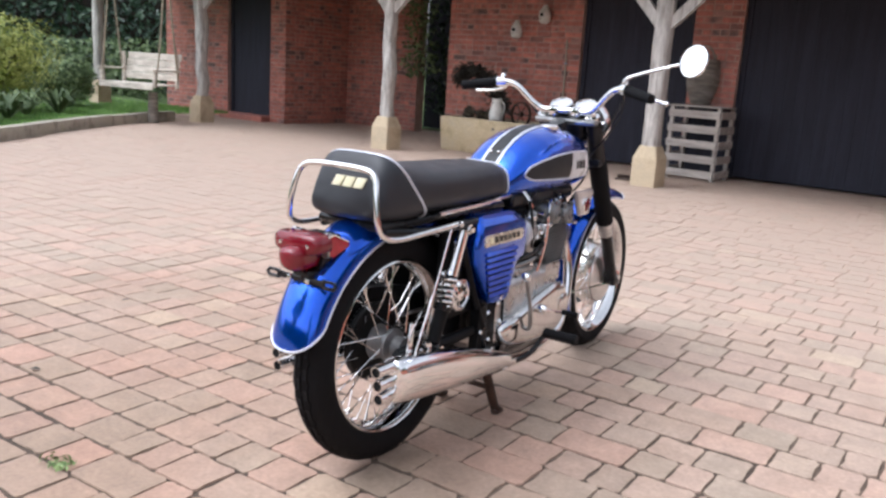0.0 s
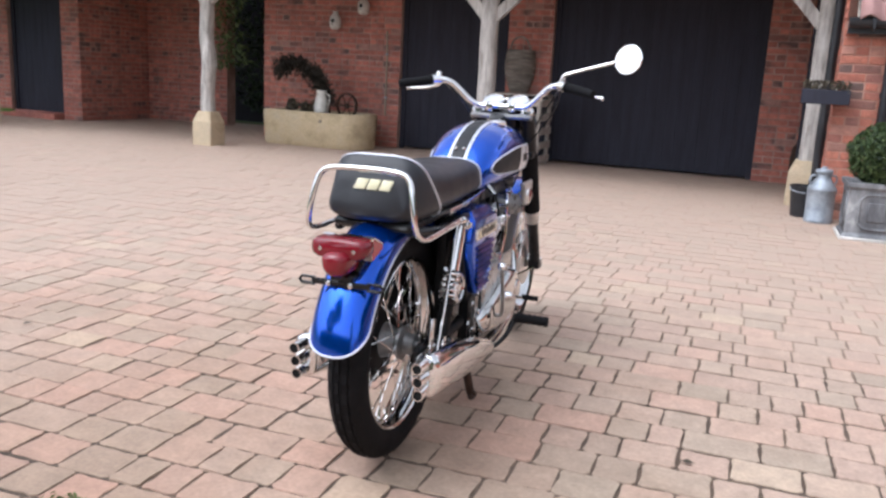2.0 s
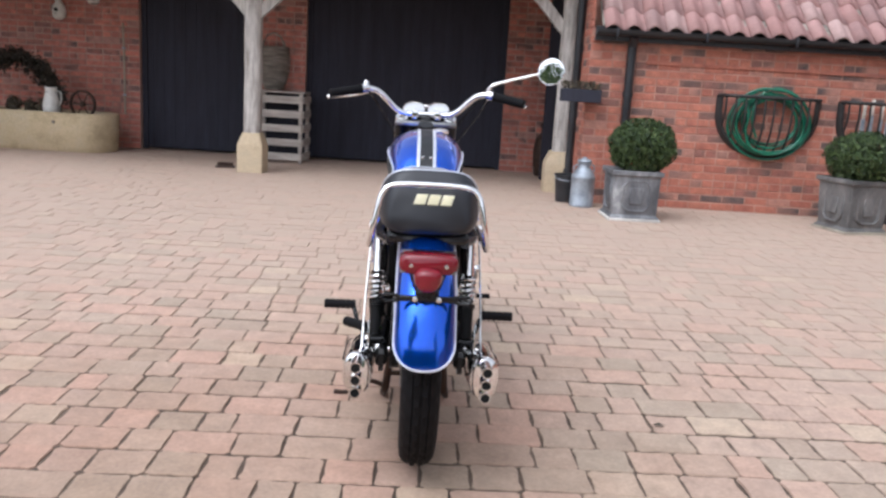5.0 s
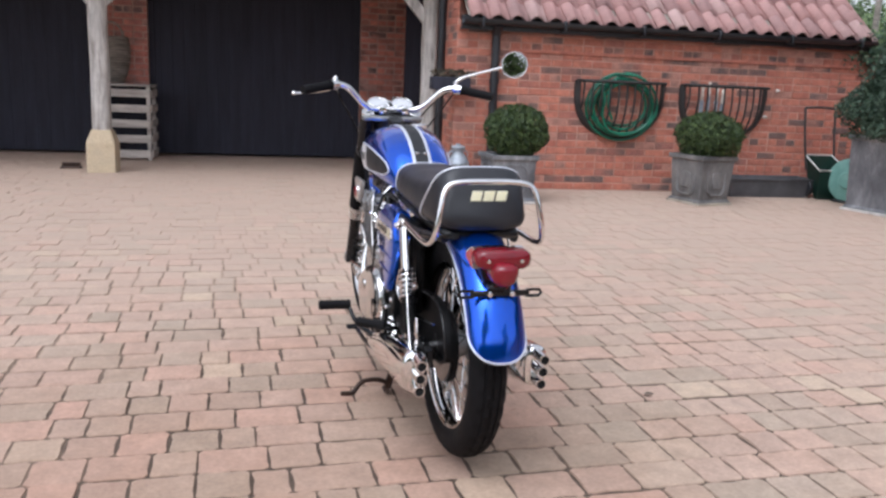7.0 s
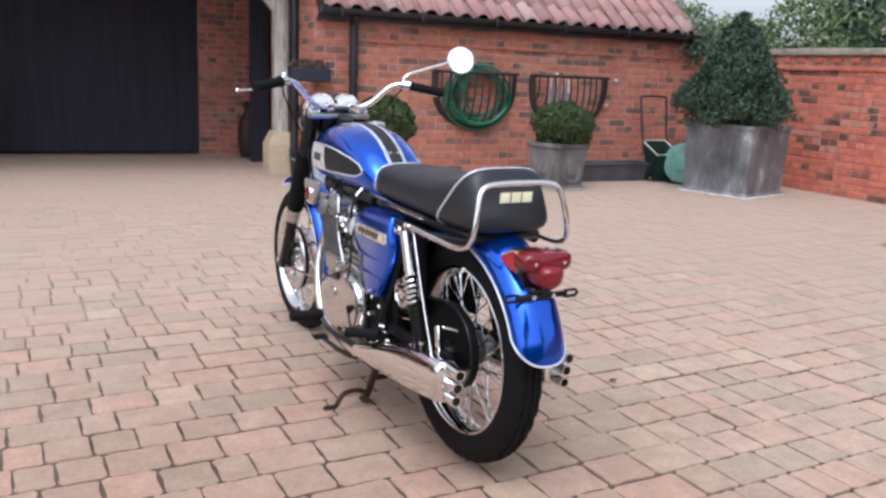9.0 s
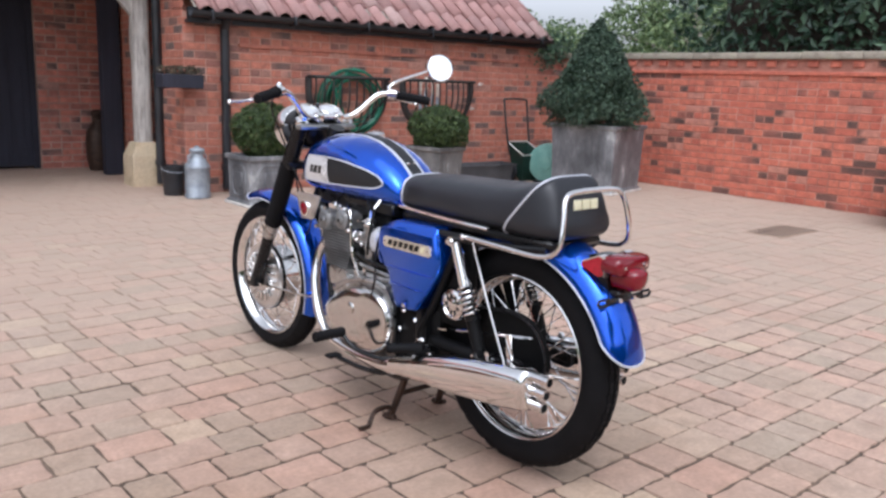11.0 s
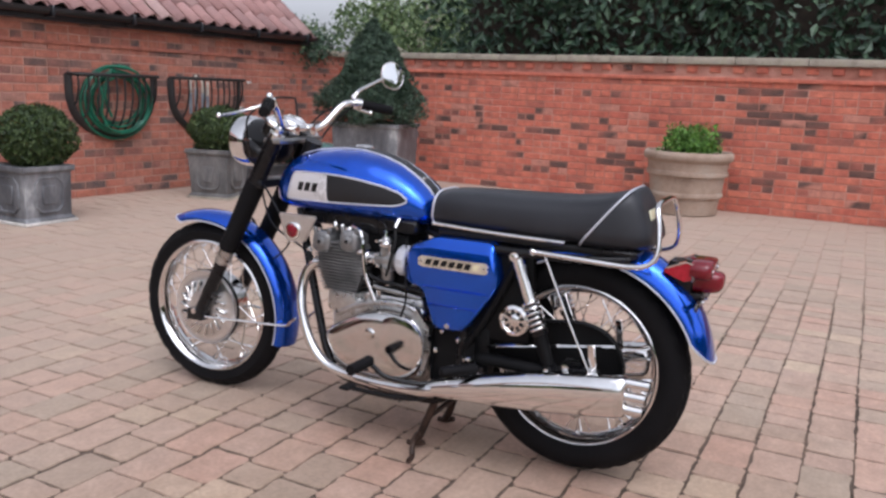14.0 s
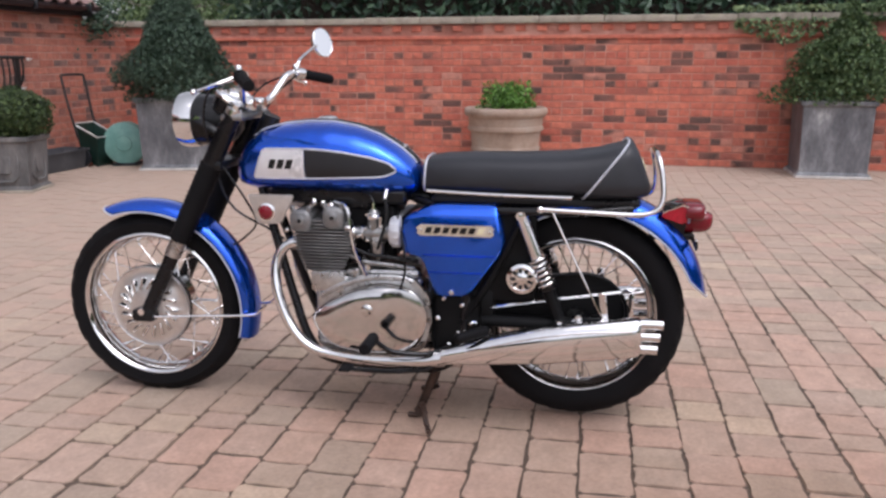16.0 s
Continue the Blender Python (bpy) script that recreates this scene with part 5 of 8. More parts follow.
# shocks and round chrome caps
for s in (-1, 1):
    x = s * 0.136
    a, b = Vector((x, 0.222, 0.678)), Vector((x, 0.098, 0.352))
    def at(t):
        return a + (b - a) * t
    shock = part("rear_shock", rod(at(0.02), at(0.40), 0.0185, 0.0195, 22), chrome, bike, "chrome shrouded rear shock absorber")
    part("damper", rod(at(0.4), at(0.93), 0.0135, 0.0135, 14), frame_black, shock)
    coil, turns = [], 5.5
    way = (b - a).normalized()
    up = way.orthogonal().normalized()
    sd = way.cross(up)
    for k in range(int(turns * 14) + 1):
        t = 0.40 + 0.25 * k / (turns * 14)
        g = 2 * math.pi * k / 14
        coil.append(at(t) + (up * math.cos(g) + sd * math.sin(g)) * 0.0240)
    part("spring", tube(coil, 0.0046, 8, 1), chrome, shock, "exposed chrome coil spring")
    part("spring_cup", rod(at(0.65), at(0.69), 0.027, 0.025, 20), frame_black, shock)
    part("lower_body", rod(at(0.69), at(0.95), 0.0205, 0.019, 20), inner_black, shock)
    for t in (0.0, 0.985):
        part("mount", rod(at(t) - Vector((0.024, 0, 0)), at(t) + Vector((0.024, 0, 0)), 0.014, seg=14), chrome if t == 0 else frame_black, shock)
        part("mount_nut", lathe([(0.009, 0), (0.009, s * 0.010), (0.001, s * 0.011)], 6, "x", tuple(at(t) + Vector((s * 0.024, 0, 0)))), chrome, shock)
    hc = part("horn", lathe([(0.042, s * 0.100), (0.048, s * 0.110), (0.050, s * 0.138), (0.046, s * 0.147), (0.036, s * 0.151), (0.033, s * 0.147), (0.018, s * 0.147), (0.014, s * 0.150), (0.001, s * 0.150)], 40, "x", (0, 0.216, 0.485)), chrome, bike, "round chrome horn with a slotted face")
    for k in range(9):
        part("horn_slot", box(min(s * 0.1455, s * 0.1486), max(s * 0.1455, s * 0.1486), 0.019, 0.032, -0.0050, 0.0050, 0.001, turn=Matrix.Translation((0, 0.216, 0.485)) @ Matrix.Rotation(2 * math.pi * k / 9, 4, "X")), hole_black, hc)

# ---- engine ----
eng = part("engine", box(-0.128, 0.135, 0.52, 0.872, 0.225, 0.470, 0.03, seg=3), cast_alloy, bike, "three-cylinder alloy engine")
part("crankcase_mouth", box(-0.136, 0.136, 0.770, 0.880, 0.415, 0.482, 0.010, seg=2), cast_alloy, eng, "pale cast crankcase mouth")
barrel = box(-0.118, 0.118, 0.800, 0.872, 0.46, 0.610, 0.02, seg=2)
brl = part("barrel", barrel, fin_alloy, eng, "finned alloy cylinder block")
FINS = 13
for k in range(FINS):
    z, g = 0.486 + 0.0103 * k, k / (FINS - 1)
    grow = min(1.0, 0.25 + 1.15 * g)
    part("fin", box(-0.136 - 0.006 * g, 0.136 + 0.006 * g, 0.782 - 0.042 * grow, 0.890 + 0.040 * grow, z - 0.0017, z + 0.0017, 0.0007), fin_alloy, brl)
head = part("cylinder_head", box(-0.120, 0.120, 0.755, 0.915, 0.608, 0.640, 0.012, seg=2), fin_alloy, eng, "alloy cylinder head")
for k in range(3):
    z = 0.620 + 0.011 * k
    part("fin", box(-0.142, 0.142, 0.828, 0.872, z - 0.002, z + 0.002, 0.0007), fin_alloy, head)
for yy, zc in ((0.905, 0.640), (0.800, 0.652)):
    prof_r = [(0.036 * math.copysign(abs(math.cos(a)) ** 0.75, math.cos(a)), 0.036 * math.copysign(abs(math.sin(a)) ** 0.65, math.sin(a))) for a in [2 * math.pi * i / 24 for i in range(24)]]
    rb = part("rocker_box", loft([[(x, yy + u * k, zc + v * k) for u, v in prof_r] for x, k in ((-0.146, 0.70), (-0.142, 0.90), (-0.134, 1.0), (0.134, 1.0), (0.142, 0.90), (0.146, 0.70))]), fin_alloy, head, "rounded rocker cover")
    for s in (-1, 1):
        part("rocker_cap", lathe([(0.016, 0), (0.016, s * 0.004), (0.011, s * 0.007), (0.006, s * 0.007), (0.005, s * 0.002), (0.001, s * 0.002)], 24, "x", (s * 0.146, yy, zc + 0.002)), fin_alloy, rb)
        part("spindle_hole", lathe([(0.0065, 0), (0.0065, s * 0.0085), (0.001, s * 0.0085)], 10, "x", (s * 0.146, yy, zc + 0.002)), hole_black, rb)
        part("cover_bolt", lathe([(0.007, 0), (0.007, s * 0.010), (0.001, s * 0.012)], 6, "x", (s * 0.140, yy + (0.042 if yy > 0.85 else -0.046), zc - 0.028)), chrome, rb)
        for k in (-1, 1):
            part("rocker_ear", box(-0.006, 0.006, -0.007, 0.007, 0.0, 0.026, 0.003, turn=Matrix.Translation((s * 0.134, yy + k * 0.022, zc + 0.022)) @ Matrix.Rotation(radians(-16 * k), 4, "X")), fin_alloy, rb)
        for k in range(3):
            part("cover_fin", box(-0.003, 0.003, -0.034, 0.034, -0.0014, 0.0014, 0.0006, turn=Matrix.Translation((s * 0.1425, yy, zc - 0.030 + 0.008 * k))), fin_alloy, rb)
    for k in range(6):
        part("rocker_bolt", lathe([(0.006, 0), (0.006, 0.010), (0.001, 0.012)], 6, "z", (-0.125 + 0.05 * k, yy + 0.018 * (-1) ** k, zc + 0.034)), chrome, rb)
# added black block for the shade between rocker covers and tank, with coils
part("coil_tray", box(-0.092, 0.092, 0.58, 1.02, 0.690, 0.735, 0.008), frame_black, bike, "black block filling in the shade under the tank")
for x in (-0.07, 0.0, 0.07):
    part("ignition_coil", rod((x, 0.70, 0.690), (x, 0.80, 0.690), 0.019, 0.019, 16), frame_black, bike)
for s in (-1, 1):
    for k in range(3):
        part("head_nut", lathe([(0.008, 0), (0.008, 0.014), (0.004, 0.020), (0.001, 0.020)], 6, "z", (s * 0.116, 0.83 + 0.028 * k - 0.02, 0.676 + 0.006 * k)), chrome, head)


# left chaincase: one swelling polished casting
def cover(x0, x1, s, pts, name, mat, label, swell=3.6, root=2.3):
    out = spline([(0, y, z) for y, z in pts], 6, True)
    cy, cz = sum(p.y for p in out) / len(out), sum(p.z for p in out) / len(out)
    rings = [[(s * x0, p.y, p.z) for p in out]]
    for k in (1.0, 0.985, 0.955, 0.91, 0.85, 0.77, 0.66, 0.52, 0.36, 0.18, 0.04):
        x = x0 + 0.014 + (x1 - x0 - 0.014) * (1 - k ** swell) ** (1 / root)
        rings.append([(s * x, cy + (p.y - cy) * k, cz + (p.z - cz) * k) for p in out])
    return part(name, loft(rings), mat, eng, label, smooth=70)


chain_pts = [(0.878, 0.335), (0.846, 0.372), (0.79, 0.408), (0.73, 0.436), (0.66, 0.449), (0.60, 0.447), (0.555, 0.432), (0.520, 0.394), (0.507, 0.335), (0.520, 0.276), (0.565, 0.236), (0.64, 0.220), (0.74, 0.224), (0.82, 0.245), (0.862, 0.288)]
cc = cover(0.115, 0.176, -1, chain_pts, "primary_cover", polished, "polished swelling primary chaincase", swell=7.0, root=2.0)
for y, z in ((0.855, 0.340), (0.795, 0.395), (0.73, 0.424), (0.66, 0.437), (0.565, 0.422), (0.520, 0.34), (0.575, 0.254), (0.69, 0.243), (0.80, 0.258)):
    part("cover_screw", lathe([(0.0065, 0), (0.0065, -0.010), (0.001, -0.012)], 8, "x", (-0.134, y, z)), chrome, cc)
part("clutch_dome", lathe([(0.090, -0.1720), (0.076, -0.1758), (0.058, -0.1775), (0.038, -0.1786), (0.018, -0.1792), (0.001, -0.1794)], 36, "x", (0, 0.592, 0.352)), polished, cc, "round swelling over the clutch", smooth=70)
part("inspection_cap", lathe([(0.019, -0.160), (0.019, -0.1775), (0.015, -0.1810), (0.001, -0.1815)], 24, "x", (0, 0.690, 0.372)), polished, cc)
part("filler_plug", lathe([(0.012, -0.150), (0.012, -0.1660), (0.008, -0.1690), (0.001, -0.1690)], 6, "x", (0, 0.800, 0.290)), chrome, cc)
part("case_ledge", tube([(-0.128, 0.850, 0.402), (-0.130, 0.79, 0.434), (-0.131, 0.72, 0.459), (-0.131, 0.65, 0.470), (-0.131, 0.585, 0.468), (-0.130, 0.545, 0.454)], 0.011, 10, 4), cast_alloy, cc, "rounded ledge above the cover")
web = bmesh.new()
loft([[(x, y, z) for y, z in ((0.545, 0.468), (0.500, 0.415), (0.492, 0.335), (0.512, 0.270), (0.55, 0.27), (0.57, 0.40))] for x in (-0.142, -0.10)], web)
part("case_lip", web, cast_alloy, eng, "pale cast lip behind the cover")
part("rear_case", box(-0.118, -0.06, 0.300, 0.505, 0.255, 0.440, 0.02, seg=2), inner_black, eng, "black gearbox end under the side panel")
time_pts = [(0.925, 0.334), (0.905, 0.392), (0.825, 0.416), (0.721, 0.402), (0.633, 0.381), (0.551, 0.361), (0.480, 0.338), (0.464, 0.300), (0.500, 0.262), (0.60, 0.242), (0.72, 0.234), (0.84, 0.236), (0.905, 0.270)]
tc = cover(0.12, 0.170, 1, time_pts, "timing_cover", polished, "polished wedge-shaped timing cover", swell=8.0, root=2.0)
part("points_cover", lathe([(0.036, 0.160), (0.036, 0.171), (0.031, 0.1745), (0.001, 0.1755)], 28, "x", (0, 0.862, 0.335)), polished, tc, "round polished points cover")
for y, z in ((0.905, 0.30), (0.86, 0.398), (0.76, 0.398), (0.64, 0.370), (0.49, 0.30), (0.62, 0.252), (0.76, 0.248)):
    part("cover_screw", lathe([(0.006, 0), (0.006, 0.006), (0.001, 0.007)], 8, "x", (0.157, y, z)), chrome, tc)
part("gearbox", box(-0.10, 0.13, 0.44, 0.56, 0.25, 0.43, 0.03, seg=3), cast_alloy, eng, "cast alloy gearbox")
part("sump", box(-0.11, 0.11, 0.56, 0.86, 0.185, 0.235, 0.015, seg=2), dull_alloy, eng, "finned sump plate")
part("gearbox_top", box(-0.112, 0.112, 0.535, 0.775, 0.44, 0.492, 0.018, seg=3), cast_alloy, eng, "cast alloy gearbox top")
for s in (-1, 1):
    part("breather_boss", lathe([(0.015, 0.0), (0.016, 0.024), (0.011, 0.030), (0.001, 0.031)], 16, "z", (s * 0.112, 0.735, 0.462)), cast_alloy, eng)
    part("case_bolt", lathe([(0.009, 0), (0.009, 0.018), (0.001, 0.020)], 6, "z", (s * 0.110, 0.700, 0.487)), chrome, eng)
for k, x in enumerate((-0.108, 0.0, 0.108)):
    cb = part("carburettor", rod((x, 0.765, 0.602), (x, 0.63, 0.605), 0.019, 0.022, 18), dull_alloy, eng, "alloy carburettor")
    part("float_bowl", lathe([(0.019, -0.072), (0.022, -0.066), (0.022, -0.03), (0.018, -0.01)], 18, "z", (x, 0.668, 0.605)), dull_alloy, cb)
    part("mixing_chamber", lathe([(0.018, 0.0), (0.020, 0.03), (0.020, 0.062), (0.012, 0.072), (0.001, 0.074)], 18, "z", (x, 0.678, 0.605)), dull_alloy, cb)
    part("clip_ring", lathe([(0.026, 0.0), (0.028, 0.003), (0.028, 0.012), (0.026, 0.015)], 20, "y", (x, 0.735, 0.603)), chrome, cb)
    part("tickler", rod((x - 0.018, 0.655, 0.628), (x - 0.026, 0.650, 0.660), 0.004, seg=8), chrome, cb)
    st = part("intake_stub", lathe([(0.040, 0.0), (0.046, 0.004), (0.046, 0.030), (0.041, 0.036), (0.028, 0.036)], 28, "y", (x, 0.588, 0.610)), pale_alloy, cb, "pale ribbed intake ring")
    for j in range(14):
        part("intake_rib", box(-0.003, 0.003, -0.012, 0.012, 0.0455, 0.0485, 0.001, turn=Matrix.Translation((x, 0.604, 0.610)) @ Matrix.Rotation(2 * math.pi * j / 14, 4, "Y")), pale_alloy, st)
    for y, r in ((0.752, 0.025), (0.715, 0.026)):
        part("clamp_band", lathe([(r - 0.003, 0.0), (r, 0.002), (r, 0.008), (r - 0.003, 0.010)], 20, "y", (x, y - 0.01, 0.603)), polished, cb)
    part("chamber_ring", lathe([(0.0215, 0.0), (0.0235, 0.003), (0.0235, 0.011), (0.0215, 0.014)], 18, "z", (x, 0.678, 0.648)), chrome, cb)
    part("adjuster", rod((x, 0.678, 0.676), (x, 0.678, 0.700), 0.0065, 0.0045, 8), chrome, cb)
    part("bowl_nut", lathe([(0.009, -0.086), (0.010, -0.082), (0.010, -0.070)], 6, "z", (x, 0.668, 0.605)), chrome, cb)
    part("bowl_flange", lathe([(0.022, -0.034), (0.0265, -0.032), (0.0265, -0.026), (0.022, -0.024)], 18, "z", (x, 0.668, 0.605)), cast_alloy, cb)
    if x:
        o = math.copysign(1.0, x)
        part("throttle_cable", tube([(x, 0.678, 0.70), (x - o * 0.01, 0.70, 0.722), (x - o * 0.03, 0.78, 0.73)], 0.004, 8, 4), frame_black, cb)
        part("fuel_pipe", tube([(x + o * 0.012, 0.640, 0.715), (x + o * 0.030, 0.630, 0.668), (x + o * 0.030, 0.646, 0.605), (x + o * 0.020, 0.664, 0.556)], 0.005, 8, 4), hole_black, cb, "black fuel pipe")
        for y, z, r in ((0.700, 0.622, 0.007), (0.694, 0.586, 0.008), (0.655, 0.590, 0.006), (0.722, 0.598, 0.009), (0.742, 0.622, 0.006), (0.648, 0.630, 0.006)):
            part("pipe_union", lathe([(r, o * 0.016), (r, o * 0.024), (r * 0.6, o * 0.029), (0.001, o * 0.030)], 6, "x", (x, y, z)), chrome, cb)
        part("fuel_tap", rod((x - o * 0.015, 0.640, 0.740), (x + o * 0.012, 0.640, 0.712), 0.009, 0.007, 10), polished, cb)
        part("drain_tube", tube([(x + o * 0.008, 0.690, 0.55), (x + o * 0.018, 0.712, 0.525), (x + o * 0.010, 0.755, 0.505)], 0.0048, 8, 4), frame_black, cb)
for x, y0, z0, r, mat, what in ((-0.112, 0.765, 0.535, 0.0095, dull_alloy, "alloy breather pipe"), (-0.120, 0.752, 0.560, 0.0075, frame_black, "black rubber hose")):
    for s in (-1, 1):
        part("breather_pipe", tube([(-s * x, y0, z0), (-s * (x - 0.006), y0 - 0.06, z0 - 0.022), (-s * (x - 0.004), y0 - 0.14, z0 - 0.030), (-s * (x + 0.02), y0 - 0.21, z0 - 0.045)], r, 10, 4), mat, eng, what)
part("throttle_spindle", rod((-0.150, 0.690, 0.668), (0.150, 0.690, 0.668), 0.0048, seg=8), polished, eng)
# added block that keeps daylight out and darkens the gap between the carburettors
part("intake_block", box(-0.076, 0.076, 0.615, 0.792, 0.512, 0.692, 0.012), inner_black, eng, "black block filling in the shade between the carburettors")
part("air_box", box(-0.122, 0.112, 0.46, 0.590, 0.548, 0.668, 0.012), inner_black, bike)
for s in (-1, 1):
    part("inner_plate", box(min(s * 0.078, s * 0.112), max(s * 0.078, s * 0.112), 0.175, 0.46, 0.40, 0.695, 0.02, seg=2), inner_black, bike, "black inner mudguard plate")
part("battery_box", box(-0.098, 0.098, 0.27, 0.50, 0.44, 0.69, 0.01), inner_black, bike, "black oil tank and battery box")
for s in (-1, 1):
    for k, x in enumerate((s * 0.115, s * 0.02)):
        part("oil_line", tube([(x, 0.80, 0.70), (x + s * 0.02, 0.755, 0.68), (x + s * 0.025, 0.735, 0.56), (x + s * 0.02, 0.70, 0.47)], 0.0055, 8, 5), chrome if k == 0 else frame_black, eng)
    part("ignition_lead", tube([(s * 0.08, 0.90, 0.70), (s * 0.10, 0.87, 0.725), (s * 0.06, 0.80, 0.735), (s * 0.02, 0.70, 0.715)], 0.0042, 6, 5), frame_black, eng)

# exhaust: twin down pipes and three-outlet silencers
for s in (-1, 1):
    pipe = [(s * 0.076, 0.925, 0.562), (s * 0.081, 0.965, 0.553), (s * 0.088, 0.998, 0.518), (s * 0.101, 1.008, 0.46), (s * 0.117, 0.995, 0.385), (s * 0.130, 0.952, 0.290), (s * 0.138, 0.89, 0.230), (s * 0.142, 0.80, 0.208), (s * 0.155, 0.66, 0.203), (s * 0.168, 0.52, 0.215), (s * 0.173, 0.44, 0.232)]
    ex = part("exhaust_pipe", tube(pipe, [0.0165, 0.0165, 0.0165, 0.0165, 0.0165, 0.0165, 0.0165, 0.017, 0.018, 0.020, 0.0215], 18, 5), chrome, bike, "swept chrome exhaust pipe")
    part("pipe_clamp", rod((s * 0.077, 0.930, 0.562), (s * 0.080, 0.957, 0.556), 0.021, 0.021, 20), chrome, ex)
    part("pipe_clamp", rod((s * 0.1715, 0.475, 0.2245), (s * 0.1725, 0.450, 0.229), 0.0255, 0.0255, 20), chrome, ex)
    prof = [(0.455, 0.212, 0.260, 0.024), (0.40, 0.216, 0.279, 0.028), (0.32, 0.221, 0.305, 0.034), (0.24, 0.227, 0.328, 0.039), (0.15, 0.234, 0.350, 0.042), (0.06, 0.244, 0.368, 0.043), (-0.04, 0.257, 0.382, 0.042), (-0.115, 0.269, 0.391, 0.040), (-0.133, 0.274, 0.390, 0.037), (-0.138, 0.281, 0.384, 0.030)]
    rings = []
    for y, zb, zt, w in prof:
        ring = []
        for k in range(36):
            a = 2 * math.pi * k / 36
            c, sn = math.cos(a), math.sin(a)
            e = 2 / 2.6
            ring.append((s * 0.176 + w * math.copysign(abs(c) ** e, c), y, (zb + zt) / 2 + (zt - zb) / 2 * math.copysign(abs(sn) ** e, sn)))
        rings.append(ring)
    sil = part("silencer", loft(rings), chrome, bike, "tapered chrome silencer with three outlets", smooth=50)
    for zz, back in ((0.372, -0.200), (0.334, -0.192), (0.296, -0.186)):
        outlet = bmesh.new()
        loft([[(s * 0.176 + r * math.cos(a), y, zz + r * math.sin(a)) for a in [2 * math.pi * i / 20 for i in range(20)]] for r, y in ((0.0155, -0.125), (0.0155, back), (0.0125, back), (0.0125, -0.14))], outlet, cap=False)
        ot = part("outlet", outlet, chrome, sil, "short chrome outlet tube")
        part("bore", rod((s * 0.176, back + 0.012, zz), (s * 0.176, -0.135, zz), 0.0126, seg=16), hole_black, ot)
    part("silencer_seam", tube([(s * 0.208, 0.38, 0.266), (s * 0.2175, 0.20, 0.318), (s * 0.2190, 0.05, 0.346), (s * 0.2170, -0.11, 0.360)], 0.0032, 6, 4), chrome, sil)
    part("hanger", box(min(s * 0.148, s * 0.154), max(s * 0.148, s * 0.154), -0.040, -0.018, 0.355, 0.455, 0.002, turn=Matrix.Translation((0, -0.03, 0.4)) @ Matrix.Rotation(radians(-8), 4, "X") @ Matrix.Translation((0, 0.03, -0.4))), chrome, sil, "bright silencer hanger")
    part("hanger_bolt", lathe([(0.010, 0), (0.010, s * 0.012), (0.001, s * 0.014)], 6, "x", (s * 0.154, 0.045, 0.378)), chrome, sil)

# ---- frame, swing arm and chain run ----
fr = part("frame", tube([(0, 1.085, 0.80), (0, 0.98, 0.78), (0, 0.70, 0.735), (0, 0.52, 0.70)], 0.022, 12, 4), frame_black, bike, "black tubular frame")
for s in (-1, 1):
    part("down_tube", tube([(s * 0.02, 1.085, 0.775), (s * 0.045, 1.035, 0.62), (s * 0.07, 0.955, 0.36), (s * 0.085, 0.905, 0.235), (s * 0.10, 0.83, 0.180), (s * 0.11, 0.60, 0.168), (s * 0.115, 0.46, 0.182), (s * 0.12, 0.40, 0.27), (s * 0.12, 0.38, 0.45), (s * 0.12, 0.30, 0.67)], 0.0145, 12, 4), frame_black, fr)
    part("seat_tube", tube([(s * 0.05, 0.56, 0.705), (s * 0.12, 0.42, 0.690), (s * 0.135, 0.22, 0.690), (s * 0.135, 0.05, 0.690), (s * 0.10, -0.10, 0.700)], 0.0125, 10, 4), frame_black, fr)
    part("rear_stay", tube([(s * 0.128, 0.21, 0.685), (s * 0.125, 0.30, 0.50), (s * 0.122, 0.40, 0.33)], 0.0125, 10, 3), inner_black, fr)
    part("swing_arm", tube([(s * 0.10, 0.42, 0.338), (s * 0.115, 0.30, 0.342), (s * 0.118, 0.10, 0.343), (s * 0.112, 0.0, 0.341), (s * 0.112, -0.035, 0.340)], 0.021, 12, 4, flat=0.8), inner_black, fr, "black swinging arm")
    part("axle_plate", box(min(s * 0.108, s * 0.118), max(s * 0.108, s * 0.118), -0.045, 0.07, 0.305, 0.372, 0.012), frame_black, fr)
    part("axle_nut", lathe([(0.018, 0), (0.018, s * 0.014), (0.010, s * 0.020), (0.001, s * 0.022)], 6, "x", (s * 0.118, 0.054, 0.344)), chrome, fr)
    part("footrest_plate", box(min(s * 0.118, s * 0.128), max(s * 0.118, s * 0.128), 0.34, 0.49, 0.235, 0.42, 0.02, seg=2), inner_black, fr)
    for y, z in ((0.455, 0.41), (0.475, 0.345), (0.41, 0.30), (0.36, 0.335), (0.40, 0.39), (0.35, 0.26), (0.44, 0.26)):
        part("frame_bolt", lathe([(0.009, 0), (0.009, s * 0.008), (0.005, s * 0.012), (0.001, s * 0.012)], 6, "x", (s * 0.128, y, z)), chrome, fr)
part("inner_guard", box(-0.055, 0.055, 0.385, 0.42, 0.30, 0.62, 0.012), frame_black, fr)
guard_line = spline([(0, y, z) for y, z in ((0.40, 0.372), (0.34, 0.425), (0.24, 0.468), (0.12, 0.486), (0.03, 0.494), (-0.04, 0.476), (-0.085, 0.432), (-0.104, 0.376), (-0.088, 0.338), (0.02, 0.318), (0.20, 0.318), (0.38, 0.318))], 4, True)
guard = bmesh.new()
loft([[(x, 0.15 + (p.y - 0.15) * k, 0.40 + (p.z - 0.40) * k) for p in guard_line] for x, k in ((-0.062, 0.99), (-0.062, 1.0), (-0.084, 1.0), (-0.088, 0.99), (-0.087, 0.965), (-0.070, 0.955))], guard)
part("chain_guard", guard, inner_black, bike, "black enclosed chain guard")
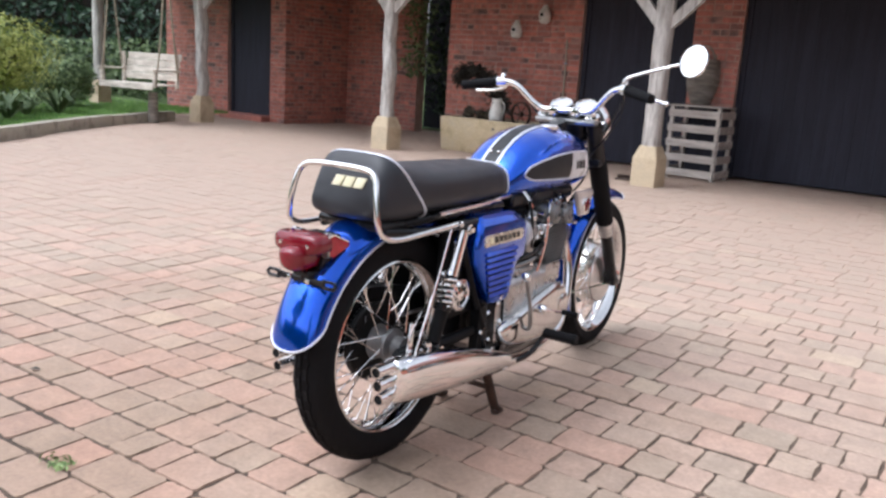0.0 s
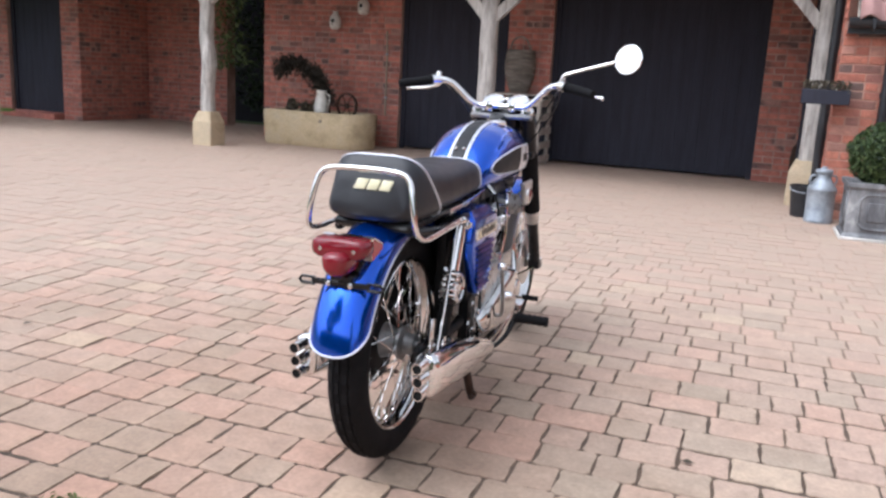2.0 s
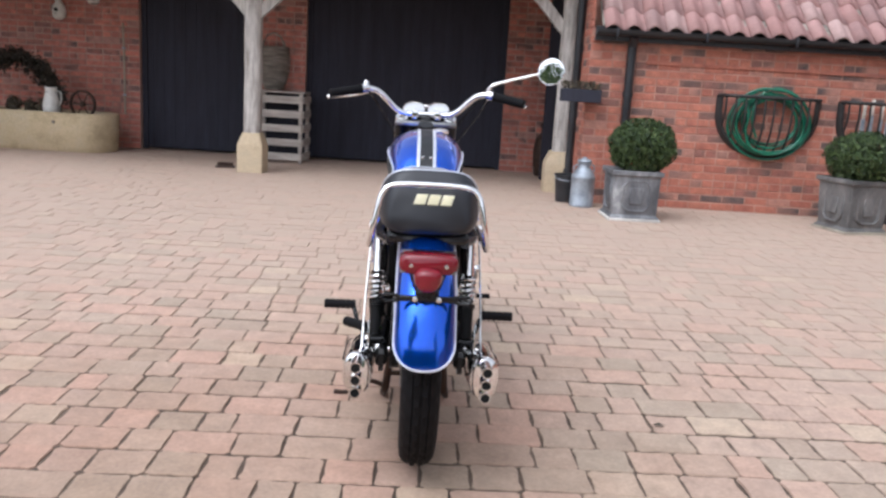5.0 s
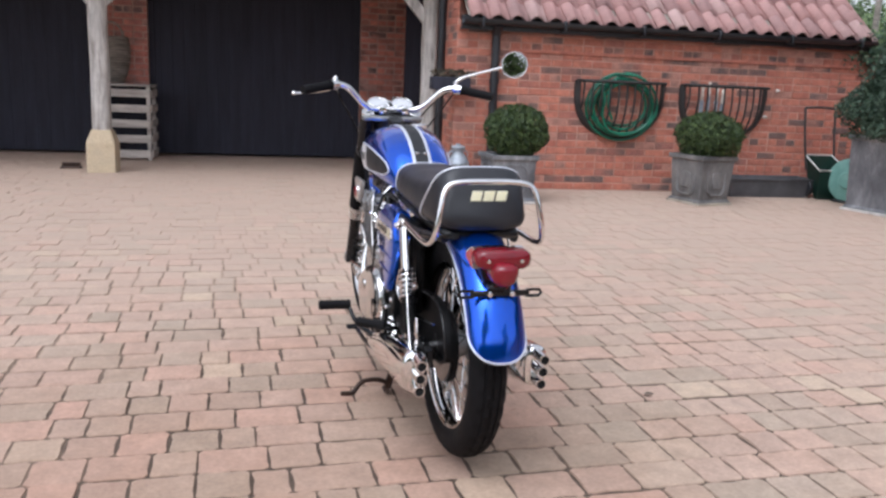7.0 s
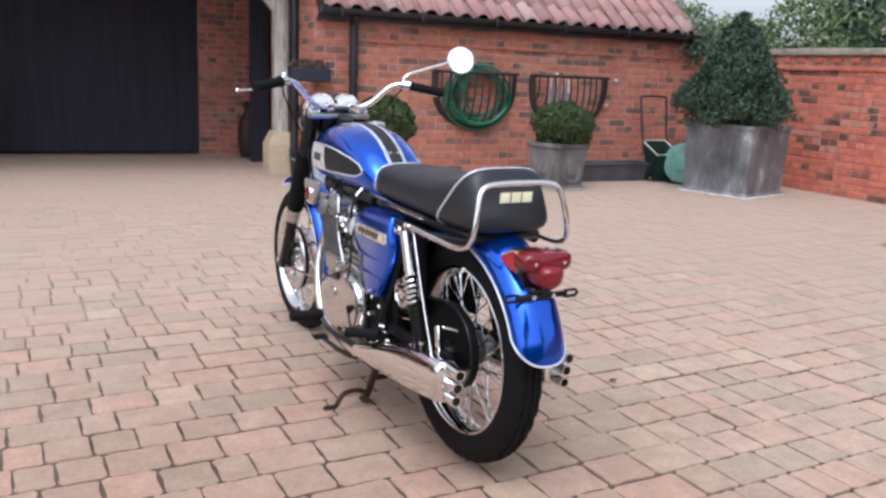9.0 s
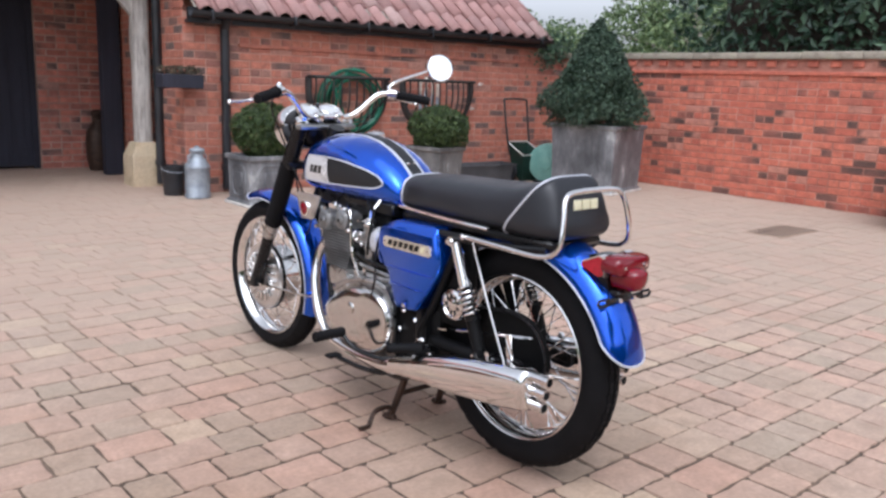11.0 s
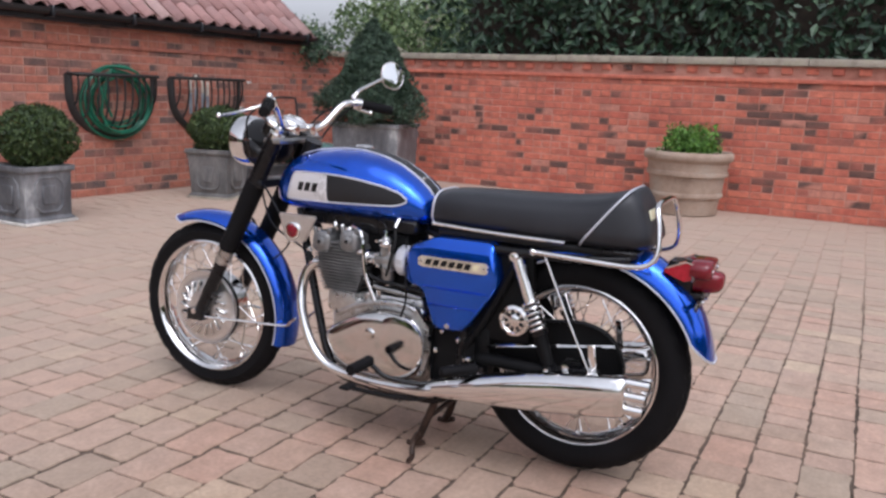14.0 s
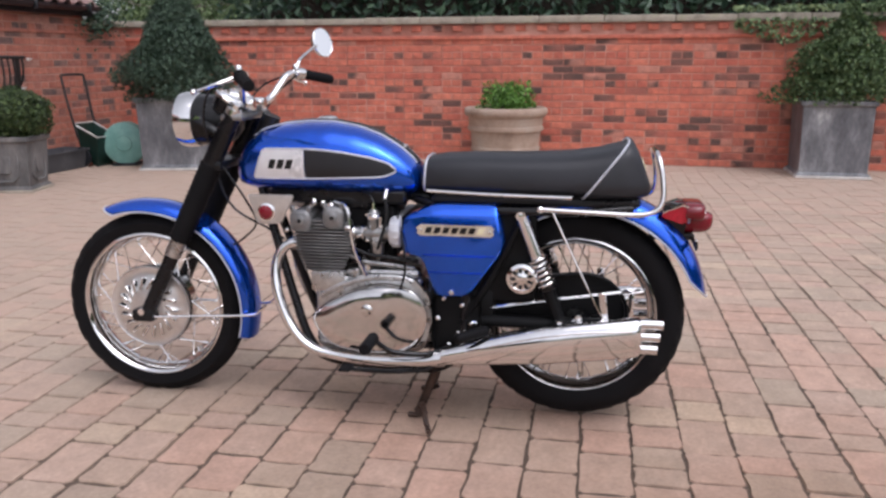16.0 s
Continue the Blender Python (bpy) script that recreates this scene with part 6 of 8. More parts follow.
part("guard_edge", tube(guard_line, 0.0034, 8, 1, closed=True), frame_black, bike).location = (-0.086, 0, 0)
part("brake_rod", tube([(-0.112, 0.360, 0.373), (-0.116, 0.16, 0.410), (-0.116, -0.080, 0.450)], 0.0042, 6, 3), chrome, fr)
for z, n in ((0.388, 34), (0.286, 34)):
    run = bmesh.new()
    for k in range(n):
        y = 0.04 + 0.0125 * k
        zz = z + (0.36 - z) * 0.42 * k / n
        box(-0.060, -0.046, y - 0.0055, y + 0.0055, zz - 0.004, zz + 0.004, 0.0015, run)
    part("chain_run", run, dull_alloy, bike, "steel drive chain")

# stand, pegs and pedals
for s in (-1, 1):
    st = part("centre_stand_leg", tube([(s * 0.085, 0.475, 0.205), (s * 0.096, 0.50, 0.13), (s * 0.106, 0.535, 0.035), (s * 0.112, 0.548, 0.016)], 0.0155, 10, 4, flat=0.8), rust_brown, bike, "worn dark leg of the centre stand")
    part("stand_foot", tube([(s * 0.112, 0.575, 0.008), (s * 0.112, 0.545, 0.008), (s * 0.114, 0.515, 0.020)], 0.009, 10, 3), rust_brown, st)
part("stand_bar", rod((-0.10, 0.512, 0.10), (0.10, 0.512, 0.10), 0.009, seg=10), rust_brown, bike)
part("stand_arm", tube([(-0.106, 0.535, 0.040), (-0.15, 0.52, 0.062), (-0.205, 0.505, 0.064), (-0.232, 0.495, 0.040), (-0.245, 0.487, 0.030), (-0.285, 0.478, 0.034)], 0.0085, 10, 4), rust_brown, bike, "bent foot lever of the stand")
for s in (-1, 1):
    if s > 0:
        line, py, pz = [(0.128, 0.44, 0.250), (0.175, 0.50, 0.215), (0.205, 0.575, 0.235), (0.225, 0.606, 0.280), (0.235, 0.610, 0.296)], 0.612, 0.298
    else:
        line, py, pz = [(-0.130, 0.44, 0.252), (-0.185, 0.50, 0.244), (-0.218, 0.60, 0.258), (-0.236, 0.652, 0.298)], 0.655, 0.306
    peg = part("footrest", tube(line, 0.0085, 10, 4), frame_black, bike, "folding footrest with a black rubber")
    ribs = [(0.0155 + (0.0028 if k % 2 else 0.0), s * (0.230 + 0.0095 * k)) for k in range(13)]
    part("peg_rubber", lathe(ribs, 16, "x", (0, py, pz)), rubber, peg, "ribbed black peg rubber")
for y, z, r in ((0.405, 0.292, 0.010), (0.372, 0.335, 0.008), (0.345, 0.285, 0.011), (0.335, 0.322, 0.007), (0.318, 0.300, 0.012), (0.388, 0.312, 0.006)):
    part("peg_nut", lathe([(r, -0.126), (r, -0.138), (r * 0.6, -0.146), (0.001, -0.147)], 6, "x", (0, y, z)), chrome, bike)
pil = part("pillion_peg", lathe([(0.010, 0.0), (0.0155, 0.004)] + [(0.0155 + (0.0018 if k % 2 else 0.0), 0.01 + 0.0088 * k) for k in range(12)] + [(0.015, 0.114), (0.009, 0.118)], 16, "z",
           m=look((-0.165, 0.318, 0.325), (-0.272, 0.424, 0.318)) @ Matrix.Rotation(math.pi, 4, "X")), rubber, bike, "black pillion footrest folded along the frame")
part("peg_bracket", tube([(-0.126, 0.345, 0.300), (-0.145, 0.318, 0.315), (-0.165, 0.318, 0.325)], 0.0105, 10, 3), frame_black, pil)
kick = part("kick_start", tube([(0.165, 0.592, 0.300), (0.186, 0.588, 0.315), (0.190, 0.565, 0.40), (0.192, 0.530, 0.478)], 0.0065, 10, 4), dull_alloy, bike, "slim alloy kick-start lever")
part("kick_boss", lathe([(0.008, 0.180), (0.013, 0.184), (0.015, 0.196), (0.010, 0.206), (0.001, 0.208)], 16, "x", (0, 0.520, 0.493)), chrome, kick, "chrome boss of the folded lever")
pedal = part("gear_lever", tube([(0.160, 0.674, 0.354), (0.196, 0.676, 0.353), (0.205, 0.70, 0.346), (0.215, 0.745, 0.335), (0.218, 0.762, 0.333)], 0.0060, 8, 4), chrome, bike, "chrome gear lever")
part("lever_rubber", rod((0.214, 0.760, 0.333), (0.272, 0.762, 0.333), 0.0095, 0.0095, 12), rubber, pedal)
part("lever_boss", lathe([(0.016, 0.168), (0.016, 0.190), (0.010, 0.200), (0.001, 0.202)], 16, "x", (0, 0.674, 0.354)), chrome, pedal)
pedal = part("brake_pedal", tube([(-0.130, 0.46, 0.235), (-0.165, 0.50, 0.192), (-0.180, 0.60, 0.180), (-0.184, 0.68, 0.180), (-0.190, 0.745, 0.184)], 0.0085, 8, 4), frame_black, bike, "black rear brake pedal")
part("pedal_pad", box(-0.226, -0.172, 0.735, 0.775, 0.184, 0.194, 0.004), rubber, pedal)

# ---- handlebar, levers, clocks and mirror ----
half = [(0.030, 1.090, 0.992), (0.085, 1.090, 0.992), (0.125, 1.078, 1.010), (0.175, 1.058, 1.058), (0.205, 1.048, 1.078), (0.245, 1.033, 1.083), (0.30, 1.000, 1.073), (0.368, 0.957, 1.060)]
bar_line = [(-x, y, z) for x, y, z in reversed(half)] + half
bars = part("handlebar", tube(bar_line, 0.0112, 14, 4), chrome, bike, "swept chrome handlebar")
for s in (-1, 1):
    a, b = Vector((s * 0.262, 1.023, 1.080)), Vector((s * 0.376, 0.951, 1.058))
    way = (b - a).normalized()
    up = way.orthogonal().normalized()
    sd = way.cross(up)
    steps = [(0.0, 0.012), (0.0, 0.021), (0.05, 0.0205), (0.055, 0.0165)]
    for k in range(9):
        steps += [(0.06 + 0.1 * k, 0.0165), (0.065 + 0.1 * k, 0.018), (0.105 + 0.1 * k, 0.018), (0.11 + 0.1 * k, 0.0165)]
    steps += [(0.99, 0.0165), (1.0, 0.012)]
    g = loft([[a + (b - a) * t + (up * math.cos(q) + sd * math.sin(q)) * r for q in [2 * math.pi * i / 16 for i in range(16)]] for t, r in steps])
    part("grip", g, rubber, bars, "black rubber grip")
    part("lever_clamp", rod(Vector((s * 0.236, 1.033, 1.083)), Vector((s * 0.262, 1.015, 1.080)), 0.0185, 0.0185, 16), chrome, bars)
    lv = bmesh.new()
    reach = [(0.235, 1.052, 1.083), (0.28, 1.066, 1.072), (0.34, 1.064, 1.055), (0.378, 1.056, 1.047), (0.392, 1.053, 1.045)] if s > 0 else [(-0.235, 1.052, 1.076), (-0.268, 1.090, 1.060), (-0.325, 1.110, 1.047), (-0.380, 1.106, 1.042), (-0.396, 1.104, 1.042)]
    tube(reach, [0.0085, 0.0062, 0.0048, 0.0045, 0.0045], 10, 4, bm=lv)
    lathe([(0.001, -0.0085), (0.006, -0.006), (0.0085, 0), (0.006, 0.006), (0.001, 0.0085)], 12, "z", reach[-1], lv)
    part("lever", lv, chrome, bars, "polished ball-ended lever")
    part("clamp_knob", lathe([(0.010, 0), (0.011, 0.012), (0.008, 0.018), (0.001, 0.020)], 12, "z", (s * 0.243, 1.035, 1.094)), chrome, bars)
    part("bar_clamp", box(s * 0.045 - 0.014, s * 0.045 + 0.014, 1.072, 1.108, 0.972, 1.008, 0.006, seg=2), chrome, bars)
    # clocks
    tilt = Matrix.Translation((s * 0.050, 1.160, 1.000)) @ Matrix.Rotation(radians(30), 4, "X")
    cl = part("clock", lathe([(0.022, -0.045), (0.036, -0.038), (0.040, -0.02), (0.041, 0.012), (0.001, 0.012)], 32, "z", m=tilt), frame_black, bike, "round instrument in a black cup")
    part("bezel", lathe([(0.0405, 0.004), (0.0445, 0.006), (0.0450, 0.016), (0.0410, 0.021), (0.0385, 0.017), (0.0385, 0.004)], 32, "z", m=tilt), chrome, cl, "chrome bezel")
    part("dial_glass", lathe([(0.0388, 0.014), (0.030, 0.017), (0.015, 0.0185), (0.001, 0.019)], 32, "z", m=tilt), dial_white, cl, "pale reflecting dial glass")
mir = part("mirror", tube([(0.238, 1.030, 1.094), (0.250, 1.026, 1.118), (0.29, 1.026, 1.135), (0.432, 1.022, 1.176)], [0.0075, 0.007, 0.0058, 0.0055], 10, 4), chrome, bike, "round chrome mirror on a long stem")
face = Matrix.Translation((0.481, 1.013, 1.188)) @ Matrix.Rotation(radians(-21), 4, "Z") @ Matrix.Rotation(radians(80), 4, "X") @ Matrix.Scale(0.93, 4)
part("mirror_shell", lathe([(0.001, -0.036), (0.022, -0.034), (0.042, -0.024), (0.055, -0.008), (0.0585, 0.003), (0.0565, 0.0055), (0.0545, 0.003)], 40, "z", m=face), chrome, mir, "domed chrome mirror back")
part("mirror_glass", lathe([(0.0552, 0.0020), (0.0540, 0.0038), (0.045, 0.00395), (0.03, 0.0041), (0.015, 0.0042), (0.001, 0.00422)], 40, "z", m=face), mirror_glass, mir, "clear mirror glass")
# cables
for pts in ([(-0.24, 1.055, 1.08), (-0.20, 1.16, 1.02), (-0.12, 1.20, 0.88), (-0.10, 1.10, 0.70), (-0.09, 1.07, 0.62), (-0.06, 1.13, 0.56), (-0.05, 1.17, 0.535)],
            [(0.24, 1.055, 1.08), (0.19, 1.15, 1.03), (0.11, 1.20, 0.90), (0.08, 1.12, 0.74), (0.10, 0.95, 0.70), (0.11, 0.75, 0.66)],
            [(0.24, 1.04, 1.07), (0.20, 1.12, 0.98), (0.10, 1.14, 0.84), (0.05, 1.05, 0.74), (0.06, 0.85, 0.71)],
            [(-0.05, 1.17, 0.96), (-0.07, 1.21, 0.86), (-0.08, 1.16, 0.68), (-0.07, 1.04, 0.60), (-0.07, 0.985, 0.565)],
            [(-0.12, 0.60, 0.66), (-0.16, 0.575, 0.58), (-0.165, 0.57, 0.50), (-0.168, 0.585, 0.44)]):
    part("cable", tube(pts, 0.0036, 6, 6), frame_black, bike, "black control cable")


# ---- things along the outbuilding wall ----
def hay_rack(x0, x1, label):
    """A half-round slatted iron rack hung on the wall."""
    root = thing("wall_rack", label, "wall rack", group="iron racks on the wall")
    xm, hw, z1 = (x0 + x1) / 2, (x1 - x0) / 2, 1.15
    top = tube([(x0, 7.985, z1), (x0 + 0.01, 7.90, z1), (x0 + 0.10, 7.835, z1), (xm, 7.80, z1), (x1 - 0.10, 7.835, z1), (x1 - 0.01, 7.90, z1), (x1, 7.985, z1)], 0.017, 8, 4, flat=1.0)
    part("top_rail", top, wrought_iron, root)
    back = [(xm + hw * math.cos(a), 7.978, 1.02 - 0.44 * max(0, -math.sin(a)) ** 0.85) for a in np.linspace(0, -math.pi, 21)]
    rim_line = [(x1, 7.978, z1), *back, (x0, 7.978, z1)]
    part("back_band", tube(rim_line, 0.040, 8, 1, flat=0.6), wrought_iron, root, "broad curved iron band")
    for i in range(11):
        u = -0.92 + 1.84 * i / 10
        x = xm + hw * u
        zb = 1.02 - 0.44 * (1 - u * u) ** 0.425
        d = 0.175 * (1 - 0.55 * u * u)
        part("bar", tube([(x, 7.985 - d, z1), (x, 7.975 - d, z1 - (z1 - zb) * 0.35), (x, 7.98 - d * 0.75, z1 - (z1 - zb) * 0.7), (x, 7.972, zb)], 0.0105, 6, 4), wrought_iron, root)
    return root


hay_rack(1.305, 2.267, "black iron half-round rack holding a green hose")
hay_rack(2.495, 3.478, "black iron half-round rack with a few pale tools")


def hose_coil():
    rng = random.Random(4)
    pts = []
    for k in range(7 * 24):
        a = 2 * math.pi * k / 24
        loop = k // 24
        rx, rz = 0.39 - 0.022 * loop + 0.016 * math.sin(loop * 2.1), 0.335 - 0.018 * loop + 0.014 * math.cos(loop * 1.7)
        pts.append((1.80 + rx * math.sin(a) + 0.012 * math.sin(loop * 3 + a), 7.925 + 0.025 * math.sin(a * 0.5 + loop) - 0.01 * (loop % 3), 0.895 + rz * math.cos(a) + 0.02 * math.sin(loop * 1.3)))
    root = thing("garden_hose", "green garden hose coiled in the iron rack", "garden hose")
    part("coil", tube(pts, 0.0135, 8, 2), green_hose, root)
    part("loose_loop", tube([(1.50, 7.86, 1.12), (1.56, 7.84, 0.98), (1.55, 7.84, 0.80), (1.62, 7.84, 0.66), (1.74, 7.84, 0.61)], 0.0135, 8, 5), green_hose, root)
    part("loose_loop", tube([(1.70, 7.88, 1.20), (1.62, 7.85, 1.10), (1.60, 7.845, 0.92), (1.66, 7.845, 0.76)], 0.0135, 8, 5), green_hose, root)


hose_coil()
for x, z in ((2.69, 1.0), (2.765, 1.04), (2.86, 1.0), (2.93, 0.97)):
    tool = thing("hand_tool", "small garden tool with a pale wooden handle in the rack", "hand tool", (x, 7.90, 0), group="tools in the rack")
    part("handle", lathe([(0.012, z), (0.018, z + 0.02), (0.014, z + 0.08), (0.018, z + 0.13), (0.010, z + 0.15)], 14, "z"), pale_wood, tool)
    part("blade", box(-0.022, 0.022, -0.004, 0.004, z - 0.22, z, 0.003), zinc, tool)
for x, y, z in ((3.62, 7.97, 1.13), (3.50, 7.97, 0.84)):
    hook = thing("wall_hook", "small pale hook on the brick wall", "wall hook", (x, y, z), group="hooks on the wall")
    part("rose", lathe([(0.018, 0.0), (0.018, -0.008), (0.010, -0.014), (0.001, -0.016)], 14, "y"), white_glaze, hook)
    part("peg", tube([(0, -0.012, 0), (0, -0.035, -0.004), (0, -0.045, 0.012)], 0.006, 8, 3), white_glaze, hook)


def square_planter(name, label, at, turn, base, top, height, mat, panel=True):
    root = thing(name, label, "planter", (*at, 0.0), turn, group="lead planters" if panel else "")
    b, t = base / 2, top / 2
    secs = [[(sx * w, sy * w, z) for sx, sy in ((-1, -1), (1, -1), (1, 1), (-1, 1))] for w, z in ((b + 0.02, 0.0), (b + 0.02, 0.035), (b, 0.05), (t, height - 0.05), (t + 0.022, height - 0.04), (t + 0.022, height), (t - 0.012, height), (t - 0.03, height - 0.05))]
    body = loft(secs)
    bmesh.ops.bevel(body, geom=[e for e in body.edges if e.calc_face_angle(0) > 0.6], offset=0.005, segments=1, affect="EDGES")
    part("body", body, mat, root, smooth=25)
    part("soil", box(-t + 0.03, t - 0.03, -t + 0.03, t - 0.03, height - 0.10, height - 0.045), soil, root)
    part("foot_edge", box(-b - 0.035, b + 0.035, -b - 0.035, b + 0.035, -0.004, 0.022, 0.006), coping_stone if mat is lead_dark else pale_stone, root, "pale stained foot")
    if panel:
        for q in range(4):
            m = Matrix.Rotation(q * math.pi / 2, 4, "Z") @ Matrix.Translation((0, -(b + t) / 2 - 0.001, height / 2)) @ Matrix.Rotation(math.atan2(t - b, height) * -1.0, 4, "X")
            w, h = base * 0.30, height * 0.30
            cut = w * 0.4
            line = [(-w, 0, -h + cut), (-w + cut, 0, -h), (w - cut, 0, -h), (w, 0, -h + cut), (w, 0, h - cut), (w - cut, 0, h), (-w + cut, 0, h), (-w, 0, h - cut)]
            part("panel_moulding", tube([m @ Vector(p) for p in line], 0.011, 8, 1, closed=True), mat, root)
            em = box(-w * 0.5, w * 0.5, -0.010, 0.006, -h * 0.55, h * 0.55, 0.006)
            for v in em.verts:
                v.co = m @ v.co
            part("panel_emblem", em, mat, root)
    return root


def leafy(parent_name, label, category, centre, radii, n, size, mat, seed, amp=0.1, core=0.86, flat_base=None, shape=None, group="", spread=0.7, stem=None):
    """A plant: an uneven crown of many leaves on branching stems."""
    root = thing(parent_name, label, category, centre, group=group)
    u = directions(n, seed)
    k = rough_shape(u, seed, amp)
    rng = np.random.default_rng(seed)
    depth = 1 - (1 - core) * rng.random(n) ** 1.6
    p = u * np.array(radii) * (k * depth)[:, None]
    if shape:
        p[:, :2] *= np.array([shape(z / radii[2]) for z in p[:, 2]])[:, None]
    if flat_base is not None:
        keep = p[:, 2] > flat_base
        p, u = p[keep], u[keep]
    scatter("crown", mat, p, u, size * rng.uniform(0.7, 1.3, len(p)), root, seed=seed, spread=spread)
    for i in range(16):
        d = directions(16, seed + 3)[i]
        d[2] = abs(d[2])
        q = Vector(d * np.array(radii) * 0.62)
        if shape:
            s = shape(q.z / radii[2])
            q.x, q.y = q.x * s, q.y * s
        foot = Vector((d[0] * 0.03, d[1] * 0.03, -radii[2] * 0.95 if stem is None else stem))
        stem_bm = bmesh.new()
        tube([foot, foot.lerp(q, 0.5) + Vector((0, 0, 0.02)), q], [0.012, 0.008, 0.003], 5, 2, bm=stem_bm)
        part("stem", stem_bm, dark_oak, root)
    # inner twigs and older leaves keep the middle dark
    u2 = directions(n // 3, seed + 50)
    p2 = u2 * np.array(radii) * (core * rng.random((len(u2), 1)) ** 0.4)
    if shape:
        p2[:, :2] *= np.array([shape(z / radii[2]) for z in p2[:, 2]])[:, None]
    if flat_base is not None:
        p2 = p2[p2[:, 2] > flat_base]
    scatter("inner_leaves", mat, p2, np.tile([0.0, 0.0, 1.0], (len(p2), 1)), np.full(len(p2), size * 1.6), root, seed=seed + 9, spread=1.5)
    return root


def cone_shape(h):
    """The girth of the conical shrub over its height, against a ball's."""
    r = float(np.interp(h, [-1, -0.8, -0.4, 0.12, 0.47, 0.81, 1.0], [0.38, 0.55, 0.575, 0.41, 0.265, 0.125, 0.025]))
    return min(1.4, r / max(0.2, math.sqrt(max(0.0, 1 - h * h))))


def dome_shape(h):
    """The girth of the spreading conifer: broad and drooping below, drawn in to a blunt top."""
    r = float(np.interp(h, [-1, -0.75, -0.45, 0.0, 0.4, 0.75, 1.0], [0.55, 0.64, 0.60, 0.47, 0.33, 0.17, 0.03]))
    return min(1.4, r / max(0.2, math.sqrt(max(0.0, 1 - h * h))))


square_planter("lead_planter", "square lead planter with moulded panels against the brick wall", (0.36, 7.165), 3, 0.40, 0.412, 0.445, lead)
leafy("topiary_ball", "clipped round box ball in the pale lead planter", "topiary", (0.425, 7.165, 0.650), (0.305, 0.295, 0.252), 5200, 0.034, box_leaf, 21, amp=0.10, flat_base=-0.235, group="box balls")
square_planter("lead_planter", "dark weathered lead planter beside the iron racks", (2.385, 7.20), 16, 0.385, 0.43, 0.48, lead_dark)
leafy("topiary_ball", "bushy flattened box ball in the dark lead planter", "topiary", (2.42, 7.19, 0.655), (0.335, 0.315, 0.235), 5200, 0.034, box_leaf, 22, amp=0.16, flat_base=-0.2, group="box balls")
square_planter("large_planter", "large tapering grey lead planter standing near the wall corner", (4.245, 6.60), 15.3, 0.73, 0.77, 0.74, lead, panel=False)
leafy("conical_yew", "dense dark conical evergreen shrub in the large planter", "shrub", (4.12, 6.56, 1.23), (1.0, 0.96, 0.60), 26000, 0.040, spruce_leaf, 23, amp=0.30, flat_base=-0.52, shape=cone_shape, core=0.70, spread=1.2)
square_planter("grey_planter", "plain grey lead planter at the garden wall", (5.02, 0.0), 0, 0.615, 0.635, 0.73, lead, panel=False)
leafy("spreading_conifer", "feathery green conifer spreading over the grey planter", "shrub", (5.0, -0.08, 1.06), (0.66, 0.98, 0.50), 12000, 0.046, conifer_leaf, 24, amp=0.42, flat_base=-0.36, shape=dome_shape, core=0.55, spread=1.2)


def low_trough():
    root = thing("low_trough", "long dark grey trough on the ground by the wall", "trough", (3.45, 7.74, 0))
    secs = [[(sx * w, sy * d, z) for sx, sy in ((-1, -1), (1, -1), (1, 1), (-1, 1))] for w, d, z in ((0.47, 0.13, 0.0), (0.49, 0.15, 0.10), (0.50, 0.165, 0.185), (0.515, 0.18, 0.19), (0.515, 0.18, 0.205), (0.49, 0.155, 0.205), (0.48, 0.145, 0.15))]
    part("body", loft(secs), grey_board, root, smooth=25)
    part("soil", box(-0.48, 0.48, -0.145, 0.145, 0.10, 0.155), soil, root)


low_trough()


def spreader():
    root = thing("lawn_spreader", "dark green push spreader with a tall tubular handle", "garden spreader", (4.06, 7.62, 0))
    part("handle", tube([(-0.17, 0.05, 0.30), (-0.18, 0.12, 0.62), (-0.185, 0.17, 0.92), (-0.15, 0.18, 0.965), (0.15, 0.18, 0.965), (0.185, 0.17, 0.92), (0.18, 0.12, 0.62), (0.17, 0.05, 0.30)], 0.013, 10, 3), wrought_iron, root, "thin dark tubular handle")
    hop = loft([[(x * w, -0.04 + y * d, z + y * 0.07) for x, y in ((-1, -1), (1, -1), (1, 1), (-1, 1))] for w, d, z in ((0.12, 0.09, 0.05), (0.165, 0.14, 0.38), (0.15, 0.125, 0.385), (0.11, 0.085, 0.12))])
    part("hopper", hop, dark_green_plastic, root, "open tapering green hopper", smooth=25)
    lip = [(x * 0.165, -0.04 + y * 0.14, 0.386 + y * 0.07) for x, y in ((-1, -1), (1, -1), (1, 1), (-1, 1))]
    part("hopper_rim", tube(lip, 0.010, 8, 1, closed=True), pale_plastic, root, "pale hopper rim")
    for s in (-1, 1):
        part("wheel", lathe([(0.015, s * 0.150), (0.10, s * 0.150), (0.105, s * 0.158), (0.105, s * 0.180), (0.10, s * 0.188), (0.015, s * 0.188)], 28, "x", (0, 0.02, 0.105)), black_plastic, root)


spreader()
reel = thing("hose_reel", "round teal plastic hose reel beside the large planter", "hose reel", (4.19, 7.30, 0.0), 20)
part("drum", lathe([(0.03, -0.10), (0.20, -0.10), (0.225, -0.085), (0.232, -0.03), (0.232, 0.03), (0.225, 0.085), (0.20, 0.10), (0.03, 0.10)], 40, "x", (0, 0, 0.236)), teal_plastic, reel)
part("hub", lathe([(0.09, -0.106), (0.08, -0.118), (0.001, -0.12)], 28, "x", (0, 0, 0.236)), teal_plastic, reel)
part("foot", box(-0.13, 0.13, -0.14, 0.14, 0.0, 0.025, 0.008), black_plastic, reel)


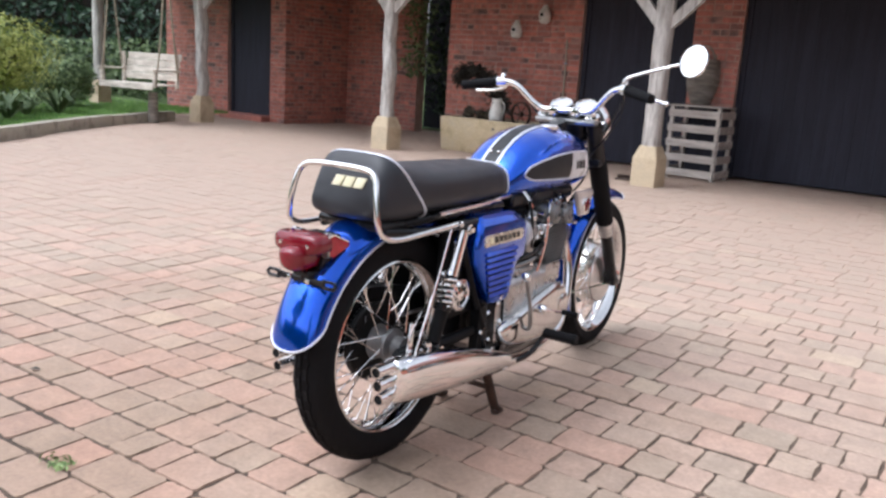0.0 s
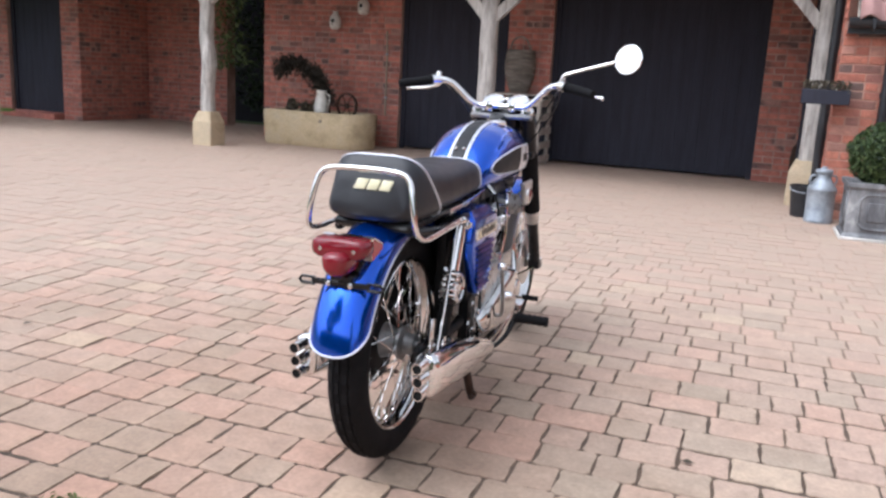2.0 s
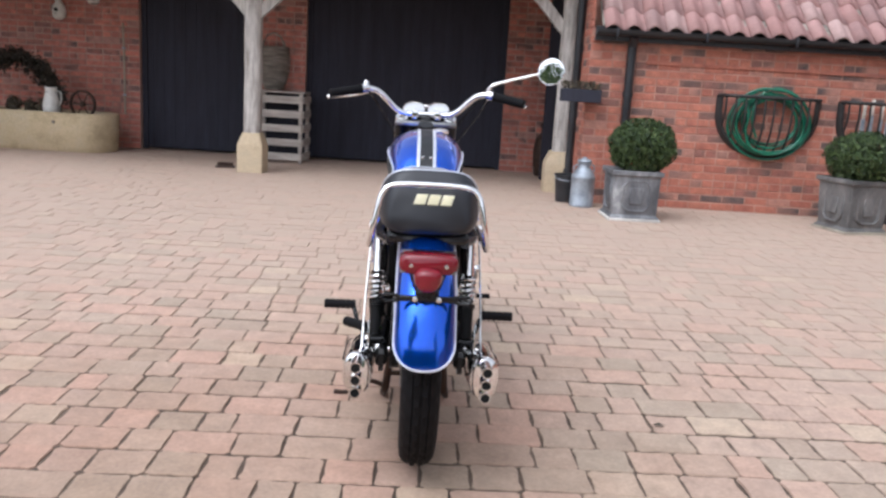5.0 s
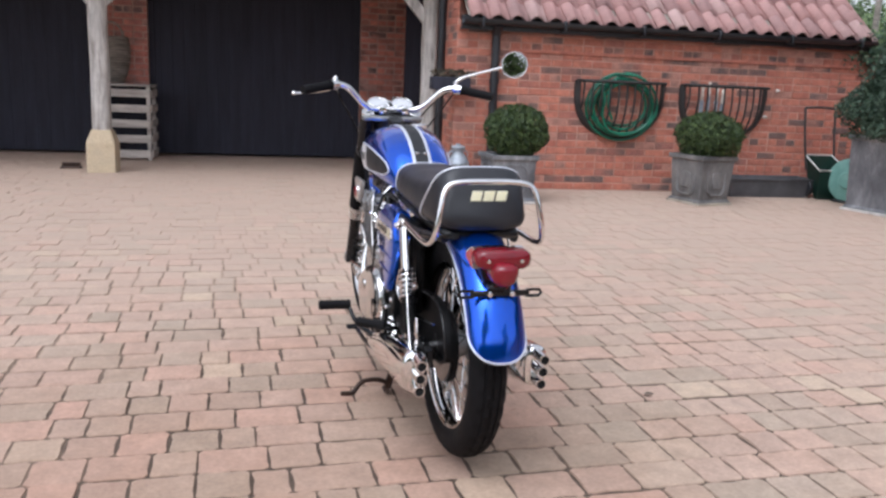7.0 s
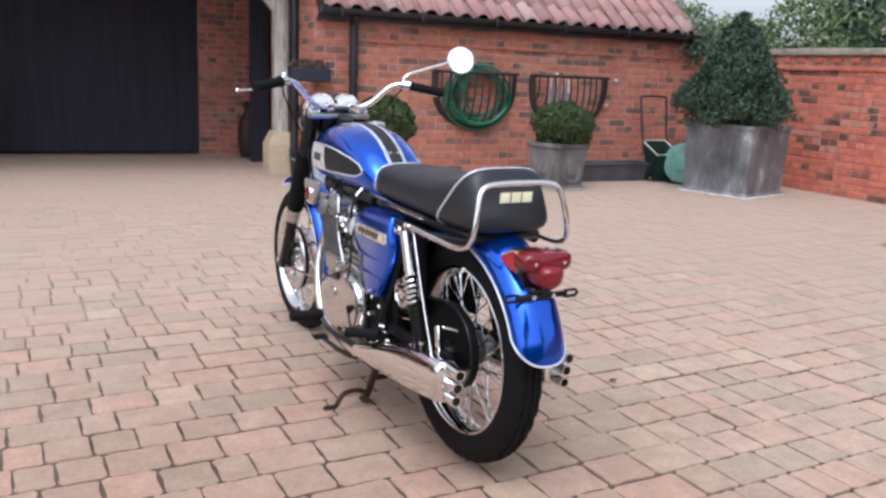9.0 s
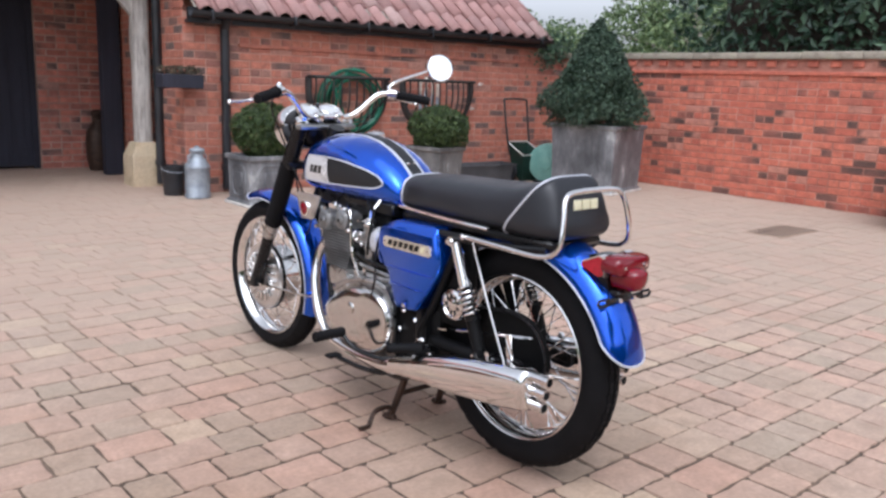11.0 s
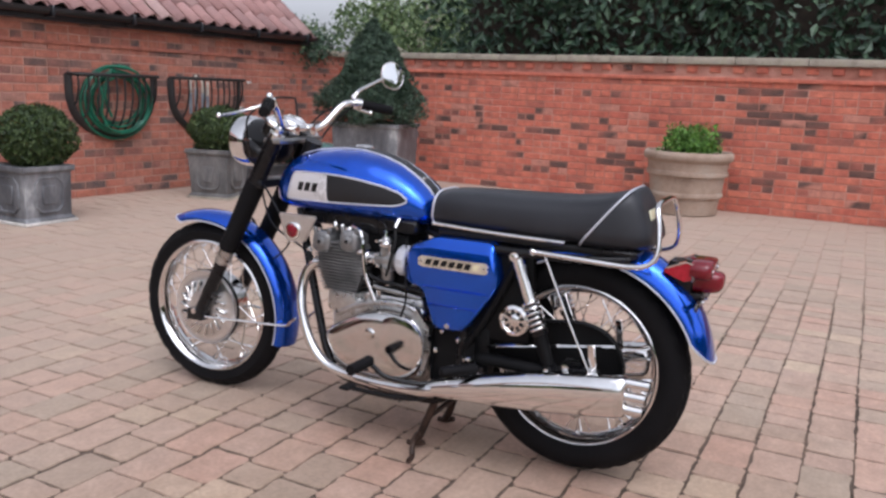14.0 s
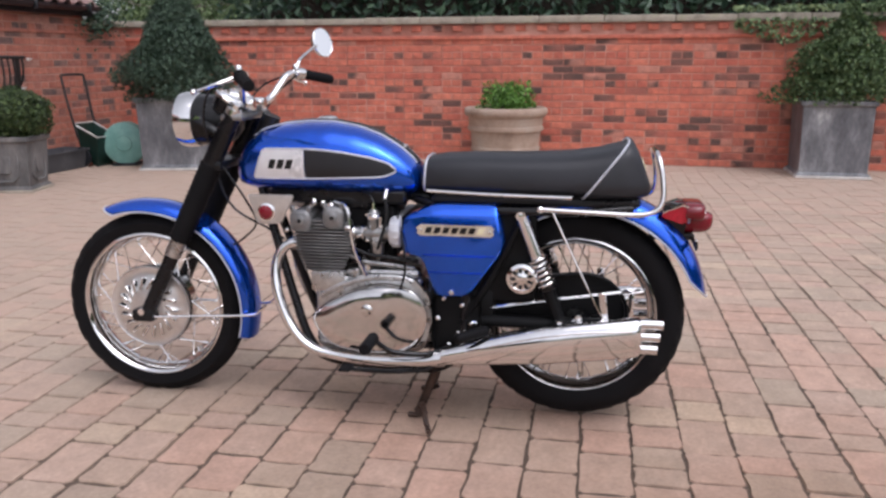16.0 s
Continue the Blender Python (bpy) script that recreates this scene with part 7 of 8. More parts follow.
def churn():
    root = thing("milk_churn", "small galvanised milk churn with side handles on the paving", "milk churn", (0.0, 7.72, 0.0), 25)
    part("body", lathe([(0.112, 0.0), (0.118, 0.006), (0.118, 0.03), (0.114, 0.035), (0.114, 0.27), (0.117, 0.275), (0.117, 0.29), (0.105, 0.315), (0.070, 0.365), (0.058, 0.385), (0.058, 0.415), (0.070, 0.425), (0.072, 0.435), (0.05, 0.435)], 36, "z"), zinc, root)
    part("lid", lathe([(0.066, 0.436), (0.072, 0.442), (0.066, 0.455), (0.030, 0.462), (0.022, 0.470), (0.024, 0.480), (0.001, 0.484)], 32, "z"), zinc, root, "domed churn lid")
    for s in (-1, 1):
        part("handle", tube([(s * 0.062, 0, 0.405), (s * 0.105, 0, 0.400), (s * 0.118, 0, 0.36), (s * 0.100, 0, 0.325)], 0.008, 8, 4), zinc, root)


churn()
bucket = thing("black_bucket", "black plastic bucket half behind the churn", "bucket", (-0.14, 7.96, 0.0))
part("body", lathe([(0.085, 0.0), (0.088, 0.004), (0.112, 0.265), (0.118, 0.268), (0.118, 0.28), (0.108, 0.28), (0.082, 0.02), (0.01, 0.015)], 32, "z"), black_plastic, bucket)
part("bail", tube([(-0.115, 0, 0.262), (-0.10, -0.09, 0.24), (0, -0.13, 0.225), (0.10, -0.09, 0.24), (0.115, 0, 0.262)], 0.004, 6, 4), zinc, bucket)
wbox = thing("window_box", "dark wooden box of withered plants fixed at the wall corner", "plant box")
part("box", box(-0.27, 0.115, 7.80, 7.985, 1.0, 1.125, 0.006), door_paint, wbox)
rngp = np.random.default_rng(8)
scatter("withered_greenery", brown_leaf, np.column_stack([rngp.uniform(-0.26, 0.11, 260), rngp.uniform(7.80, 7.98, 260), rngp.uniform(1.11, 1.20, 260)]), np.tile([0, -0.5, 1.0], (260, 1)), np.full(260, 0.045), wbox, seed=8, label="withered grey-brown plants")


def terracotta_pot():
    root = thing("terracotta_pot", "broad pale terracotta pot with rolled rim and bands", "flower pot", (4.90, 3.215, 0.0))
    part("body", lathe([(0.30, 0.0), (0.315, 0.008), (0.322, 0.05), (0.334, 0.14), (0.338, 0.176), (0.362, 0.182), (0.368, 0.204), (0.362, 0.224), (0.356, 0.228), (0.364, 0.33), (0.372, 0.386), (0.398, 0.393), (0.404, 0.416), (0.398, 0.438), (0.388, 0.442), (0.398, 0.53), (0.425, 0.545), (0.438, 0.565), (0.442, 0.595), (0.432, 0.622), (0.415, 0.632), (0.395, 0.622), (0.38, 0.56), (0.02, 0.55)], 56, "z"), terracotta, root)
    part("soil", lathe([(0.38, 0.56), (0.37, 0.585), (0.2, 0.592), (0.001, 0.594)], 40, "z"), soil, root)


terracotta_pot()
leafy("pot_plant", "fresh green leafy plant mounded in the terracotta pot", "potted plant", (4.90, 3.20, 0.66), (0.27, 0.30, 0.25), 2000, 0.050, fresh_leaf, 31, amp=0.34, flat_base=-0.12, core=0.45, spread=1.2)
drain = thing("drain_cover", "dark drain grating set flush in the paving", "drain cover", (3.58, 3.92, 0.0), 4)
part("rim", box(-0.33, 0.33, -0.17, 0.17, -0.01, 0.0035), joint_sand, drain)
for i in range(9):
    part("bar", box(-0.31, 0.31, -0.150 + 0.0355 * i - 0.006, -0.150 + 0.0355 * i + 0.006, 0.0032, 0.007, 0.002), rust_brown, drain)

# ---- things in the lodge ----
def stone_trough():
    root = thing("stone_trough", "long pale stone trough with one rounded end", "stone trough", (-6.36, 10.0, 0.0))

    def outline(grow, z):
        pts = [(-0.74 - grow, -0.33 - grow, z), (-0.2, -0.335 - grow, z), (0.45, -0.335 - grow, z)]
        pts += [(0.45 + (0.33 + grow) * math.sin(a), -(0.335 + grow) * math.cos(a), z) for a in np.linspace(0.2, math.pi - 0.2, 9)]
        return pts + [(0.45, 0.335 + grow, z), (-0.2, 0.335 + grow, z), (-0.74 - grow, 0.33 + grow, z)]
    secs = [outline(g, z) for g, z in ((-0.02, 0.0), (0.0, 0.03), (0.012, 0.25), (0.02, 0.455), (0.008, 0.475), (-0.07, 0.475), (-0.085, 0.40))]
    part("body", loft(secs), trough_stone, root, smooth=40)
    part("soil", loft([outline(-0.08, 0.36), outline(-0.08, 0.415)]), soil, root, smooth=0)
    part("bung", lathe([(0.022, 0), (0.02, -0.012), (0.001, -0.014)], 14, "y", (0.16, -0.352, 0.36)), dark_oak, root)


stone_trough()
arch_plant = thing("withered_fern", "tall withered fern arching out of the trough", "plant", (-6.55, 10.05, 0.42))
for k in range(6):
    d = 0.03 * (k - 2.5)
    part("stalk", tube([(0.26, 0, 0.0), (0.22 + d * 0.3, -0.05, 0.30), (0.10 + d * 0.5, -0.08, 0.55 + 0.02 * k), (-0.10 + d, -0.10, 0.72 - 0.02 * k), (-0.34 + d, -0.12, 0.74 - 0.03 * k)], [0.016, 0.014, 0.010, 0.006, 0.003], 6, 4), brown_leaf, arch_plant)
line = spline([(0.24, 0, 0.22), (0.16, -0.05, 0.42), (0.02, -0.08, 0.60), (-0.18, -0.10, 0.72), (-0.40, -0.12, 0.70), (-0.48, -0.12, 0.60)], 60)
lp = np.array([tuple(p) for p in line])
lp = np.repeat(lp, 7, axis=0)
lp = lp + np.random.default_rng(3).normal(0, 0.055, lp.shape) - np.array([0, 0, 0.04])
scatter("fronds", fern_leaf, lp, np.tile([0, -0.4, 1.0], (len(lp), 1)), np.full(len(lp), 0.075), arch_plant, seed=5, narrow=0.32, droop=0.9)
for x, h, r, name, lab in ((-6.86, 0.22, 0.09, "low_plant", "small brown plant in the trough"), (-6.65, 0.18, 0.08, "low_plant", "small brown plant in the trough"), (-6.48, 0.2, 0.10, "low_plant", "small grey-green plant in the trough")):
    leafy(name, lab, "plant", (x, 9.98, 0.42 + h / 2), (r, r, h / 2), 260, 0.05, brown_leaf, int(-x * 100), amp=0.3, core=0.5, group="plants in the trough")
jug = thing("white_jug", "tall white glazed jug standing in the trough", "jug", (-6.36, 9.93, 0.415))
part("body", lathe([(0.075, 0.0), (0.095, 0.03), (0.10, 0.12), (0.085, 0.22), (0.065, 0.30), (0.072, 0.35), (0.064, 0.35), (0.055, 0.30)], 28, "z"), white_glaze, jug)
part("handle", tube([(0.068, 0, 0.31), (0.125, 0, 0.28), (0.125, 0, 0.18), (0.095, 0, 0.12)], 0.010, 8, 4), white_glaze, jug)
hoop = thing("iron_hoop", "old rusty iron wheel hoop leaning in the trough", "iron hoop", (-5.99, 9.99, 0.56), 12)
part("ring", turned([(0.155, -0.02), (0.172, -0.02), (0.172, 0.02), (0.155, 0.02)], (0, 0, 0), 40), rust_brown, hoop)
hoop.matrix_world = pose(-5.99, 9.99, 0.575, 0, 0, 82)
part("hub", lathe([(0.03, -0.03), (0.035, 0.0), (0.03, 0.03)], 16, "x"), rust_brown, hoop)
for k in range(6):
    part("spoke", rod((0, 0.03 * math.cos(k * 1.047), 0.03 * math.sin(k * 1.047)), (0, 0.157 * math.cos(k * 1.047), 0.157 * math.sin(k * 1.047)), 0.007, seg=8), rust_brown, hoop)


def wall_jug(x, z):
    root = thing("pottery_nest_box", "small white pottery nesting jar hung on the brick wall", "nesting jar", (x, LODGE_Y - 0.012, z), group="jars on the wall")
    part("body", lathe([(0.035, -0.13), (0.075, -0.10), (0.085, -0.03), (0.075, 0.04), (0.045, 0.08), (0.035, 0.11), (0.042, 0.12), (0.001, 0.12)], 28, "z", (0, -0.09, 0)), white_glaze, root)
    part("hole", lathe([(0.026, -0.166), (0.026, -0.178), (0.001, -0.178)], 18, "y", (0, 0, -0.01)), hole_black, root)
    part("perch", rod((0, -0.16, -0.06), (0, -0.21, -0.06), 0.006, seg=8), dark_oak, root)


wall_jug(-6.50, 1.74)
wall_jug(-6.05, 1.95)
pipe_t = thing("wall_conduit", "thin pale conduit pipe running up the brick wall", "conduit")
part("pipe", tube([(-5.70, LODGE_Y - 0.018, 0.45), (-5.70, LODGE_Y - 0.018, 1.2), (-5.71, LODGE_Y - 0.018, 1.62)], 0.013, 10, 3), coping_stone, pipe_t)
for z in (0.7, 1.3):
    part("clip", box(-5.722, -5.678, LODGE_Y - 0.035, LODGE_Y - 0.0, z - 0.012, z + 0.012, 0.004), zinc, pipe_t)


def slatted_crate():
    root = thing("slatted_crate", "tall slatted crate of weathered pale wood", "wooden crate", (-3.52, 10.08, 0.0))
    for s in (-1, 1):
        for y in (-0.14, 0.30):
            part("corner_post", box(s * 0.285 - 0.022, s * 0.285 + 0.022, y, y + 0.045, 0.0, 0.86, 0.004), crate_wood, root)
    for i in range(5):
        z = 0.035 + 0.176 * i
        part("slat", box(-0.305, 0.305, -0.162, -0.142, z, z + 0.088, 0.004), crate_wood, root)
        part("slat", box(0.308, 0.326, -0.14, 0.345, z, z + 0.088, 0.004), crate_wood, root)
        part("slat", box(-0.326, -0.308, -0.14, 0.345, z, z + 0.088, 0.004), crate_wood, root)
    part("back_board", box(-0.30, 0.30, 0.347, 0.36, 0.0, 0.86), door_paint, root)
    part("top_board", box(-0.32, 0.32, -0.16, 0.36, 0.862, 0.88, 0.004), crate_wood, root)


slatted_crate()
basket = thing("wall_basket", "brown wicker basket hung on the brick pier", "wicker basket", (-3.72, LODGE_Y - 0.02, 1.18))
bk = bmesh.new()
for k in range(18):
    t = k / 17
    r = 0.07 + 0.13 * math.sin((0.15 + 0.8 * t) * math.pi * 0.75)
    ring = [(r * math.cos(a), -abs(r * 0.75 * math.sin(a)), -0.28 + 0.52 * t) for a in np.linspace(0, math.pi, 15)]
    tube(ring, 0.016, 6, 1, bm=bk)
part("weave", bk, dark_oak, basket)
part("handle", tube([(-0.15, -0.05, 0.22), (-0.10, -0.06, 0.36), (0, -0.06, 0.42), (0.10, -0.06, 0.36), (0.15, -0.05, 0.22)], 0.012, 8, 4), dark_oak, basket)
urn = thing("dark_urn", "dark brown bottle-necked urn standing by the brick pier", "urn", (-0.16, 10.28, 0.0))
part("body", lathe([(0.10, 0.0), (0.108, 0.02), (0.130, 0.14), (0.135, 0.34), (0.118, 0.46), (0.070, 0.52), (0.052, 0.56), (0.050, 0.60), (0.066, 0.63), (0.070, 0.66), (0.055, 0.68), (0.030, 0.69)], 28, "z"), rust_brown, urn)
part("lug", tube([(0.0, -0.06, 0.57), (0.0, -0.11, 0.56), (0.0, -0.125, 0.50), (0.0, -0.112, 0.46)], 0.011, 8, 4), rust_brown, urn)
scraper = thing("boot_scraper", "small dark iron boot scraper on the ground by the post", "boot scraper", (-3.92, 9.08, 0.0), 10)
part("base", box(-0.11, 0.11, -0.06, 0.06, 0.0, 0.018, 0.006), rust_brown, scraper)
part("blade", box(-0.09, 0.09, -0.006, 0.006, 0.018, 0.06, 0.002), rust_brown, scraper)
weed = thing("paving_weed", "small green weed growing in a paving joint", "weed", (-1.845, 1.34, -0.004))
wp = np.random.default_rng(6).normal(0, 1, (46, 3)) * np.array([0.026, 0.018, 0.0]) + np.array([0, 0, 0.012])
scatter("leaves", weed_leaf, wp, np.tile([0, 0, 1.0], (46, 1)), np.full(46, 0.022), weed, seed=6, spread=0.5)
for i, (x, y) in enumerate(((-0.45, 2.36), (-2.55, 1.62), (-3.1, 2.3), (0.55, 1.9))):
    leaf = thing("fallen_leaf", "small dry brown leaf lying on the paving", "leaf", (x, y, 0.004), 40 * i, group="fallen leaves")
    lf = bmesh.new()
    lf.faces.new([lf.verts.new(p) for p in ((-0.022, 0, 0.002), (0, -0.012, 0.006), (0.024, 0, 0.003), (0, 0.012, 0.007))])
    part("blade", lf, brown_leaf, leaf)

# ---- garden beyond the kerb ----
kerb = thing("kerb", "worn sandstone kerb edging the lawn", "kerb", kind="structure")
kpts = spline([(x, y, 0) for x, y in KERB], 8)
rngk = random.Random(12)
acc, start = 0.0, 0
for i in range(1, len(kpts)):
    acc += (kpts[i] - kpts[i - 1]).length
    if acc > 0.62 or i == len(kpts) - 1:
        a, b = kpts[start], kpts[i]
        way = (b - a).normalized()
        n = Vector((-way.y, way.x, 0))
        h = 0.15 + rngk.uniform(-0.008, 0.008)
        bm = box(0.004, (b - a).length - 0.004, -0.0, 0.16, -0.1, h, 0.014, seg=2)
        m = Matrix((way, n, Vector((0, 0, 1)))).transposed().to_4x4()
        m.translation = a
        for v in bm.verts:
            v.co = m @ v.co
        part("kerb_stone", bm, coping_stone, kerb)
        acc, start = 0.0, i
lawn_bm = bmesh.new()
lv = [lawn_bm.verts.new((x - 0.1, y, 0.105)) for x, y in KERB] + [lawn_bm.verts.new(p) for p in ((-14.7, 8.66, 0.105), (-14.7, 10.2, 0.105), (-40, 10.2, 0.105), (-40, -1, 0.105))]
lawn_bm.faces.new(lv)
single("lawn", lawn_bm, lawn_soil, "mown green lawn beside the courtyard", "lawn", kind="structure", smooth=0)
rngl = np.random.default_rng(14)
gy = rngl.uniform(3.6, 9.8, 16000)
gx = np.interp(gy, [p[1] for p in KERB], [p[0] for p in KERB]) - 0.12 - rngl.exponential(1.5, 16000)
gp = np.column_stack([gx, gy, np.full(16000, 0.12)])
scatter("grass", grass_leaf, gp, np.tile([1.0, -0.6, 0.4], (16000, 1)), rngl.uniform(0.05, 0.09, 16000), label="short green grass blades", category="grass", kind="stuff", seed=15, narrow=0.2, droop=-2.0)


def swing_seat():
    root = thing("swing_seat", "pale wooden swing bench hung on ropes beside the post", "swing seat", (-11.80, 7.80, 0.07), 9)
    for i in range(4):
        part("seat_slat", box(-0.60, 0.60, -0.22 + 0.12 * i, -0.12 + 0.12 * i, 0.52, 0.545, 0.005), pale_wood, root)
    for i in range(4):
        part("back_slat", box(-0.60, 0.60, 0.24 + 0.03 * i, 0.265 + 0.03 * i, 0.60 + 0.105 * i, 0.7 + 0.105 * i, 0.005), pale_wood, root)
    for s in (-1, 1):
        part("arm", box(s * 0.60 - 0.035, s * 0.60 + 0.035, -0.25, 0.30, 0.74, 0.77, 0.006), pale_wood, root)
        part("arm_post", box(s * 0.60 - 0.025, s * 0.60 + 0.025, -0.22, -0.17, 0.50, 0.74, 0.005), pale_wood, root)
        part("back_post", box(s * 0.60 - 0.025, s * 0.60 + 0.025, 0.22, 0.27, 0.48, 1.02, 0.005), pale_wood, root)
        part("rope", tube([(s * 0.62, -0.20, 0.54), (s * 0.62, -0.1, 1.2), (s * 0.62, 0.02, 2.4)], 0.014, 8, 3), rope, root)
        part("rope", tube([(s * 0.62, 0.26, 0.60), (s * 0.62, 0.16, 1.3), (s * 0.62, 0.04, 2.4)], 0.014, 8, 3), rope, root)
    part("front_rail", box(-0.60, 0.60, -0.245, -0.222, 0.46, 0.55, 0.004), pale_wood, root)


swing_seat()
single("trim_swing_beam", box(-14.6, -11.2, 7.70, 7.86, 2.40, 2.56, 0.01), oak, "oak beam carrying the swing seat", "beam", kind="structure", smooth=0)
stump = thing("tree_stump", "short dark log standing by the swing", "log", (-11.62, 7.95, 0.1))
part("log", lathe([(0.085, -0.1), (0.08, 0.05), (0.072, 0.36), (0.066, 0.38), (0.001, 0.382)], 20, "z"), dark_oak, stump)
leafy("yellow_shrub", "feathery yellow-green garden shrub behind the kerb", "shrub", (-12.75, 6.05, 0.85), (0.78, 0.85, 0.72), 5600, 0.06, yellow_leaf, 41, amp=0.35, core=0.55, spread=1.0)
leafy("green_shrub", "broad-leaved green shrub behind the kerb", "shrub", (-13.5, 7.45, 0.55), (0.6, 0.55, 0.42), 2600, 0.085, far_leaf, 42, amp=0.3, core=0.55, spread=1.0)


def strap_plant(x, y, seed):
    root = thing("strap_leaved_plant", "clump of long arching strap leaves by the kerb", "plant", (x, y, 0.10), group="border plants")
    rng, bm = random.Random(seed), bmesh.new()
    for k in range(70):
        a, n, h = rng.uniform(0, 6.28), rng.uniform(0.25, 0.55), rng.uniform(0.35, 0.7)
        d, s = Vector((math.cos(a), math.sin(a), 0)), Vector((-math.sin(a), math.cos(a), 0)) * 0.018
        pts = [d * (n * t) + Vector((0, 0, h * (1.7 * t - 1.25 * t * t))) for t in (0, 0.3, 0.6, 0.85, 1.0)]
        rows = [[bm.verts.new(p - s * w), bm.verts.new(p + Vector((0, 0, -0.008)) * w), bm.verts.new(p + s * w)] for p, w in zip(pts, (0.7, 1, 0.9, 0.55, 0.08))]
        for r, q in zip(rows, rows[1:]):
            for j in (0, 1):
                bm.faces.new([r[j], r[j + 1], q[j + 1], q[j]])
    part("leaves", bm, far_leaf, root)


for i, (x, y) in enumerate(((-11.1, 5.45), (-11.75, 6.0), (-10.7, 4.9), (-12.0, 6.6))):
    strap_plant(x, y, 60 + i)


# ---- hedges and trees beyond the walls ----
def hedge(name, label, box_, n, size, mat, seed, wob=0.35):
    """A leafy bank: leaves over an uneven front and top, and through its depth."""
    x0, x1, y0, y1, z0, z1 = box_
    rng = np.random.default_rng(seed)
    p = np.column_stack([rng.uniform(x0, x1, n), rng.uniform(y0, y1, n), z0 + (z1 - z0) * rng.random(n)])
    lump = np.array([noise.noise(Vector((a * 0.9, b * 0.9, c * 0.9))) for a, b, c in p])
    face = int(np.argmin((x1 - x0, y1 - y0)))
    p[:, face] += wob * lump
    p[:, 2] += wob * lump * 0.7
    return p, rng


def bank(name, label, category, box_, n, size, mat, seed, out, kind="stuff"):
    p, rng = hedge(name, label, box_, n, size, mat, seed)
    ob = scatter(name, mat, p, np.tile(out, (n, 1)).astype(float), size * rng.uniform(0.6, 1.4, n), label=label, category=category, kind=kind, seed=seed, spread=0.9)
    return ob


bank("laurel_hedge", "tall dark glossy laurel hedge behind the garden wall", "hedge", (6.35, 7.5, -2.2, 7.3, 0.4, 3.6), 18000, 0.13, laurel_leaf, 71, (-1, -0.2, 0.35))
# solid dark block added behind the leaves in place of the hedge's inner shade
single("hedge_inside", box(6.9, 7.6, -2.3, 7.0, 0.0, 3.5, 0.2), soil, "dark block standing for the shade inside the laurel hedge", "hedge", kind="structure")


def tree(x, y, h, r, n, size, mat, seed, label):
    root = thing("tree", label, "tree", (x, y, -0.1), group="trees beyond the walls")
    trunk = bmesh.new()
    rng = random.Random(seed)
    tube([(0, 0, 0), (0.05, 0.03, h * 0.3), (-0.03, 0.06, h * 0.6), (0.02, 0, h * 0.92)], [0.05 * r + 0.09, 0.045 * r + 0.06, 0.07, 0.02], 10, 4, bm=trunk)
    clumps = []
    for k in range(16):
        a, t = rng.uniform(0, 6.28), rng.uniform(0.3, 0.95)
        reach = r * (1.05 - 0.6 * abs(t - 0.5)) * rng.uniform(0.5, 0.95)
        q = Vector((reach * math.cos(a), reach * math.sin(a), h * t))
        tube([(0, 0, h * t * 0.75), q * 0.5 + Vector((0, 0, h * t * 0.42)), q], [0.06, 0.04, 0.012], 6, 2, bm=trunk)
        clumps.append((q, r * rng.uniform(0.28, 0.5)))
    part("trunk", trunk, dark_oak, root)
    pts, nr = [], []
    for j, (c, cr) in enumerate(clumps):
        u = directions(n // 16, seed + j)
        k = rough_shape(u, seed + j, 0.3) * (0.55 + 0.45 * np.random.default_rng(seed + j).random(len(u)))
        pts.append(np.array(c) + u * cr * k[:, None] * np.array([1, 1, 0.8]))
        nr.append(u)
    pts, nr = np.concatenate(pts), np.concatenate(nr)
    scatter("crown", mat, pts, nr, np.random.default_rng(seed).uniform(0.6, 1.4, len(pts)) * size, root, seed=seed)
    return root


tree(7.6, 11.8, 2.2, 1.3, 12480, 0.090, far_leaf, 81, "pale green tree behind the garden wall")
tree(9.8, 9.4, 3.0, 1.5, 12480, 0.090, far_leaf, 82, "light green tree beyond the garden wall")
tree(10.8, 14.8, 2.9, 1.8, 12480, 0.108, far_leaf, 83, "hazy green tree in the distance")
tree(6.3, 14.2, 2.6, 1.4, 10080, 0.090, far_leaf, 84, "light green tree behind the outbuilding")
tree(14.0, 11.0, 3.6, 2.4, 12480, 0.120, far_leaf, 85, "broad green tree in the distance")
tree(12.0, 21.0, 3.6, 2.8, 10080, 0.150, far_leaf, 86, "tall green tree far behind the roof")
tree(-7.75, -11.5, 10.8, 3.1, 20000, 0.200, far_leaf, 87, "very tall green tree at the open side of the yard")
tree(5.4, -10.4, 6.6, 1.1, 12480, 0.150, far_leaf, 88, "tall green tree at the open side of the yard")
pole = thing("utility_pole", "thin wooden pole standing among the far trees", "pole", (8.4, 12.6, -0.1))
part("shaft", tube([(0, 0, 0), (0, 0, 4.5)], [0.06, 0.05], 10, 2), dark_oak, pole)
ivy_rng = np.random.default_rng(33)
ivy_p = np.column_stack([ivy_rng.normal(4.80, 0.17, 700), ivy_rng.normal(7.93, 0.07, 700), ivy_rng.normal(1.60, 0.12, 700)])
scatter("ivy", laurel_leaf, ivy_p, np.tile([-0.3, -1.0, 0.5], (700, 1)), np.full(700, 0.055), label="dark ivy clump at the corner of the eaves", category="ivy", kind="stuff", seed=33)
n_ivy = 1500
iy = ivy_rng.uniform(-1.6, 0.95, n_ivy)
depth_i = 0.10 + 0.26 * np.clip(1 - np.abs(iy - 0.45) / 0.75, 0.12, 1) * ivy_rng.random(n_ivy)
over = ivy_rng.random(n_ivy)
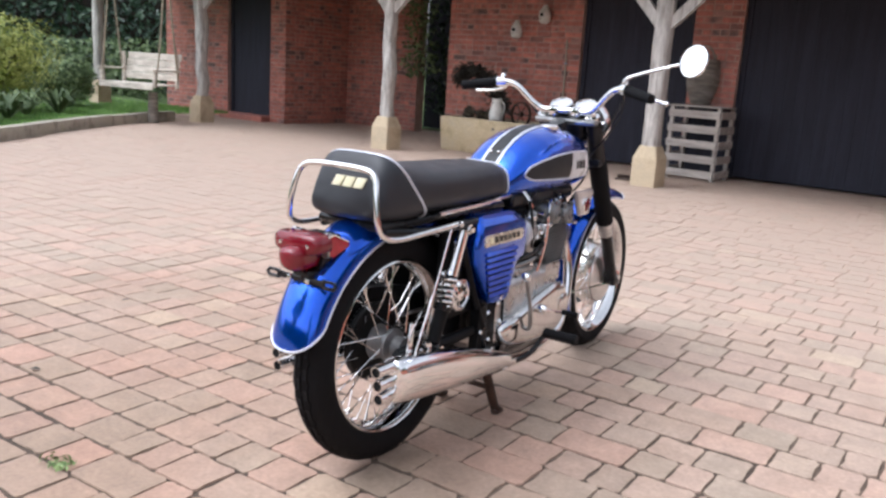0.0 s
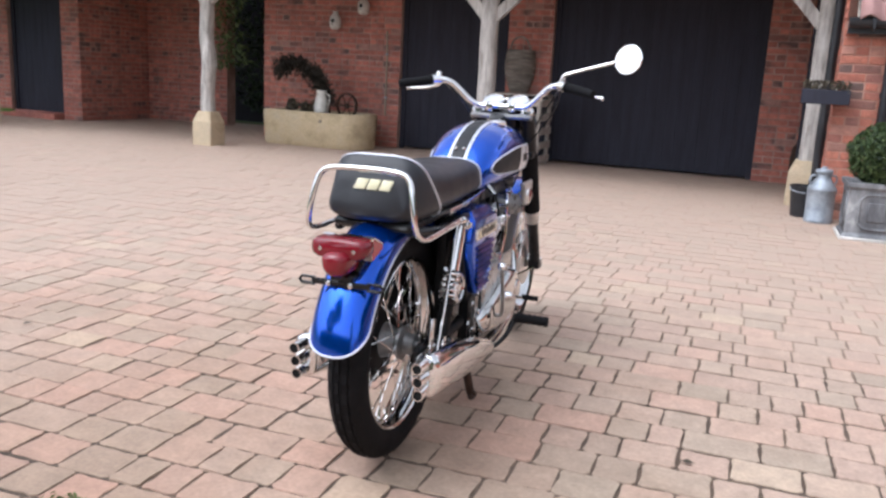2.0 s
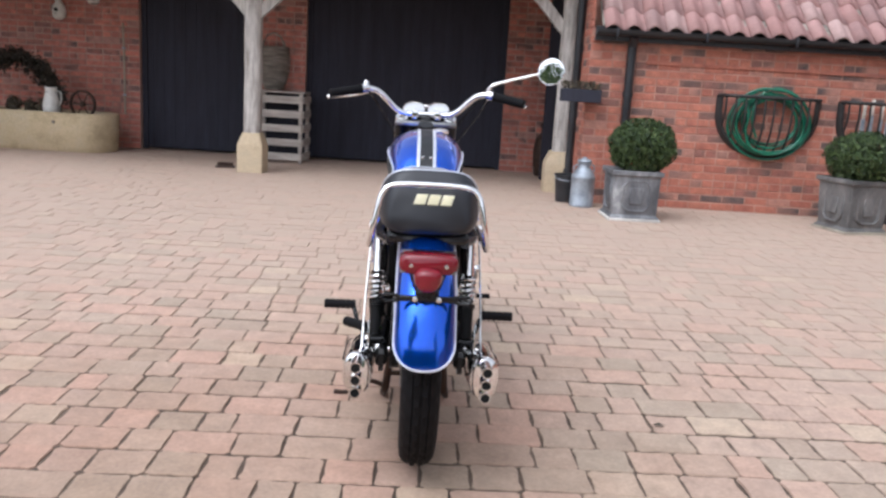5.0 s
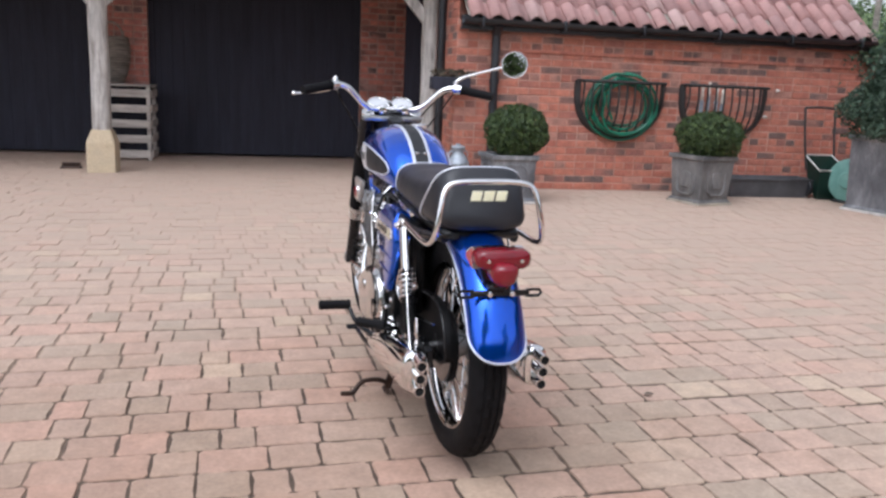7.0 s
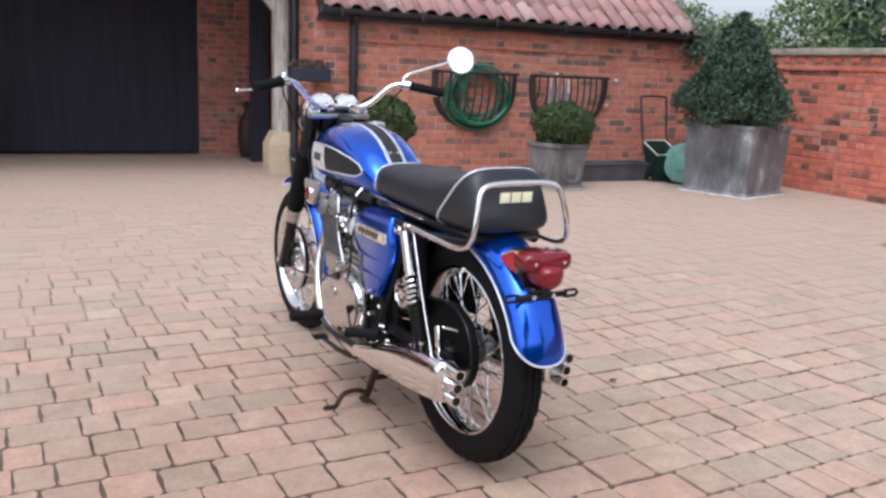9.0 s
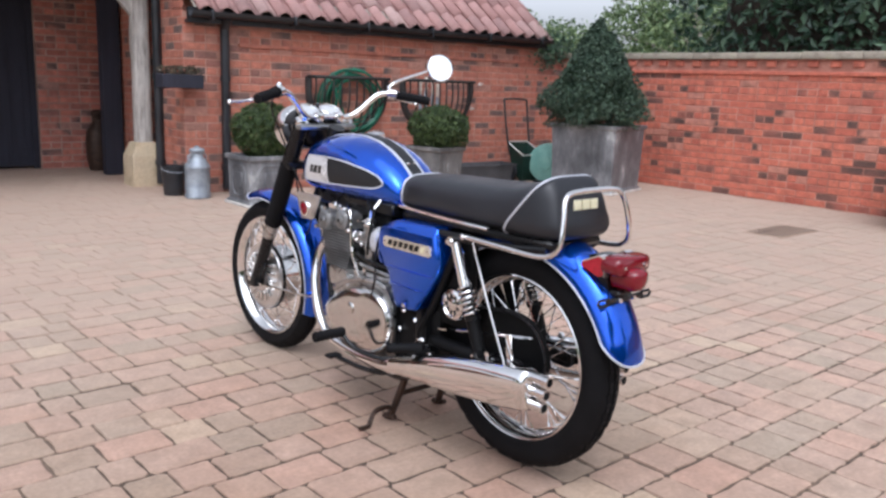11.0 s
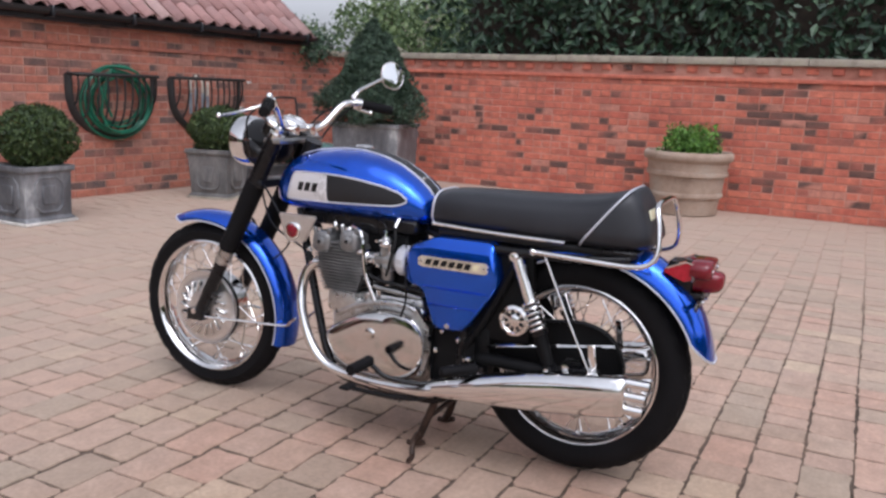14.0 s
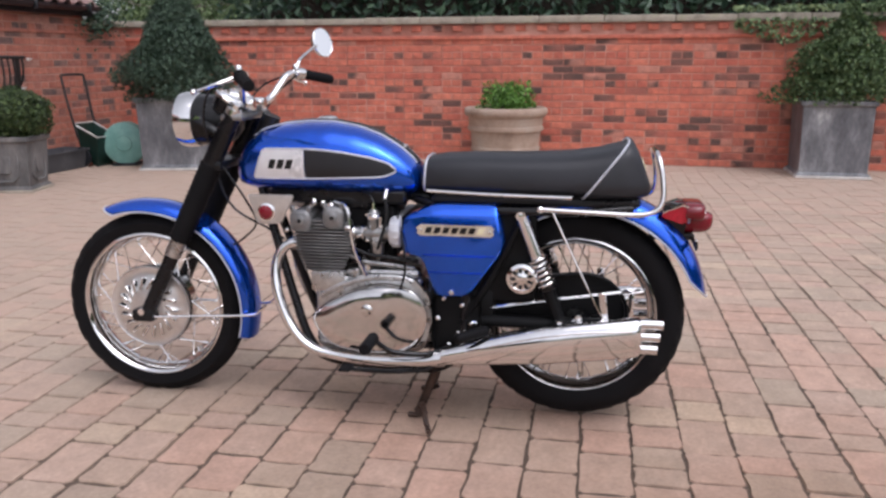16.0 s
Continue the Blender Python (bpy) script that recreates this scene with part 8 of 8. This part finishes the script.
ivy_q = np.column_stack([5.30 + 0.3 * (over > 0.6) * ivy_rng.random(n_ivy) + ivy_rng.normal(0, 0.02, n_ivy), iy, np.where(over > 0.6, 1.60 + 0.05 * ivy_rng.random(n_ivy), 1.62 - depth_i)])
heap_n = 2200
heap_y = ivy_rng.uniform(-2.3, -0.15, heap_n)
heap_top = 1.62 + 0.42 * np.clip((-0.15 - heap_y) / 0.5, 0, 1) * (0.6 + 0.4 * np.sin(heap_y * 5.0))
heap = np.column_stack([ivy_rng.uniform(5.25, 5.75, heap_n), heap_y, 1.45 + (heap_top - 1.45) * ivy_rng.random(heap_n) ** 0.6])
scatter("ivy_heap", conifer_leaf, heap, np.tile([-1.0, 0, 0.6], (heap_n, 1)), ivy_rng.uniform(0.04, 0.08, heap_n), label="bushy ivy heaped on the coping above the planter", category="ivy", kind="stuff", seed=36)
scatter("ivy_trail", far_leaf, ivy_q, np.tile([-1.0, 0, 0.5], (n_ivy, 1)), np.full(n_ivy, 0.06), label="ivy trailing over the coping of the garden wall", category="ivy", kind="stuff", seed=34)
# dark growth at the end of the lodge passage and behind the swing
bank("passage_ivy", "dark ivy filling the end of the passage", "ivy", (-10.2, -7.6, 12.9, 13.6, 0.2, 2.6), 2600, 0.10, laurel_leaf, 91, (0.3, -1, 0.3))
bank("passage_ivy_edge", "ivy climbing beside the passage opening", "ivy", (-9.5, -8.95, 11.5, 11.9, 1.0, 2.6), 700, 0.08, far_leaf, 92, (0.3, -1, 0.3))
single("wall_passage_end", box(-11.0, -7.0, 14.0, 14.2, -0.1, 3.0), door_paint, "dark end of the passage", "wall", kind="structure", smooth=0)
bank("dark_shrubbery", "dark shrubbery behind the swing seat", "shrubbery", (-24.0, -20.5, 6.0, 18.5, 0.0, 3.6), 9000, 0.2, laurel_leaf, 93, (1, -0.5, 0.3))
bank("mid_shrubbery", "mixed green shrubs across the lawn", "shrubbery", (-20.0, -18.0, 6.5, 13.0, 0.0, 1.3), 4200, 0.14, far_leaf, 94, (1, -0.5, 0.5))
# the same kind of added dark block, for shade in the shrubbery
single("shrubbery_inside", box(-25.0, -22.5, 4.0, 19.0, -0.1, 3.6, 0.2), soil, "dark block standing for the shade inside the shrubbery", "shrubbery", kind="structure")
# greenery and house front that close the yard behind the camera
bank("yard_hedge", "green hedge closing the yard", "hedge", (-16.0, 5.0, -11.5, -10.5, 0.0, 2.8), 9000, 0.22, far_leaf, 95, (0, 1, 0.4))
# added dark block for the shade within this hedge
single("yard_hedge_inside", box(-16.0, 5.6, -12.0, -11.2, -0.1, 2.7, 0.2), soil, "dark block standing for the shade inside the yard hedge", "hedge", kind="structure")


# ---- the many small pieces, last ----
lay_pavers()
lay_bricks(outbuilding, (0.0, 8.0, 0.0), (1, 0, 0), (0, -1, 0), 4.60, 0.0, 1.65, pick=(0, 5), seed=2, limit=620, kind="yard")
lay_bricks(wall_east, (5.38, -2.5, 0.0), (0, 1, 0), (-1, 0, 0), 10.5, 0.0, 1.42, pick=(3.6, 7.0), seed=3)
lay_bricks(garden_link, (4.60, 8.0, 0.0), (1, 0, 0), (0, -1, 0), 0.78, 0.0, 1.5, seed=4, pick=(0, 9), kind="yard")
lay_bricks(return_wall, (0.0, 8.0, 0.0), (0, 1, 0), (-1, 0, 0), 2.58, 0.0, 2.5, seed=5, pick=(0, 1.8), kind="yard")
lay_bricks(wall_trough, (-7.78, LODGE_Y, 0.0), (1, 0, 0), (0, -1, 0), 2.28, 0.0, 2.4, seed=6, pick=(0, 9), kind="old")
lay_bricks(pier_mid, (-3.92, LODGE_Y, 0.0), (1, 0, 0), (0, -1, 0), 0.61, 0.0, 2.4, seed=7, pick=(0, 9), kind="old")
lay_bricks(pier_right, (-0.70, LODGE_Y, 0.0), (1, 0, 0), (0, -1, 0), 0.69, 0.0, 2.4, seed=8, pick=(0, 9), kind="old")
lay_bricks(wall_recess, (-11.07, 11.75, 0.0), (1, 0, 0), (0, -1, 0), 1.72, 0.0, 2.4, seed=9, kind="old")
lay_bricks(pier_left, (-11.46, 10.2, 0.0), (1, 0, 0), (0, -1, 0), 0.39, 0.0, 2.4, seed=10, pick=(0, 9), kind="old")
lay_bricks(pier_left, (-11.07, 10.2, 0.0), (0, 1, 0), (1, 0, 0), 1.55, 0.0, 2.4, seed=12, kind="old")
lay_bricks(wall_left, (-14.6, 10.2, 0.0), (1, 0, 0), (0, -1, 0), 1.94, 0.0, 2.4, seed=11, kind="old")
